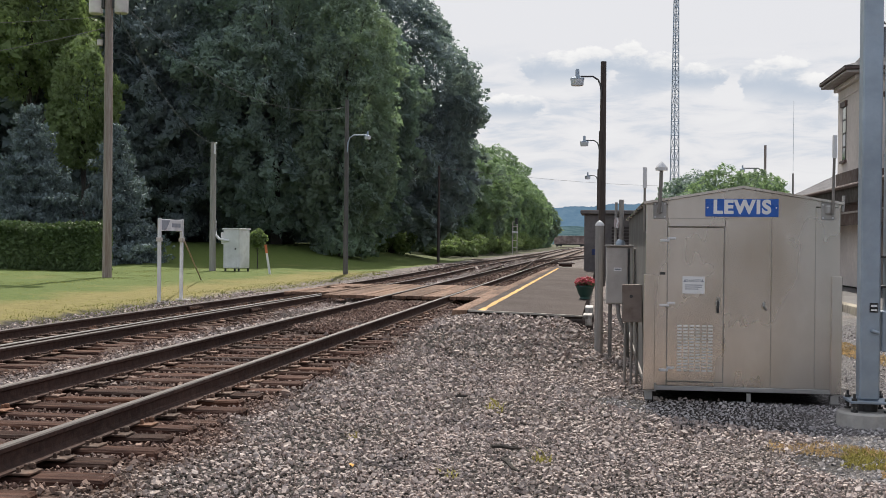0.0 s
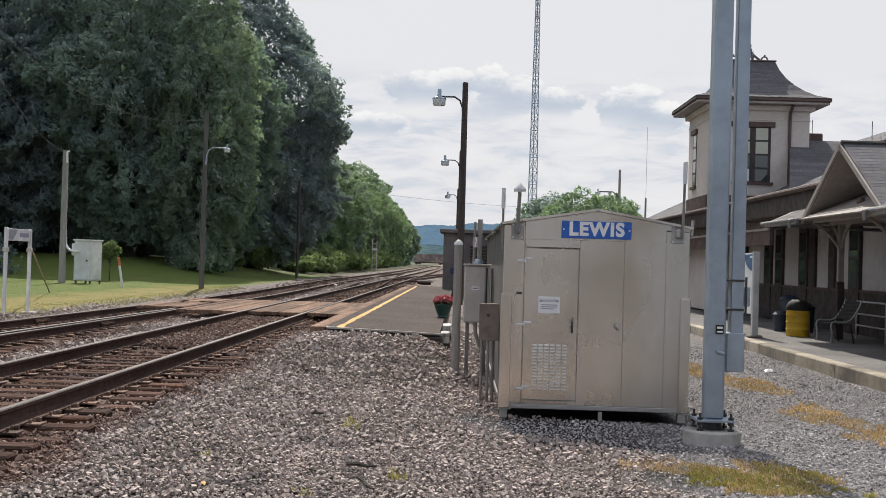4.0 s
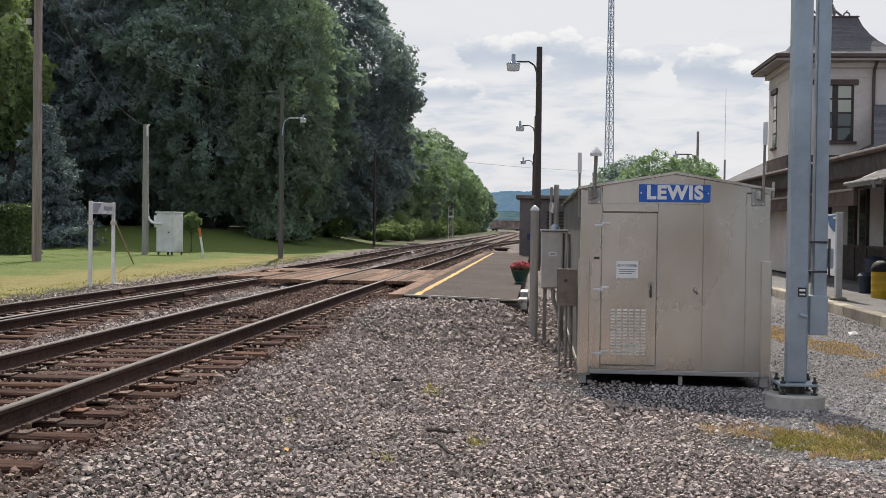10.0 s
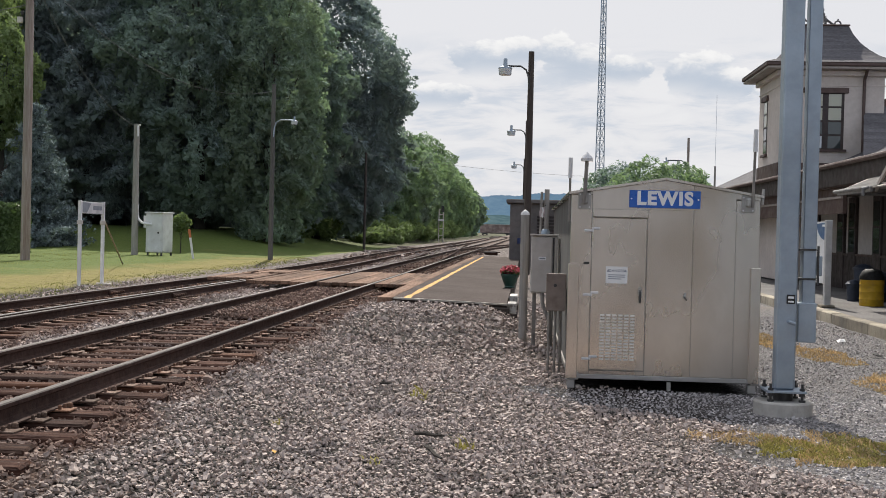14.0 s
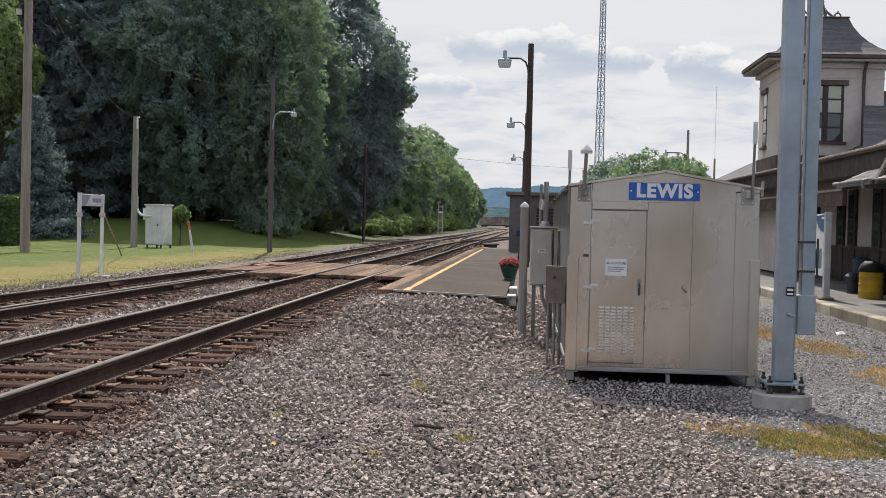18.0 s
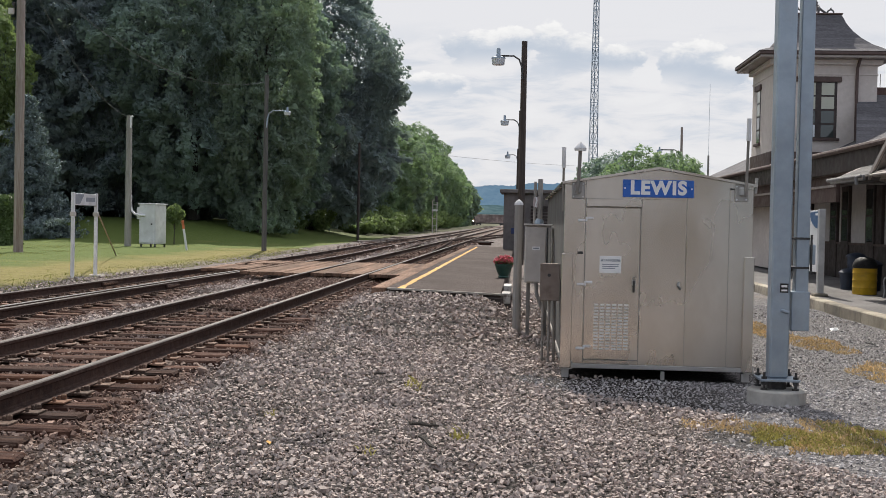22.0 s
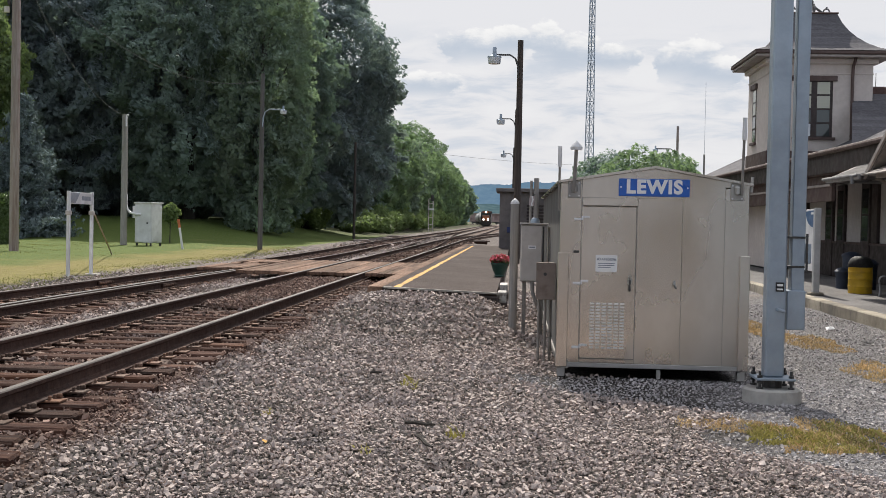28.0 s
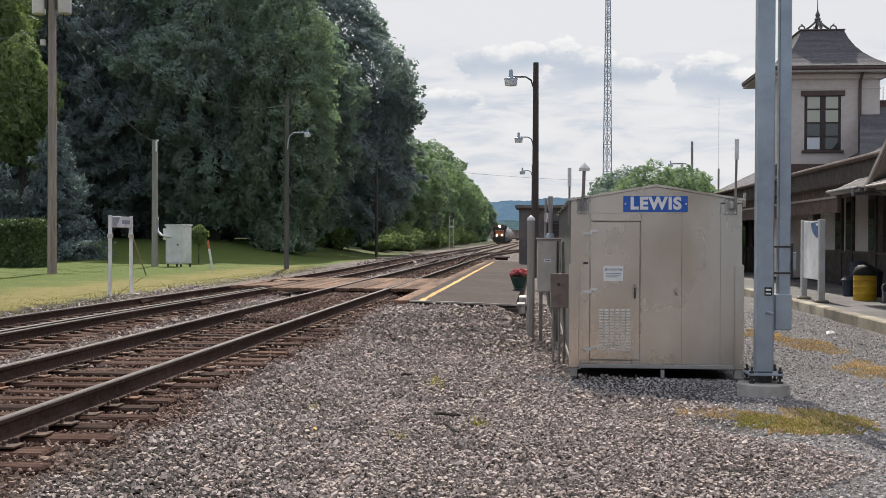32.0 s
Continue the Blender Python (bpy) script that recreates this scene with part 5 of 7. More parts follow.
def tree(name, label, x, y, height, radius, mat, seed, leaves=16000, size=0.30, low=0.12, group=""):
    """A tapered trunk with limbs that reach into a billowing crown of leaves."""
    rng = np.random.default_rng(seed)
    z0 = float(ground_z(np.float64(x), np.float64(y))) - 0.05
    t = thing(name, label, "tree", x, y, z0, group=group)
    tr = height * 0.015
    bend = rng.uniform(-0.03, 0.03, 2) * height
    path = [(bend[0] * f * f, bend[1] * f * f, height * 0.8 * f) for f in (0, 0.06, 0.2, 0.4, 0.65, 1.0)]
    part("trunk", Shape().tube(path, [tr * 1.35, tr, tr * 0.85, tr * 0.65, tr * 0.4, tr * 0.1], 10), BARK, t, smooth=True)
    limbs = Shape()
    for i in range(9):
        h = low + (0.9 - low) * (i + 0.5) / 9
        a = 2.399963 * i + rng.uniform(-0.4, 0.4)
        q = radius * 0.62 * math.sin(math.pi * (0.16 + 0.8 * h)) ** 0.6
        s = (0, 0, height * max(0.1, h * 0.62))
        p = (q * math.cos(a), q * math.sin(a), height * h)
        mid = (p[0] * 0.45, p[1] * 0.45, p[2] * 0.45 + s[2] * 0.55)
        limbs.tube([s, mid, p], [tr * 0.4, tr * 0.25, tr * 0.08], 6)
    tagged(part("branch_frame", limbs, BARK, t), kind="stuff")
    rough = 0.30 * min(1.0, radius / 6)
    pos, nrm = crown_shell(rng, seed, leaves, height, radius, low, 0.0, rough)
    V, F = leaf_blades(pos, nrm + rng.normal(size=pos.shape) * 0.20, size, rng)
    k = leaves // 8
    pos, nrm = crown_shell(rng, seed, k, height, radius, low, rough * 1.2, rough * 0.6, 0.55)
    V2, F2 = leaf_blades(pos, nrm + rng.normal(size=pos.shape) * 0.35, size * 2.0, rng)
    bulk("crown", np.concatenate([V, V2]), np.concatenate([F, F2 + len(V)]), mat, "", parent=t)
    return t


def spruce(name, label, x, y, height, radius, seed):
    rng = np.random.default_rng(seed)
    z0 = float(ground_z(np.float64(x), np.float64(y))) - 0.03
    t = thing(name, label, "tree", x, y, z0, group="spruces")
    part("trunk", Shape().tube([(0, 0, 0), (0, 0, height)], [height * 0.02, 0.02], 8), BARK, t)
    V, F, cnt = [], [], 0
    br = Shape()
    tiers = int(height * 2.6)
    for i in range(tiers):
        f = i / tiers
        z = height * (0.04 + 0.95 * f) + rng.uniform(-0.12, 0.12)
        R = radius * (1 - f) ** 0.85 + 0.12
        nb = max(5, int(13 * (1 - f) + 5))
        for k in range(nb):
            a = 2 * math.pi * (k + 0.5 * (i % 2)) / nb + rng.uniform(-0.2, 0.2)
            L = R * rng.uniform(0.55, 1.15)
            n_s = int(14 + L * 20)
            s = rng.uniform(0.1, 1.0, n_s) ** 0.8
            px = np.cos(a) * L * s + rng.normal(0, 0.07 + 0.05 * L, n_s)
            py = np.sin(a) * L * s + rng.normal(0, 0.07 + 0.05 * L, n_s)
            pz = z + rng.uniform(-0.2, 0.2) - 0.28 * L * s + 0.16 * L * s ** 2 + rng.normal(0, 0.10, n_s) - 0.05
            v, fc = leaf_cloud(np.stack([px, py, pz], -1), np.full(n_s, 0.12), 4, 0.078, rng, droop=0.35)
            V.append(v)
            F.append(fc + cnt)
            cnt += len(v)
            if i % 2 == 0 and k % 2 == 0:
                br.tube([(0, 0, z), (math.cos(a) * L * 0.6, math.sin(a) * L * 0.6, z - 0.12 * L)], [0.03, 0.01], 5)
    tagged(part("branch_frame", br, BARK, t), kind="stuff")
    bulk("needles", np.concatenate(V), np.concatenate(F), NEEDLE, "", parent=t)


def shrub(name, label, x, y, height, radius, mat, seed, leaves=3500, size=0.16, group=""):
    rng = np.random.default_rng(seed)
    z0 = float(ground_z(np.float64(x), np.float64(y))) - 0.03
    t = thing(name, label, "shrub", x, y, z0, group=group)
    cs, rs = [], []
    st = Shape()
    for i in range(22):
        a, q = 2.4 * i, radius * math.sqrt((i + 0.5) / 22) * 0.8
        h = height * (0.25 + 0.55 * rng.random()) * (1 - 0.45 * (q / radius) ** 2)
        cs.append((q * math.cos(a), q * math.sin(a), h))
        rs.append(0.34 * min(radius, height))
        if i % 3 == 0:
            st.tube([(0.2 * q * math.cos(a), 0.2 * q * math.sin(a), -0.05), cs[-1]], [0.03, 0.008], 5)
    tagged(part("stem_cluster", st, BARK, t), kind="stuff")
    V, F = leaf_cloud(cs, rs, leaves // 22, size, rng)
    bulk("crown", V, F, mat, "", parent=t)


MAPLE = "large dark green broadleaf tree behind the lawn"
NEAR_TREES = ((-16.8, 93, 22.4, 7.5), (-23, 85, 21, 7.2), (-21.2, 75, 21.5, 6.0), (-29.5, 77, 22.5, 7.5), (-18.0, 82, 18.0, 5.0), (-36.5, 77, 24, 9.0), (-44, 76, 25, 9.5))
BACK_TREES = ((-31, 84, 23, 9.0), (-35, 93, 24, 8), (-50, 74, 28, 9.0), (-22.0, 116, 20, 6.5))
for i, (x, y, h, r) in enumerate(NEAR_TREES):
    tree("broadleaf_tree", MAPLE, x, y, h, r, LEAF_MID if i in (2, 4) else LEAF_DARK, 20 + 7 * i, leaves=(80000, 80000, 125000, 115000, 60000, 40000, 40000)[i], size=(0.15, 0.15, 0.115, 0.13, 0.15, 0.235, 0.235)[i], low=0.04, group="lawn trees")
for i, (x, y, h, r) in enumerate(BACK_TREES):
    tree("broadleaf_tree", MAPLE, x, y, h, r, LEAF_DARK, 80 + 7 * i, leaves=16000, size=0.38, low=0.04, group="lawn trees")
tree("broadleaf_tree", "tall lighter green tree before the dark ones", -16.2, 73.0, 18.8, 3.4, LEAF_OLIVE, 57, leaves=62000, size=0.10, low=0.03, group="lawn trees")
tree("broadleaf_tree", "younger light green tree beside the utility pole", -28.8, 62.5, 12.0, 1.9, LEAF_SHRUB, 51, leaves=16000, size=0.10, low=0.42)
tree("broadleaf_tree", "younger light green tree beside the utility pole", -33.6, 65.5, 18.5, 3.7, LEAF_SHRUB, 52, leaves=30000, size=0.12, low=0.5)
spruce("spruce_tree", "blue-green spruce with drooping tiers behind the hedge", -28.6, 56.0, 8.4, 3.6, 61)
spruce("spruce_tree", "blue-green spruce with drooping tiers behind the hedge", -24.95, 58.0, 7.4, 2.6, 62)
spruce("spruce_tree", "blue-green spruce with drooping tiers behind the hedge", -33.6, 58.0, 9.0, 3.4, 63)
ROADSIDE = "mid-green roadside tree in the row along the tracks"
rng_row = random.Random(9)
for i, y in enumerate((128, 139, 150, 163, 178, 195, 215, 240, 268, 300, 335, 372, 412, 455)):
    bend = max(0.0, y - 300) ** 2 / 2600
    tree("roadside_tree", ROADSIDE, -18.8 - bend + rng_row.uniform(-1.5, 0.8), y, rng_row.uniform(13.5, 19.5) + (1.0 if y < 160 else 0) + max(0, y - 200) * 0.012, rng_row.uniform(4.8, 7.0), (LEAF_MID, LEAF_LIGHT, LEAF_OLIVE)[(0, 1, 2, 0, 1, 2, 1, 1, 2, 1, 1, 2, 1, 1)[i]], 100 + i, leaves=27000 if y < 250 else 7000, size=0.19 if y < 250 else 0.42, low=0.03, group="roadside trees")
for i, y in enumerate((140, 165, 195, 230, 280, 340, 400)):
    bend = max(0.0, y - 300) ** 2 / 2600
    tree("roadside_tree", ROADSIDE, -27 - bend, y, rng_row.uniform(14, 17.0), 6.0, LEAF_MID, 130 + i, leaves=5000, size=0.5, low=0.05, group="roadside trees")
for i, (x, y, h, r) in enumerate(((-14.1, 104, 1.9, 1.6), (-14.9, 110, 2.6, 2.1), (-13.9, 116, 1.8, 1.6), (-14.8, 122, 3.4, 2.6), (-14.4, 131, 2.6, 2.2), (-15.2, 140, 4.0, 2.8), (-14.6, 152, 3.0, 2.4), (-14.8, 166, 3.6, 2.6), (-17, 92, 2.2, 2.2), (-19.5, 86, 2.0, 2.0), (-15, 182, 3.5, 2.8), (-15, 205, 4, 3), (-15, 235, 4, 3.2))):
    shrub("shrub", "light green overgrown shrub at the foot of the trees", x, y, h, r, LEAF_SHRUB, 160 + i, leaves=5500, size=0.15, group="trackside shrubs")
for i, (x, y) in enumerate(((-20, 112), (-26, 106), (-32, 102), (-38, 98), (-45, 94), (-52, 90), (-24, 122), (-59, 88), (-27.0, 87), (-33, 88))):
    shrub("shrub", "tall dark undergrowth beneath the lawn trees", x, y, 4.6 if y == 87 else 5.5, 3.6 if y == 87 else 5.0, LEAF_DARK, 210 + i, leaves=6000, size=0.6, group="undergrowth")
tree("sapling", "small yellow-green sapling behind the relay case", -16.75, 56.0, 2.0, 0.42, LEAF_SHRUB, 181, leaves=1500, size=0.06, low=0.55)
for i, (x, y, h, r, m) in enumerate(((4.0, 56, 4.6, 1.9, LEAF_MID), (5.2, 54, 5.0, 2.1, LEAF_LIGHT), (6.8, 55, 4.9, 2.0, LEAF_LIGHT), (7.7, 57, 4.5, 1.7, LEAF_LIGHT), (4.4, 59, 5.1, 2.1, LEAF_MID), (7.6, 60, 5.1, 2.1, LEAF_MID))):
    tree("ornamental_tree", "small bright green tree behind the shelter", x, y, h * 1.07, r, m, 190 + i, leaves=10000, size=0.085, low=0.12, group="station trees")


def build_hedge():
    t = thing("hedge", "long clipped green hedge at the lawn's edge", "hedge", -26.0, 47.0, 0.42, rz=0)
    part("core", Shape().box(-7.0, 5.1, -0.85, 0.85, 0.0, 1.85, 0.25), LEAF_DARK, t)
    rng = np.random.default_rng(71)
    k = 62000
    u = rng.uniform(-7.1, 5.15, k)
    face = rng.integers(0, 3, k)
    y = np.where(face == 0, -0.92, rng.uniform(-0.95, 0.95, k))
    z = np.where(face == 1, 1.95 - 0.22 * (np.abs(y) / 0.95) ** 3, rng.uniform(0.05, 1.80, k))
    u = np.where((face == 2) & (rng.random(k) < 0.5), rng.choice([-7.05, 5.17], k), u)
    y = np.where((face == 2) & (np.abs(u) < 5.05), -0.9, y)
    pos = np.stack([u, y + rng.normal(0, 0.05, k), z + rng.normal(0, 0.05, k) + 0.05 * np.sin(u * 1.7)], -1)
    V, F = leaf_cloud(pos, np.full(k, 0.05), 1, 0.075, rng)
    bulk("foliage", V, F, HEDGE, "", parent=t)


build_hedge()


def weeds(name, label, mat, spots, per, h, seed):
    """Tufts of blades over oval patches (x, y, rx, ry)."""
    rng = np.random.default_rng(seed)
    V = []
    for x, y, rx, ry in spots:
        k = int(per * rx * ry * 3.14)
        a, q = rng.uniform(0, 2 * np.pi, k), np.sqrt(rng.random(k))
        q = q * (1 + 0.25 * np.sin(3 * a + x) + 0.15 * np.sin(7 * a))
        px, py = x + rx * q * np.cos(a), y + ry * q * np.sin(a)
        keepm = np.sin(9 * px + 2) * np.sin(8 * py) + rng.normal(0, 0.6, k) > -0.35
        px, py = px[keepm], py[keepm]
        k = len(px)
        z = ground_z(px, py)
        d = rng.normal(0, 0.6, (k, 2))
        L = h * rng.lognormal(-0.2, 0.45, k)
        w = rng.uniform(0.004, 0.009, k)
        th = rng.uniform(0, 6.28, k)
        base = np.stack([px, py, z + 0.005], -1)
        side = np.stack([np.cos(th) * w, np.sin(th) * w, 0 * w], -1)
        mid = base + np.stack([d[:, 0] * L * 0.35, d[:, 1] * L * 0.35, L * 0.7], -1)
        tip = base + np.stack([d[:, 0] * L, d[:, 1] * L, L * 0.95], -1)
        V.append(np.stack([base - side, base + side, mid + side * 0.7, tip, mid - side * 0.7], 1).reshape(-1, 3))
    V = np.concatenate(V)
    bulk(name, V, np.arange(len(V)).reshape(-1, 5), mat, label, "weeds")


weeds("green_weeds", "patch of low yellow-green weeds in the gravel", WEED, [(2.4, 10.4, 0.38, 0.45), (2.75, 10.1, 0.32, 0.5), (3.0, 10.7, 0.32, 0.5), (3.3, 10.0, 0.05, 0.06), (3.42, 9.75, 0.05, 0.06)], 7600, 0.022, 81)
weeds("weed_tufts", "small sparse yellow-green weed tufts in the ballast", WEED, [(-0.45, 9.57, 0.08, 0.15), (-1.12, 8.84, 0.06, 0.10), (-1.08, 12.2, 0.08, 0.2), (-2.1, 9.9, 0.05, 0.1)], 3400, 0.050, 84)
weeds("dry_weeds", "dry orange-brown weeds in the gravel beside the platform", DRY, [(4.35, 20.8, 0.34, 1.6), (4.70, 18.6, 0.38, 1.1), (4.62, 14.9, 0.36, 1.2), (4.85, 12.9, 0.42, 1.0), (3.7, 21.5, 0.30, 0.9), (1.75, 10.85, 0.28, 0.25), (2.15, 10.8, 0.35, 0.35), (2.9, 10.7, 0.45, 0.6), (2.65, 10.0, 0.40, 0.45)], 2500, 0.026, 82)


def lawn_grass():
    """Short blades over the nearest stretch of lawn."""
    rng = np.random.default_rng(83)
    k = 70000
    x = -10.15 - 13.0 * rng.random(k) ** 1.3
    y = rng.uniform(20, 56, k)
    z = ground_z(x, y)
    edge = np.exp(-((x + 10.4) / 0.5) ** 2)
    L = rng.lognormal(-4.3, 0.4, k) * (1 + 1.6 * edge)
    w = rng.uniform(0.006, 0.016, k)
    th = rng.uniform(0, 6.28, k)
    d = rng.normal(0, 0.5, (k, 2))
    base = np.stack([x, y, z - 0.01], -1)
    side = np.stack([np.cos(th) * w, np.sin(th) * w, 0 * w], -1)
    tip = base + np.stack([d[:, 0] * L, d[:, 1] * L, L], -1)
    V = np.stack([base - side, base + side, tip], 1).reshape(-1, 3)
    bulk("lawn_grass", V, np.arange(3 * k).reshape(-1, 3), LAWN, "short mown lawn grass, dry beside the tracks", "grass")


lawn_grass()


def build_planter():
    t = thing("planter", "dark green urn planter full of pink flowers", "planter", -0.40, 29.4, 0.43)
    part("pot", Shape().lathe([(0.125, 0.0), (0.14, 0.02), (0.12, 0.05), (0.175, 0.16), (0.215, 0.30), (0.232, 0.31), (0.232, 0.345), (0.20, 0.345), (0.19, 0.31)], 0, 0, 22), GREEN_POT, t, smooth=True)
    rng = np.random.default_rng(91)
    cs = [(0.17 * math.cos(a), 0.17 * math.sin(a), 0.39 + 0.04 * math.sin(3 * a)) for a in np.arange(0, 6.2, 0.5)] + [(0, 0, 0.44), (0.08, 0.05, 0.47), (-0.1, 0, 0.45)]
    V, F = leaf_cloud(cs, [0.09] * len(cs), 35, 0.035, rng)
    bulk("foliage", V, F, HEDGE, "", parent=t)
    V, F = leaf_cloud([(x, y, z + 0.04) for x, y, z in cs], [0.09] * len(cs), 40, 0.035, rng)
    bulk("flowers", V, F, PETAL, "bright pink flowers", parent=t)


build_planter()


# ---- twigs and litter on the ballast ----
def twig(x, y, L, rz):
    t = single("twig", Shape().tube([(-L / 2, 0, 0), (-L / 6, 0.008, 0.008), (L / 5, -0.004, 0.004), (L / 2, 0.012, 0.006)], [0.015, 0.017, 0.015, 0.009], 6), BARK, "dark dead twig lying on the ballast", "twig", group="twigs")
    t.matrix_basis = pose(x, y, float(ground_z(x, y)) + 0.06, 0, 0, rz)


twig(-0.69, 9.08, 0.54, -73)
twig(-0.77, 9.76, 0.27, -22)
twig(-1.5, 12.75, 0.13, 5)


def fallen_leaf(x, y, rz):
    s = Shape()
    s.add([(0, -0.035, 0), (0.022, 0, 0.008), (0, 0.04, 0.002), (-0.022, 0, 0.008)], [(0, 1, 2), (0, 2, 3)])
    t = single("fallen_leaf", s, YELLOW, "small yellow fallen leaf on the ballast", "leaf")
    t.matrix_basis = pose(x, y, float(ground_z(x, y)) + 0.05, 12, 8, rz)


fallen_leaf(-1.83, 8.58, 30)


def scrap(x, y, rz, mat, label):
    s = Shape()
    s.add([(-0.09, -0.05, 0.0), (0.07, -0.06, 0.012), (0.10, 0.05, 0.05), (-0.05, 0.07, 0.03), (0.0, 0.0, 0.055)], [(0, 1, 4), (1, 2, 4), (2, 3, 4), (3, 0, 4)])
    t = single("litter_scrap", s, mat, label, "litter", group="litter")
    t.matrix_basis = pose(x, y, float(ground_z(x, y)) + 0.02, 0, 0, rz)


scrap(5.58, 21.2, 20, WHITE, "crumpled white paper scrap on the gravel")
scrap(5.72, 18.2, 70, BLACK, "crumpled black plastic scrap on the gravel")
scrap(5.42, 18.5, 130, BLACK, "crumpled black plastic scrap on the gravel")


# ---- hut by the far end of the platform ----
def build_hut():
    t = thing("brown_hut", "grey-brown boarded hut with a flat roof", "hut", 0.75, 61.0, 0.0)
    part("body", Shape().box(-1.65, 1.9, 0, 3.2, 0.1, 3.35, 0.03), HUT_PAINT, t)
    part("roof", Shape().box(-1.85, 2.1, -0.25, 3.45, 3.35, 3.55, 0.03), HUT_PAINT, t)
    for i in range(6):
        part("vent_slat", Shape().box(-0.25, 1.0, -0.05, 0.01, 1.75 + i * 0.17, 1.86 + i * 0.17, 0.01), DARK_TRIM, t)
    part("door", Shape().box(-1.2, -0.5, -0.03, 0.01, 0.15, 2.2, 0.01), HUT_PAINT, t)
    part("fuse_panel", Shape().box(-1.25, -0.75, -0.12, -0.02, 1.25, 1.55, 0.02), material("navy_enamel", [(0.02, 0.035, 0.12), (0.03, 0.05, 0.15)], 6, 0.5, bump=0.02), t, "navy blue panel")


build_hut()


# ---- lattice mast, far lamps ----
def build_lattice():
    t = thing("radio_mast", "tall grey steel lattice radio mast", "mast", 7.75, 130.0, 0.2)
    H, n = 66.0, 44
    w = lambda z: max(0.42, 1.05 - 0.0165 * z * 1.25)
    ang = [math.pi / 2 + 2 * math.pi * k / 3 for k in range(3)]
    corner = lambda k, z: (w(z) * 0.62 * math.cos(ang[k % 3]), w(z) * 0.62 * math.sin(ang[k % 3]), z)
    for k in range(3):
        part("leg", Shape().tube([corner(k, z) for z in (0, 15, 30, 50, H)], 0.055, 6), GALV, t)
    s = Shape()
    for i in range(n):
        z0, z1 = H * i / n, H * (i + 1) / n
        for k in range(3):
            s.tube([corner(k, z0), corner(k + 1, z1)], 0.03, 4)
            s.tube([corner(k + 1, z0), corner(k, z1)], 0.03, 4)
            s.tube([corner(k, z1), corner(k + 1, z1)], 0.028, 4)
    part("bracing", s, GALV, t)


build_lattice()
lamp_pole("street_lamp", "brown timber pole with a lamp beyond the station trees", 8.0, 60.0, 0.1, 6.8, -1.1, OLD_POLE, 0.07, group="far lamps", hook=1.15, head=0.6)
plain_pole("utility_pole", "short dark timber pole beyond the station trees", 5.75, 62.0, 0.1, 5.6, 0.11, BROWN_POLE)
t = plain_pole("aerial_mast", "thin grey aerial mast on the station", 9.35, 60.0, 0.1, 5.4, 0.06, GREY_POLE)
part("whip", Shape().tube([(0, 0, 5.2), (0, 0, 9.0)], 0.008, 6), GALV, t)
plain_pole("utility_pole", "short dark timber pole beyond the station trees", 8.9, 64.0, 0.1, 4.6, 0.10, BROWN_POLE)


def far_signal():
    t = thing("railway_signal", "distant pale two-legged signal bracket beside the tracks", "signal", -11.0, 150.0, 0.35)
    for u in (-0.28, 0.28):
        part("leg", Shape().tube([(u, 0, 0), (u, 0, 4.2)], 0.06, 8), GREY_BOX, t)
    for z in (0.9, 1.8, 3.6, 4.2):
        part("crossbar", Shape().tube([(-0.28, 0, z), (0.28, 0, z)], 0.045, 6), GREY_BOX, t)
    part("signal_box", Shape().box(-0.36, 0.36, -0.15, 0.15, 2.75, 3.0, 0.03), WHITE_BOX, t, "white box")
    part("signal_head", Shape().box(0.02, 0.34, -0.12, 0.12, 3.9, 4.7, 0.04), DARK_STEEL, t)


far_signal()


# ---- station ----
PLAT_Z = 0.23
# red metal lightened to pink: the sun on it is in the colour
COPPER = material("sunlit_red_flashing", [(0.42, 0.20, 0.20), (0.58, 0.36, 0.36)], 5, 0.5, bump=0.1)
# stucco with the canopy's shade put into its base colour
PORCH_WALL = material("shaded_stucco", [(0.45, 0.425, 0.415), (0.54, 0.51, 0.50)], 5, 0.95, bump=0.15, bscale=60, patch=0.12, dirt=((0.27, 0.25, 0.24), 1.2, 0.4))
PAVING = material("platform_paving", [(0.125, 0.118, 0.116), (0.185, 0.175, 0.17)], 12, 0.9, bump=0.2, bscale=90, patch=0.25, pscale=0.5)
RED_SIGN = material("dull_red_sign", [(0.28, 0.03, 0.05), (0.36, 0.05, 0.07)], 4, 0.5, bump=0.02)
GREY_LIGHT = material("light_grey_paint", [(0.17, 0.165, 0.165), (0.24, 0.235, 0.235)], 6, 0.6, bump=0.03)


def build_station_platform():
    p = thing("station_platform", "raised paved station platform with a worn concrete curb", "platform", kind="structure")
    part("paving", Shape().box(6.86, 30.0, 2.0, 95.0, -0.05, PLAT_Z), PAVING, p)
    y, rng = 2.0, random.Random(4)
    while y < 80:
        L = rng.choice((1.3, 1.9, 2.5, 2.7))
        part("curb_block", Shape().box(6.58 + rng.uniform(-0.012, 0.012), 6.856, y + 0.008, y + L - 0.008, -0.1, PLAT_Z + 0.004 + rng.uniform(0, 0.008), 0.022), CONCRETE, p)
        y += L


build_station_platform()


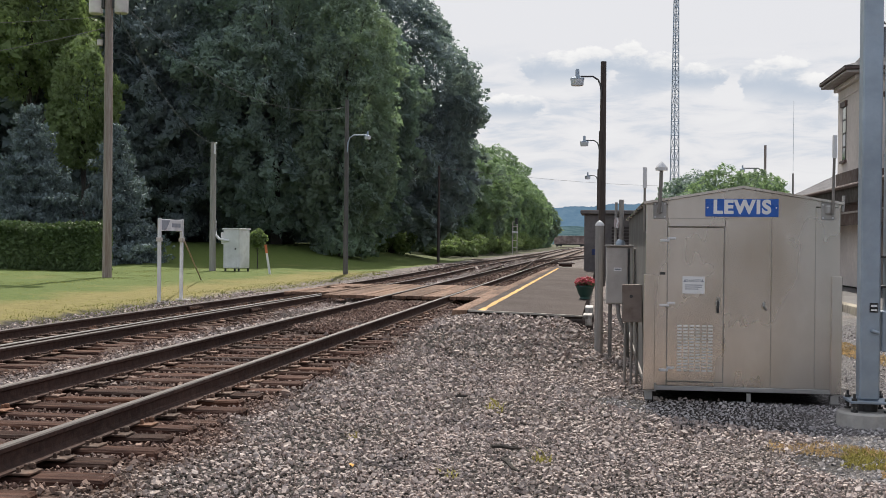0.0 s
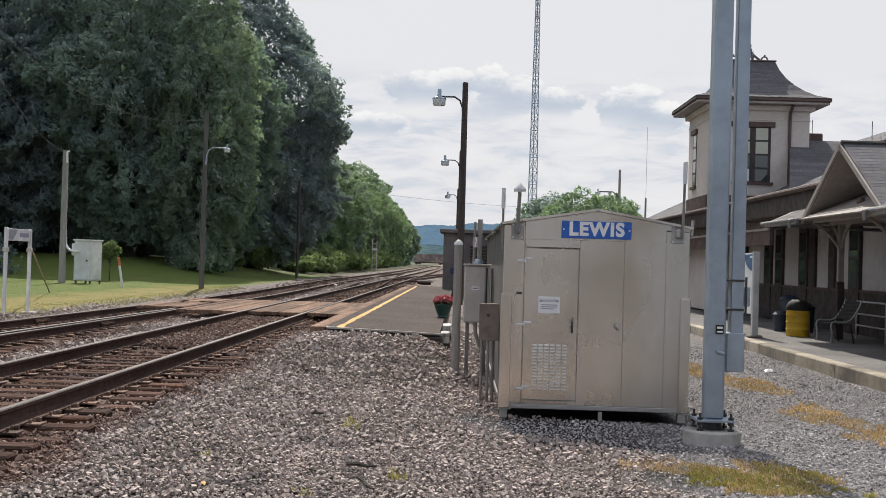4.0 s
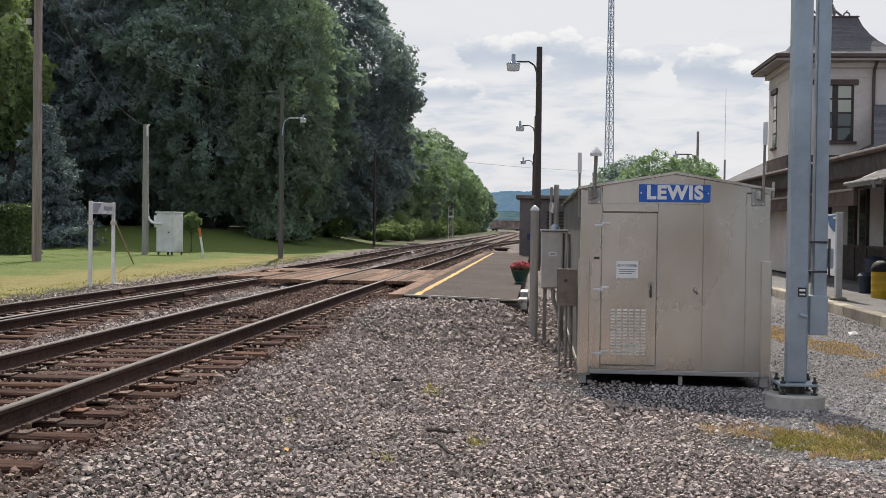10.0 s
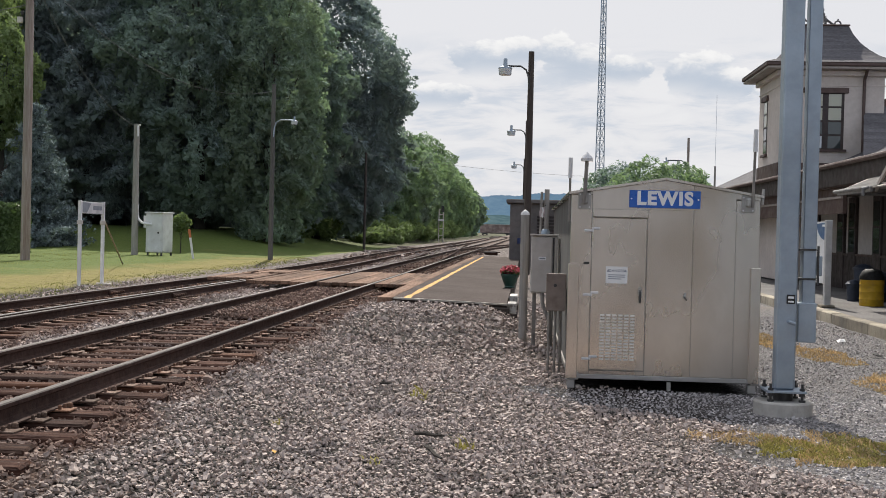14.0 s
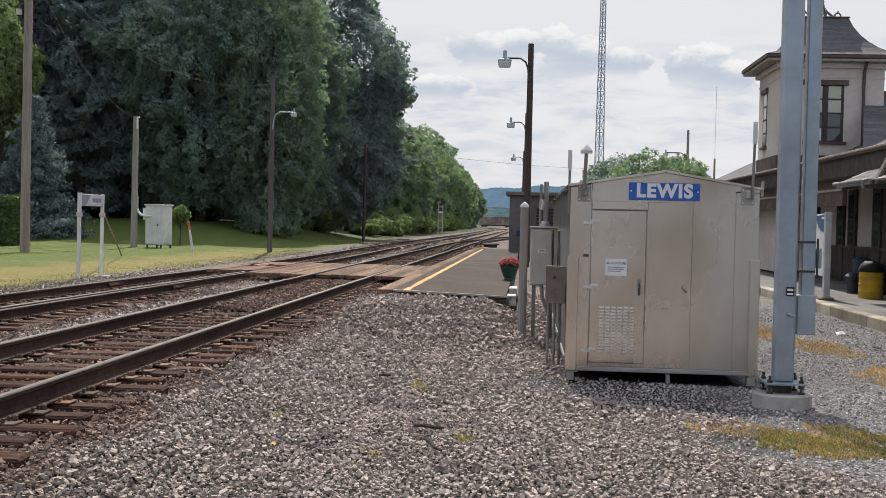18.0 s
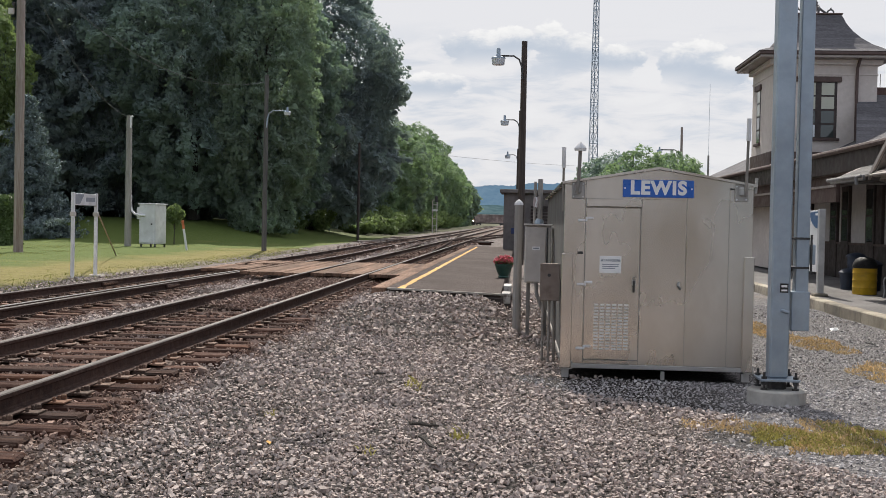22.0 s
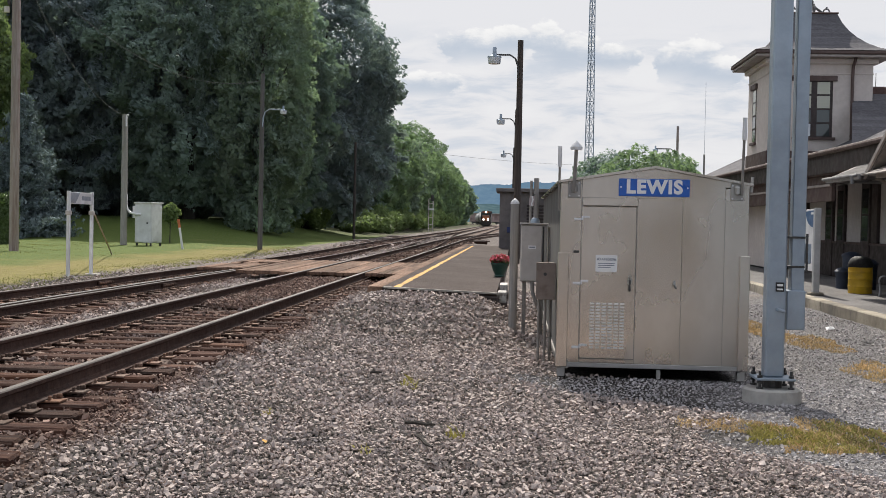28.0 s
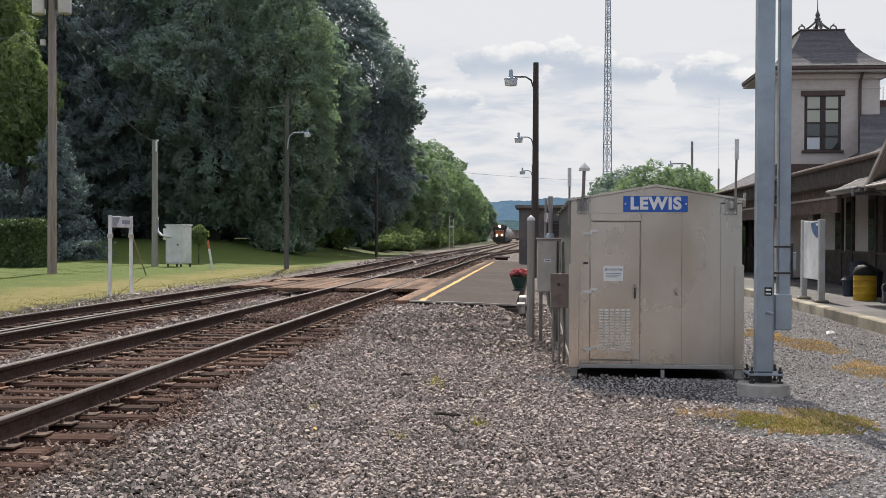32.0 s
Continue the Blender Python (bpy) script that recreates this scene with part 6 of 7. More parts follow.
def courses(parent, a, b, c, d, n, mat, name="shingle_course"):
    """Overlapping courses of slates on the slope from the eave a-b up to c-d, each course one strip."""
    a, b, c, d = (Vector(v) for v in (a, b, c, d))
    nrm = (b - a).cross(d - a).normalized()
    if nrm.z < 0:
        nrm = -nrm
    for i in range(n):
        f0, f1 = i / n, min(1.0, (i + 1.25) / n)
        p = [a.lerp(d, f0), b.lerp(c, f0), b.lerp(c, f1), a.lerp(d, f1)]
        up0, up1 = nrm * 0.007, nrm * 0.004
        top = [p[0] + up0, p[1] + up0, p[2] + up1, p[3] + up1]
        s = Shape()
        s.add([*p, *top], [(0, 3, 2, 1), (4, 5, 6, 7), (0, 1, 5, 4), (1, 2, 6, 5), (2, 3, 7, 6), (3, 0, 4, 7)])
        part(name, s, mat, parent)


def window_unit(parent, plane, at, u0, u1, z0, z1, cols, rows, lit=()):
    """A window in the plane x = at or y = at, seen from the low side: frame, bars and panes."""
    def bx(a, b, lo, hi, c, d):
        return Shape().box(a, b, at + lo, at + hi, c, d, 0.008) if plane == "y" else Shape().box(at + lo, at + hi, a, b, c, d, 0.008)
    w = part("window", bx(u0, u1, -0.01, 0.10, z0, z1), DARK_TRIM, parent, "dark brown framed window")
    part("lintel", bx(u0 - 0.14, u1 + 0.14, -0.09, 0.03, z1, z1 + 0.20), TRIM, w)
    part("sill", bx(u0 - 0.10, u1 + 0.10, -0.10, 0.03, z0 - 0.10, z0), TRIM, w)
    cw, rh = (u1 - u0) / cols, (z1 - z0) / rows
    for i in range(cols):
        for k in range(rows):
            m = PANE_SKY if (i, k) in lit else (PANE_LIT if k >= rows / 2 else PANE)
            part("pane", bx(u0 + i * cw + 0.11, u0 + (i + 1) * cw - 0.11, -0.016, -0.011, z0 + k * rh + 0.04, z0 + (k + 1) * rh - 0.03), m, w)
    return w


def build_tower():
    t = thing("station_tower", "cream stucco station tower with a flared slate roof", "tower", 11.26, 46.93, 0.3)
    h = 1.92
    part("wall", Shape().box(-h, h, -h, h, 0.0, 7.9, 0.01), STUCCO, t)
    part("base_band", Shape().box(-h - 0.05, h + 0.05, -h - 0.05, h + 0.05, 3.5, 4.40, 0.02), TRIM, t)
    part("string_course", Shape().box(-h - 0.025, h + 0.025, -h - 0.025, h + 0.025, 7.28, 7.33, 0.01), STUCCO, t)
    part("soffit", Shape().box(-h - 0.58, h + 0.58, -h - 0.58, h + 0.58, 7.86, 7.96, 0.02), TAUPE, t)
    part("cornice", Shape().box(-h - 0.16, h + 0.16, -h - 0.16, h + 0.16, 7.66, 7.86, 0.03), STUCCO, t)
    part("gutter", Shape().box(-h - 0.64, h + 0.64, -h - 0.64, h + 0.64, 7.96, 8.10, 0.03), TRIM, t)
    prof = [(2.56, 8.10), (2.10, 8.26), (1.74, 8.48), (1.43, 8.75), (1.18, 9.04), (0.97, 9.38), (0.82, 9.74)]
    for q in range(4):
        c, s_ = math.cos(q * math.pi / 2), math.sin(q * math.pi / 2)
        rot = lambda x, y: (c * x - s_ * y, s_ * x + c * y)
        for i in range(len(prof) - 1):
            (r0, z0), (r1, z1) = prof[i], prof[i + 1]
            courses(t, (*rot(-r0, -r0), z0), (*rot(r0, -r0), z0), (*rot(r1, -r1), z1), (*rot(-r1, -r1), z1), 5, SLATE)
    part("roof_core", Shape().box(-2.4, 2.4, -2.4, 2.4, 8.05, 8.10).prism([(-1.5, 8.1), (1.5, 8.1), (0.75, 9.62), (-0.75, 9.62)], "x", -0.8, 0.8), SLATE, t)
    part("roof_cap", Shape().box(-0.88, 0.88, -0.88, 0.88, 9.73, 9.79, 0.02), TRIM, t)
    iron = material("greyed_iron", [(0.10, 0.10, 0.105), (0.17, 0.17, 0.175)], 9, 0.5, metal=0.5, bump=0.05)
    fin = part("finial", Shape().lathe([(0.035, 9.79), (0.030, 10.12), (0.11, 10.26), (0.13, 10.34), (0.07, 10.42), (0.10, 10.50), (0.04, 10.62), (0.02, 10.75), (0.01, 11.7)], 0, 0, 10), iron, t, "grey iron finial with a tall spike", smooth=True)
    for q in range(4):
        a = q * math.pi / 2
        arm = [(0.05 + 0.50 * f, 10.28 - 0.42 * f ** 0.75) for f in np.linspace(0, 1, 9)]
        curl = [(0.62 + 0.115 * math.sin(g), 9.955 - 0.115 * math.cos(g)) for g in np.linspace(-0.5, 5.2, 14)]
        knob = [(0.60, 10.09), (0.62, 10.13), (0.66, 10.13)]
        for line, w in ((arm, 0.045), (curl, 0.032), (knob, 0.022)):
            part("scroll", Shape().tube([(r * math.cos(a), r * math.sin(a), z) for r, z in line], w, 6), iron, fin, smooth=True)
    window_unit(t, "y", -h, -0.92, 0.46, 4.92, 7.02, 2, 4, lit=((0, 0), ))
    window_unit(t, "x", -h, 0.25, 1.0, 4.85, 6.95, 1, 4)
    part("downpipe", Shape().tube([(1.15, -h - 0.45, 7.85), (1.15, -h - 0.12, 7.55), (1.15, -h - 0.08, 7.2), (1.15, -h - 0.08, 3.5)], 0.06, 8), TRIM, t)


build_tower()


def build_station():
    t = thing("station_building", "long cream and brown railway station with slate roofs", "station", 0, 0, 0)
    WX = 10.5
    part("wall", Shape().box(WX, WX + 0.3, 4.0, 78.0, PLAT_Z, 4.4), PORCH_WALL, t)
    part("wainscot", Shape().box(WX - 0.06, WX, 4.0, 78.0, PLAT_Z, 1.33, 0.01), DARK_TRIM, t)
    part("dado_rail", Shape().box(WX - 0.09, WX, 4.0, 78.0, 1.33, 1.40, 0.01), TRIM, t)
    part("end_wall", Shape().box(WX + 0.3, 24.0, 27.5, 27.8, PLAT_Z, 4.2), STUCCO, t)
    for y0, y1 in ((30.85, 31.7), (32.9, 33.42), (34.75, 35.3), (35.5, 36.35), (38.2, 39.05), (39.6, 40.45), (43.0, 43.8), (20.0, 21.0), (17.4, 18.5), (49.2, 50.0), (51.4, 52.6), (55.4, 56.2), (58, 59.2)):
        dd = part("doorway", Shape().box(WX - 0.10, WX - 0.002, y0, y1, PLAT_Z + 0.02 if y1 - y0 > 0.6 else 1.4, 3.2, 0.01), DARK_TRIM, t, "dark brown door with glazing" if y1 - y0 > 0.6 else "dark brown batten")
        if y1 - y0 > 0.6:
            for k in range(2):
                part("pane", Shape().box(WX - 0.108, WX - 0.101, y0 + 0.12, y1 - 0.12, 1.45 + k * 0.82, 2.2 + k * 0.82), PANE, dd)
    # eaves of the main roof, brown fascia and frieze below them
    EX, EZ, y0, y1 = 8.25, 3.90, 26.6, 80.0
    part("fascia", Shape().box(EX, EX + 0.08, y0, y1, EZ - 0.62, EZ - 0.02, 0.01), DARK_TRIM, t)
    part("gutter", Shape().tube([(EX - 0.06, y0 - 0.05, EZ - 0.06), (EX - 0.06, y1, EZ - 0.06)], 0.07, 8), TRIM, t)
    part("soffit", Shape().box(EX + 0.08, WX, y0 + 0.1, y1, EZ - 0.64, EZ - 0.58), TRIM, t)
    part("frieze", Shape().box(EX + 0.25, EX + 0.36, 32.5, y1, 2.55, EZ - 0.64, 0.01), TRIM, t)
    part("frieze_rail", Shape().box(EX + 0.20, EX + 0.25, 32.5, y1, 2.95, 3.02, 0.008), TAUPE, t)
    part("end_fascia", Shape().box(EX, 22.0, y0 - 0.08, y0, EZ - 0.45, EZ, 0.01), DARK_TRIM, t)
    part("flashing", Shape().box(EX - 0.05, 12.5, y0 - 0.16, y0 - 0.06, EZ - 0.02, EZ + 0.06, 0.01), COPPER, t, "red metal flashing with sunlit pink put into its colour")
    RX, RZ, ry = 16.0, 6.88, 38.0
    courses(t, (EX - 0.05, y0, EZ), (EX - 0.05, y1, EZ), (10.6, y1, EZ + 0.36), (10.6, y0 + 1.0, EZ + 0.36), 8, SLATE)
    courses(t, (10.6, y0 + 1.0, EZ + 0.36), (10.6, y1, EZ + 0.36), (RX, y1, RZ), (RX, ry, RZ), 18, SLATE)
    courses(t, (23.7, y0, EZ), (EX - 0.05, y0, EZ), (10.6, y0 + 1.0, EZ + 0.36), (21.4, y0 + 1.0, EZ + 0.36), 5, SLATE)
    courses(t, (21.4, y0 + 1.0, EZ + 0.36), (10.6, y0 + 1.0, EZ + 0.36), (RX, ry, RZ), (RX + 0.1, ry, RZ), 20, SLATE)
    courses(t, (23.7, y1, EZ), (23.7, y0, EZ), (RX, ry, RZ), (RX, y1, RZ), 8, SLATE)
    part("ridge_cap", Shape().tube([(RX, ry, RZ + 0.03), (RX, y1, RZ + 0.03)], 0.09, 8), TRIM, t)
    # cross roof beside the tower and a taller block behind
    courses(t, (26, 41.5, 4.6), (11.5, 41.5, 4.6), (12.6, 45.6, 6.93), (26, 45.6, 6.93), 16, SLATE)
    courses(t, (14.6, 45.0, 6.25), (14.6, 62, 6.25), (20.5, 62, 8.8), (20.5, 45.0, 8.8), 14, SLATE)
    courses(t, (26, 43.0, 6.6), (15.4, 44.5, 6.6), (20.5, 45.2, 8.8), (20.6, 45.2, 8.8), 14, SLATE)
    for x, y, zb, zt, w in ((13.75, 46.6, 5.4, 7.30, 0.25), (15.4, 40.4, 6.0, 7.10, 0.25)):
        ch = part("chimney", Shape().box(x - w, x + w, y - w, y + w, zb, zt - 0.32, 0.02), BRICK, t, "dull brown brick chimney with a corbelled top")
        part("chimney_cap", Shape().box(x - w - 0.08, x + w + 0.08, y - w - 0.08, y + w + 0.08, zt - 0.32, zt, 0.04), BRICK, ch)
        part("lightning_rod", Shape().tube([(x, y, zt), (x, y, zt + 0.55)], 0.012, 6), DARK_STEEL, ch)
    for x, y, z in ((15.9, 46, 6.9), (15.9, 42, 6.9)):
        part("lightning_rod", Shape().tube([(x, y, z), (x, y, z + 0.9)], 0.014, 6), DARK_STEEL, t)
    sg = part("red_sign", Shape().box(WX - 0.115, WX - 0.10, 26.5, 28.15, 1.68, 2.08, 0.006), RED_SIGN, t, "dull red notice board")
    for z in (1.94, 1.84, 1.74):
        part("printed_bar", Shape().box(WX - 0.118, WX - 0.116, 26.7, 27.95, z, z + 0.05), material("faded_lettering", [(0.33, 0.11, 0.12), (0.38, 0.15, 0.16)], 5, 0.6, bump=0), sg)


build_station()


def build_porch():
    t = thing("porch_canopy", "porch canopy with a cross gable on braced taupe posts", "canopy", 0, 0, 0)
    X0, Z0, X1, Z1 = 7.55, 3.02, 10.5, 4.42
    ye, yn = 6.0, 29.3
    courses(t, (X0, ye, Z0), (X0, 22.0, Z0), (X1, 24.0, Z1), (X1, ye, Z1), 13, SLATE_PALE)
    courses(t, (X0, 26.2, Z0), (X0, yn, Z0), (X1, yn - 3.05, Z1), (X1, 24.2, Z1), 13, SLATE_PALE)
    courses(t, (X0, yn, Z0), (X1, yn, Z0), (X1, yn - 3.0, Z1), (X1 - 0.02, yn - 3.05, Z1), 13, SLATE_PALE)
    # cross gable
    GX, ys, yn2, zf, za = 7.82, 21.60, 26.45, 3.05, 4.46
    ym = (ys + yn2) / 2
    slope = lambda z: X0 + (X1 - X0) * (z - Z0) / (Z1 - Z0)
    courses(t, (GX - 0.12, ys, zf), (slope(zf) + 0.1, ys, zf), (X1 + 0.25, ym, za), (GX - 0.12, ym, za), 20, SLATE)
    courses(t, (slope(zf) + 0.1, yn2, zf), (GX - 0.12, yn2, zf), (GX - 0.12, ym, za), (X1 + 0.25, ym, za), 20, SLATE)
    part("ridge_cap", Shape().tube([(GX - 0.14, ym, za + 0.02), (X1 + 0.25, ym, za + 0.02)], 0.05, 6), DARK_STEEL, t)
    for a, b in (((ys - 0.03, zf - 0.03), (ym, za - 0.03)), ((yn2 + 0.03, zf - 0.03), (ym, za - 0.03))):
        s = Shape()
        s.slab([(GX - 0.16, a[0], a[1]), (GX - 0.16, b[0], b[1]), (GX - 0.16, b[0], b[1] - 0.12), (GX - 0.16, a[0], a[1] - 0.12)], 0.05)
        part("bargeboard", s, TAUPE, t)
        s = Shape()
        s.slab([(GX - 0.10, a[0], a[1] - 0.02), (GX - 0.10, b[0], b[1] - 0.02), (X1, b[0], b[1] - 0.02), (X1, a[0], a[1] - 0.02)], 0.03)
        part("gable_soffit", s, TAUPE, t)
    s = Shape()
    s.prism([(ys + 0.2, zf), (yn2 - 0.2, zf), (ym, za - 0.1)], "x", GX + 1.25, GX + 1.31)
    part("gable_wall", s, TAUPE, t)
    part("tie_beam", Shape().box(GX + 0.02, GX + 0.16, ys + 0.1, yn2 - 0.1, zf - 0.12, zf + 0.06, 0.01), TAUPE, t)
    part("king_post", Shape().box(GX + 0.83, GX + 0.93, ym - 0.05, ym + 0.05, zf, za - 0.2, 0.01), TAUPE, t)
    part("pendant", Shape().lathe([(0.02, zf - 0.05), (0.09, zf + 0.06), (0.05, zf + 0.15), (0.10, zf + 0.22), (0.06, zf + 0.32)], GX + 0.3, ym, 10), TRIM, t)
    for s_ in (-1, 1):
        arc = [(GX + 0.88, ym + s_ * (0.1 + 1.0 * math.sin(a)), zf + 0.05 + 0.85 * math.cos(a)) for a in np.linspace(0.1, 1.5, 8)]
        part("curved_brace", Shape().tube(arc, 0.04, 6), TRIM, t)
    # eaves, gutters, rafters
    for a, b in ((ye, 21.6), (26.5, yn)):
        part("eave_board", Shape().box(X0 - 0.04, X0 + 0.02, a, b, Z0 - 0.12, Z0 + 0.005, 0.008), GREY_LIGHT, t)
        part("gutter", Shape().tube([(X0 - 0.10, a, Z0 - 0.03), (X0 - 0.10, b, Z0 - 0.03)], 0.042, 8), GREY_LIGHT, t)
    part("gutter", Shape().tube([(X0 - 0.02, yn + 0.08, Z0 - 0.04), (X1, yn + 0.08, Z0 - 0.10)], 0.042, 8), GREY_LIGHT, t, "pale gutter")
    s = Shape()
    s.slab([(X0, ye, Z0 - 0.04), (X0, yn, Z0 - 0.04), (X1, yn, Z1 - 0.06), (X1, ye, Z1 - 0.06)], 0.03)
    part("canopy_ceiling", s, TAUPE, t)
    for y in (21.6, 26.5):
        part("gutter_spout", Shape().tube([(X0 - 0.10, y, Z0 - 0.03), (X0 - 0.20, y, Z0 - 0.05), (X0 - 0.18, y, Z0 - 0.22)], 0.04, 8), GREY_LIGHT, t)
    # posts with curved braces
    PX = 9.2
    part("wall_plate", Shape().box(PX - 0.10, PX + 0.10, ye, yn, 3.0, 3.2, 0.01), TAUPE, t)
    for y in (28.6, 24.9, 21.2, 17.5, 13.8, 10.1):
        p = part("post", Shape().box(PX - 0.07, PX + 0.07, y - 0.07, y + 0.07, 1.62, 3.0, 0.012), TAUPE, t)
        part("post_base", Shape().box(PX - 0.085, PX + 0.085, y - 0.085, y + 0.085, PLAT_Z, 1.62, 0.015), DARK_TRIM, p, "dark brown lower post")
        for dx, dy in ((0, 1), (0, -1), (-1, 0)):
            pts = [(PX + dx * q * 0.7, y + dy * q * 0.7, 2.36 + 0.66 * (1 - (1 - q) ** 1.7)) for q in np.linspace(0, 1, 7)]
            part("brace", Shape().tube(pts, 0.04, 6), TAUPE, p)


build_porch()


BENCH_GREY = material("worn_bench_metal", [(0.26, 0.26, 0.265), (0.36, 0.36, 0.365)], 6, 0.45, metal=0.3, bump=0.03)


def bench(x, y, L=0.85):
    t = thing("bench", "platform bench with curved metal ends and dark slats", "bench", x, y, PLAT_Z, group="platform benches")
    for v in (0.0, L):
        pts = [(-0.02, v, 0.0), (0.0, v, 0.14), (-0.01, v, 0.28), (-0.03, v, 0.38), (-0.01, v, 0.46), (0.06, v, 0.49), (0.18, v, 0.485), (0.31, v, 0.485), (0.41, v, 0.53), (0.50, v, 0.64), (0.58, v, 0.78), (0.66, v, 0.98)]
        part("end_frame", Shape().tube(pts, 0.022, 8), BENCH_GREY, t, smooth=True)
        part("back_leg", Shape().tube([(0.42, v, 0.46), (0.46, v, 0.2), (0.50, v, 0.0)], 0.018, 8), BLACK, t)
    for k in range(6):
        part("seat_slat", Shape().box(0.02 + k * 0.075, 0.08 + k * 0.075, 0.0, L, 0.425, 0.45, 0.006), BLACK, t)
    for k in range(5):
        part("back_slat", Shape().box(0.44 + k * 0.048, 0.46 + k * 0.048, 0.012, L - 0.012, 0.53 + k * 0.088, 0.612 + k * 0.088, 0.006), BLACK, t)
    return t


b1 = bench(8.47, 26.8, 1.1)
copy_thing(b1, pose(8.5, 20.7, PLAT_Z))
copy_thing(b1, pose(8.6, 17.0, PLAT_Z))
copy_thing(b1, pose(8.6, 13.6, PLAT_Z))


NAVY = material("navy_plastic", [(0.018, 0.026, 0.045), (0.03, 0.042, 0.07)], 8, 0.5, bump=0.03)


def build_barrel():
    t = thing("yellow_barrel", "bright yellow ribbed waste barrel on the platform", "barrel", 8.44, 29.4, PLAT_Z)
    prof = [(0.275, 0.0), (0.285, 0.02)]
    for z in (0.17, 0.35, 0.53):
        prof += [(0.285, z - 0.02), (0.297, z), (0.285, z + 0.02)]
    prof += [(0.285, 0.66), (0.295, 0.675), (0.295, 0.69), (0.27, 0.69), (0.265, 0.60)]
    part("drum", Shape().lathe(prof, 0, 0, 28), BARREL, t, smooth=True)
    part("bag", Shape().lathe([(0.292, 0.64), (0.302, 0.69), (0.285, 0.75), (0.24, 0.84), (0.16, 0.90), (0.05, 0.91)], 0, 0, 20), BLACK, t, "black bin liner", smooth=True)
    for x, y, h, r in ((8.62, 31.6, 0.42, 0.20), (9.2, 31.3, 0.66, 0.22), (9.4, 33.6, 0.8, 0.26)):
        c = thing("dark_bin", "dark blue plastic bin in the canopy's shade", "bin", x, y, PLAT_Z, group="dark bins")
        part("body", Shape().lathe([(r * 0.85, 0), (r, h), (r + 0.03, h), (r + 0.03, h + 0.03)], 0, 0, 16), NAVY, c, smooth=True)
        part("lid", Shape().lathe([(r + 0.03, h + 0.03), (r * 0.8, h + 0.1), (r * 0.3, h + 0.14)], 0, 0, 16), NAVY, c, smooth=True)


build_barrel()


PALE_RAIL = material("pale_grey_enamel", [(0.40, 0.40, 0.40), (0.52, 0.52, 0.52)], 6, 0.45, bump=0.03)
SLATE_BLUE = material("slate_blue_print", [(0.055, 0.115, 0.23), (0.075, 0.145, 0.27)], 6, 0.5, bump=0.02, patch=0.08)


def build_info_board():
    t = thing("information_board", "white station information board on two posts", "sign", 7.04, 28.1, PLAT_Z)
    for v in (0.0, 1.9):
        p = part("post", Shape().box(-0.075, 0.075, v - 0.075, v + 0.075, 0.0, 2.05, 0.01), PALE_RAIL, t)
        part("base_shoe", Shape().box(-0.16, 0.16, v - 0.16, v + 0.16, 0.0, 0.07, 0.02), CONCRETE, p)
    pn = part("panel", Shape().box(-0.03, 0.03, 0.08, 1.82, 0.55, 2.02, 0.008), WHITE_BOX, t, "white panel with a blue corner")
    part("blue_corner", Shape().prism([(0.09, 2.0)] + [(0.09 + 0.9 * math.sin(a), 2.0 - 0.42 * math.cos(a)) for a in np.linspace(0, 1.5, 9)], "x", -0.036, -0.031), SLATE_BLUE, pn)
    part("printed_bar", Shape().box(-0.039, -0.037, 0.15, 0.45, 1.90, 1.95), WHITE, pn)


build_info_board()


def build_railing():
    t = thing("porch_railing", "pale metal railing below the porch", "railing", 9.75, 21.0, PLAT_Z)
    for z in (0.34, 0.62, 0.92):
        part("rail", Shape().tube([(0, 0, z), (0, 8.0, z)], 0.020, 8), PALE_RAIL, t)
    for k in range(5):
        part("baluster", Shape().tube([(0, 2.0 * k, 0), (0, 2.0 * k, 0.92)], 0.022, 8), PALE_RAIL, t)


build_railing()


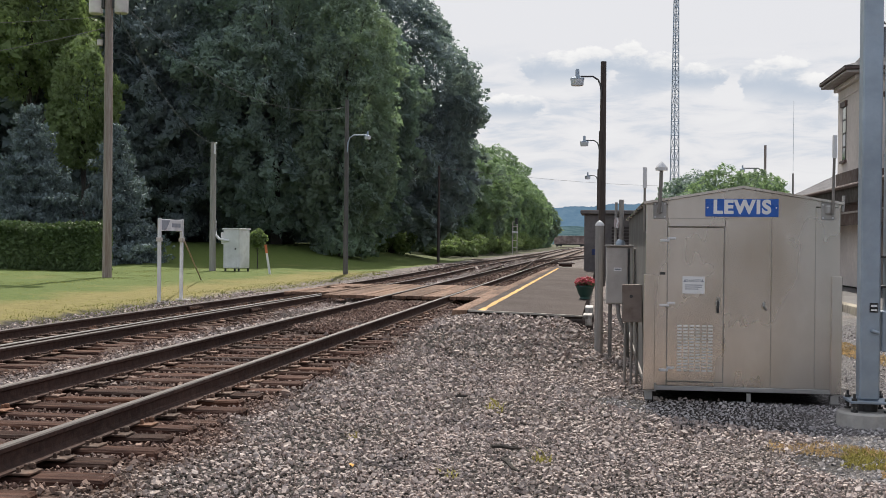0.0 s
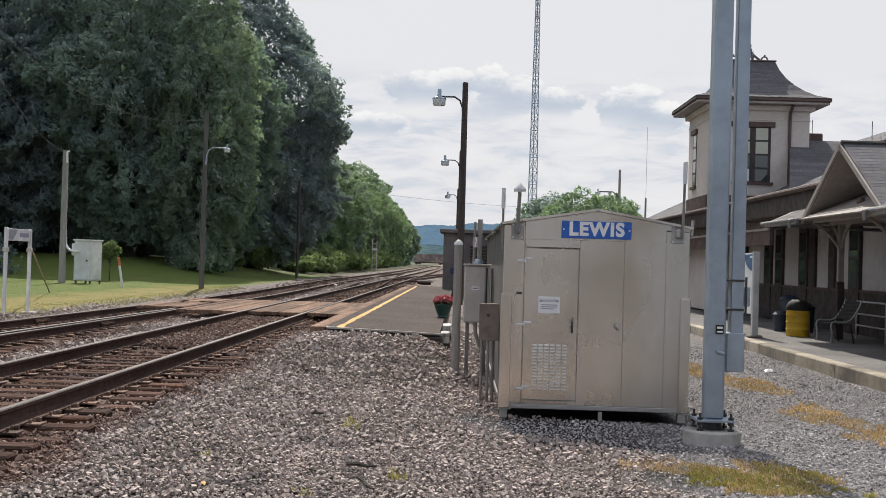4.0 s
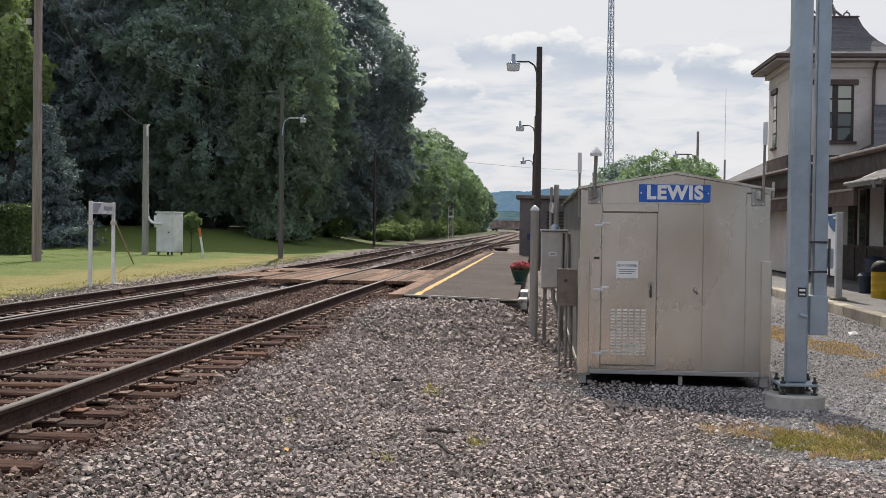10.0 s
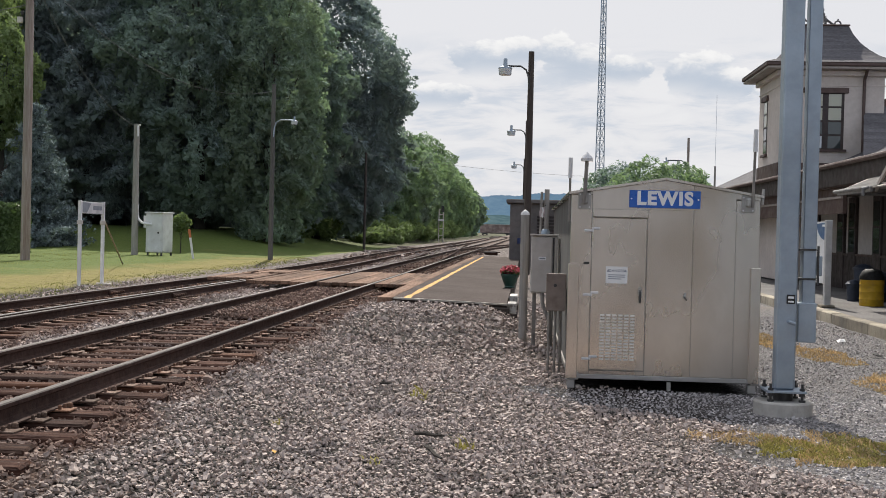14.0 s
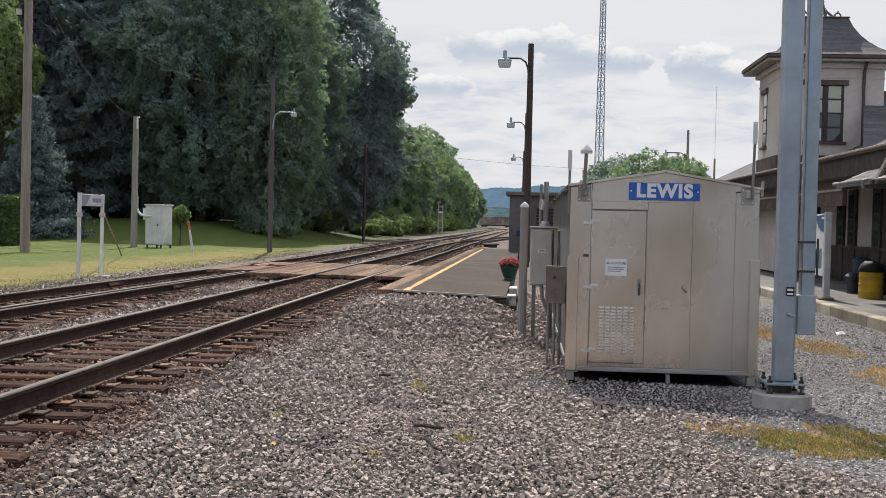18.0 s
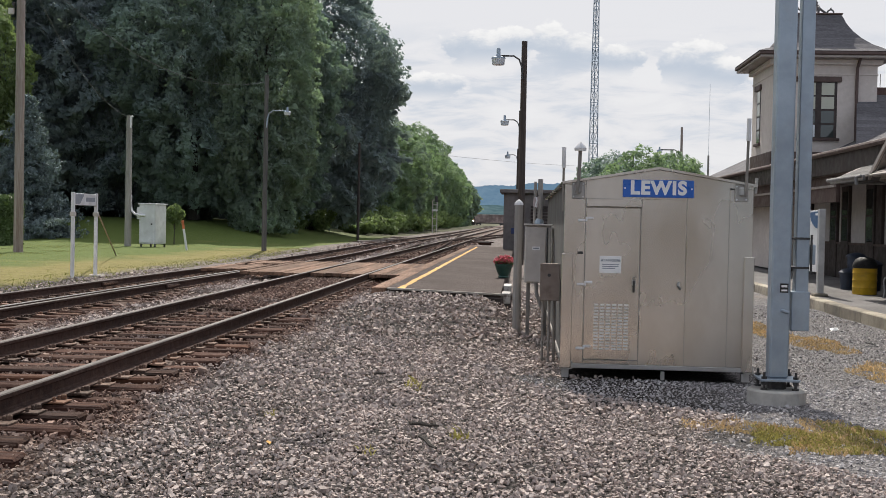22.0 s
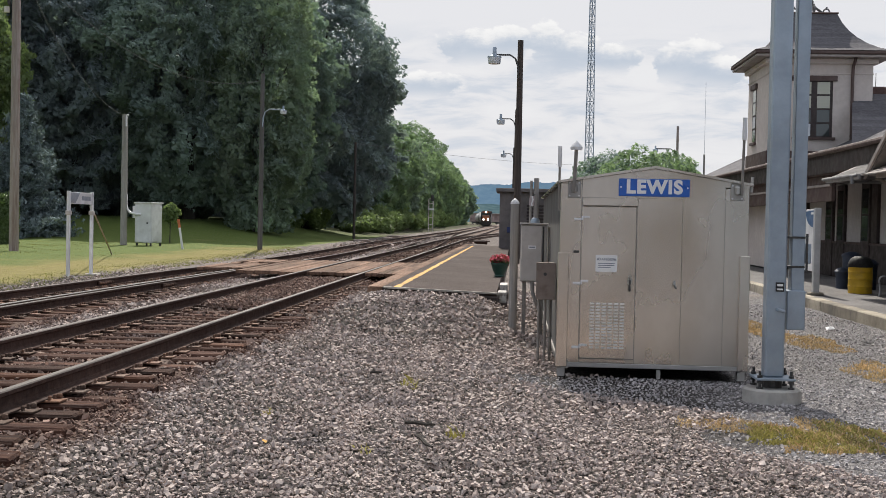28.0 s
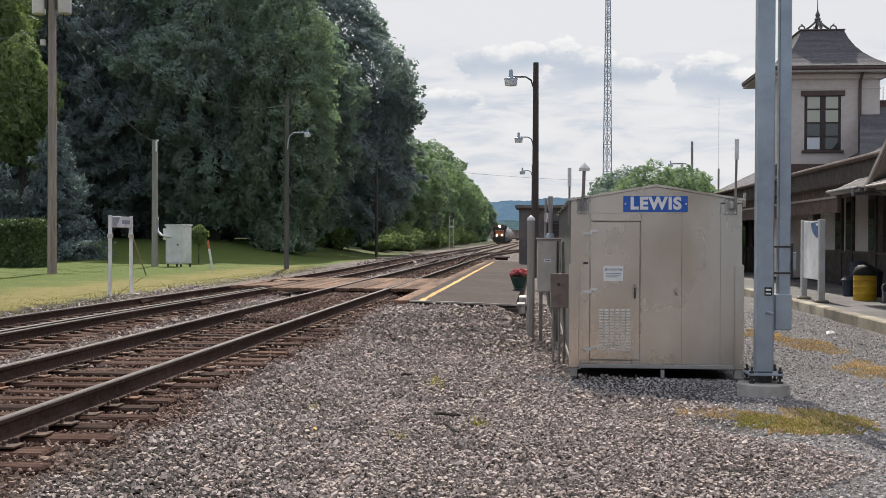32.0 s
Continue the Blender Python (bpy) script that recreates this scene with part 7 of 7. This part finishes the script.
# ---- far hills ----
def build_hills():
    def ridge(name, y, x0, x1, z_of, mat, label):
        xs = np.concatenate([np.linspace(x0, x0 * 0.3, 60, endpoint=False), np.linspace(x0 * 0.3, x1 * 0.3, 700, endpoint=False), np.linspace(x1 * 0.3, x1, 60)])
        s = Shape()
        for x in xs:
            z = z_of(x)
            s.v += [(x, y, -5), (x, y + 40, z * 0.5), (x, y + 160, z), (x, y + 500, -5)]
        for i in range(len(xs) - 1):
            for k in range(3):
                a = 4 * i + k
                s.f.append((a, a + 4, a + 5, a + 1))
        return single(name, s, mat, label, "hill", "structure", smooth=True)
    # the ridges glow by themselves, with distance haze put into their colour
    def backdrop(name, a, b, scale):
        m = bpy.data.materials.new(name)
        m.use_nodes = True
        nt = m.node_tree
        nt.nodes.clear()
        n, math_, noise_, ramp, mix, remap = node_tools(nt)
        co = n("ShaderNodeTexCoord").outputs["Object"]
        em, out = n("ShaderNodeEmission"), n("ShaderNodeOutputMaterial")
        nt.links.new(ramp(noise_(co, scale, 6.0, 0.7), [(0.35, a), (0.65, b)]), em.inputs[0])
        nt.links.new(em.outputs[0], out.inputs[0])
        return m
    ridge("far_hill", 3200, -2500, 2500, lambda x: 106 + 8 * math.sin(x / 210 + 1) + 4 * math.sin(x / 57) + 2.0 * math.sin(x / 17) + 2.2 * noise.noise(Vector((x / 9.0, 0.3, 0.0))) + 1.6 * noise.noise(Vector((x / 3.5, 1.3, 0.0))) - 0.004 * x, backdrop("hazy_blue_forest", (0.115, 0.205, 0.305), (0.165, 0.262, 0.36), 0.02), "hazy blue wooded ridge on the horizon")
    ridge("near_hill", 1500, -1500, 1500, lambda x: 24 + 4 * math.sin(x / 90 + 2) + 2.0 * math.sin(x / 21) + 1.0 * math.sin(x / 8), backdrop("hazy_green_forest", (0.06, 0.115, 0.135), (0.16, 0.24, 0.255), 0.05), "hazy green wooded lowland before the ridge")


build_hills()


# ---- parked freight wagons ----
def boxcar_mesh_parts(t, L, H, mat, ribs):
    part("body", Shape().box(-L / 2, L / 2, -1.5, 1.5, 1.1, H, 0.06), mat, t)
    part("roof", Shape().box(-L / 2 - 0.05, L / 2 + 0.05, -1.56, 1.56, H, H + 0.14, 0.05), PALE_CONCRETE, t)
    part("underframe", Shape().box(-L / 2 + 0.5, L / 2 - 0.5, -1.1, 1.1, 0.75, 1.1), DARK_STEEL, t)
    for i in range(ribs):
        x = -L / 2 + L * (i + 0.5) / ribs
        part("rib", Shape().box(x - 0.06, x + 0.06, -1.58, -1.5, 1.1, H, 0.01), mat, t)
    for u in (-L / 2 + 2.2, L / 2 - 2.2):
        part("bogie", Shape().box(u - 1.2, u + 1.2, -1.1, 1.1, 0.35, 0.75, 0.1), DARK_STEEL, t)
        for w in (-0.85, 0.85):
            part("wheel", Shape().tube([(u + w, -0.82, 0.45), (u + w, -0.68, 0.45)], 0.45, 16), DARK_STEEL, t)


# patchy brown, lightened so that distance haze sits in the base colour
CAR_BROWN = material("hazed_boxcar_brown", [(0.22, 0.155, 0.14), (0.34, 0.27, 0.245)], 0.6, 0.8, bump=0.05, patch=0.35, pscale=0.3)
t = thing("freight_wagon", "brown weathered parked freight wagon seen from its side", "freight wagon", -13.5, 525, 0.6, rz=4, group="parked wagons")
boxcar_mesh_parts(t, 15.0, 4.75, CAR_BROWN, 10)
for k in range(1, 6):
    copy_thing(t, pose(-13.5 + 16.2 * k, 525 + 1.1 * k, 0.6, 0, 0, 4))


# ---- train ----
LOCO = material("locomotive_black", [(0.02, 0.018, 0.018), (0.04, 0.035, 0.033)], 2, 0.5, bump=0.02)
LOCO_NOSE = material("locomotive_orange", [(0.16, 0.060, 0.036), (0.22, 0.090, 0.050)], 2, 0.5, bump=0.02)
LAMP_GLOW = material("headlamp_glow", [(1.0, 0.85, 0.6), (1.0, 0.9, 0.7)], 2, 0.4, bump=0, emit=((1.0, 0.74, 0.46), 20.0))
TANK = material("tank_grey", [(0.26, 0.26, 0.26), (0.36, 0.36, 0.355)], 1, 0.5, bump=0.02, patch=0.2)


def locomotive():
    t = thing("locomotive", "dark diesel locomotive with orange nose and three lit headlamps", "locomotive")
    part("underframe", Shape().box(-1.5, 1.5, -0.2, 20.5, 1.25, 1.65, 0.05), LOCO, t)
    part("pilot", Shape().prism([(-1.35, 0.25), (1.35, 0.25), (1.5, 1.3), (-1.5, 1.3)], "y", -0.5, -0.1), LOCO, t)
    part("nose", Shape().box(-1.05, 1.05, 0.4, 2.2, 1.65, 3.15, 0.15), LOCO_NOSE, t)
    cab = part("cab", Shape().prism([(-1.5, 1.65), (1.5, 1.65), (1.5, 3.9), (0.95, 4.5), (-0.95, 4.5), (-1.5, 3.9)], "y", 2.2, 4.8), LOCO, t)
    part("brow", Shape().box(-1.3, 1.3, 2.12, 2.19, 3.95, 4.35, 0.02), LOCO_NOSE, cab)
    for s in (-1, 1):
        part("windscreen", Shape().box(min(s * 0.12, s * 1.25), max(s * 0.12, s * 1.25), 2.15, 2.19, 3.25, 3.85, 0.02), PANE, cab)
        part("ditch_lamp", Shape().tube([(s * 0.62, -0.36, 1.95), (s * 0.62, -0.2, 1.95)], 0.20, 14), LAMP_GLOW, t, "lit lower lamp")
        part("lamp_bracket", Shape().box(s * 0.62 - 0.1, s * 0.62 + 0.1, -0.2, 0.2, 1.6, 1.95), LOCO, t)
        part("handrail", Shape().tube([(s * 1.45, 0.2, 1.65), (s * 1.45, 0.2, 2.6), (s * 1.45, 2.2, 2.6)], 0.03, 6), PALE_CONCRETE, t)
    part("headlamp", Shape().tube([(0, 2.0, 4.12), (0, 2.12, 4.12)], 0.22, 14), LAMP_GLOW, cab, "lit upper headlamp")
    part("hood", Shape().box(-1.0, 1.0, 4.8, 19.5, 1.65, 4.4, 0.15), LOCO, t)
    part("radiator", Shape().box(-1.5, 1.5, 15.5, 19.0, 3.6, 4.5, 0.1), LOCO, t)
    part("fuel_tank", Shape().box(-1.4, 1.4, 7.5, 13.0, 0.4, 1.25, 0.15), LOCO, t)
    for y0 in (1.8, 14.8):
        bg = part("bogie", Shape().box(-1.3, 1.3, y0, y0 + 4.4, 0.45, 1.2, 0.1), DARK_STEEL, t)
        for k in range(3):
            for s in (-1, 1):
                part("wheel", Shape().tube([(s * 0.68, y0 + 0.5 + 1.7 * k, 0.52), (s * 0.84, y0 + 0.5 + 1.7 * k, 0.52)], 0.52, 18), DARK_STEEL, bg)
    return t


def tank_wagon():
    t = thing("tank_wagon", "grey tank wagon coupled behind the locomotive", "tank wagon", group="train wagons")
    part("tank", Shape().tube([(0, 0.6, 2.75), (0, 1.0, 2.75), (0, 15.0, 2.75), (0, 15.4, 2.75)], [1.1, 1.5, 1.5, 1.1], 22), TANK, t, smooth=True)
    part("underframe", Shape().box(-1.3, 1.3, 0, 16.0, 0.95, 1.25, 0.04), DARK_STEEL, t)
    part("dome", Shape().lathe([(0.5, 4.2), (0.5, 4.5), (0.35, 4.6)], 0, 8, 14), TANK, t)
    for y0 in (1.4, 12.2):
        bg = part("bogie", Shape().box(-1.2, 1.2, y0, y0 + 2.4, 0.35, 0.95, 0.1), DARK_STEEL, t)
        for k in (0.4, 2.0):
            for s in (-1, 1):
                part("wheel", Shape().tube([(s * 0.68, y0 + k, 0.45), (s * 0.84, y0 + k, 0.45)], 0.45, 16), DARK_STEEL, bg)
    return t


loco = locomotive()
wagons = [tank_wagon()]
for _k in range(3):
    wagons.append(copy_thing(wagons[0], pose(0, 0, 0)))


def front_y(at):
    """How far up the line the locomotive's nose is at a time."""
    return float(np.interp(at, (0, 22, 23, 24, 25, 28, 32), (925, 472, 451, 429, 407, 347, 280)))


def motions():
    times = [0, 6, 12, 18, 20, 22, 23, 24, 25, 26.5, 28, 30, 32]
    for ob, back in [(loco, 0.0)] + [(w, 22.0 + 17.2 * k) for k, w in enumerate(wagons)]:
        rows = []
        for at in times:
            y = front_y(at) + back
            x = track2_x(y)
            slope = (track2_x(y + 4) - track2_x(y - 4)) / 8
            rows.append((at, pose(x, y, track2_z(y), 0, 0, -math.degrees(math.atan(slope)))))
        walk(ob, rows)


motions()
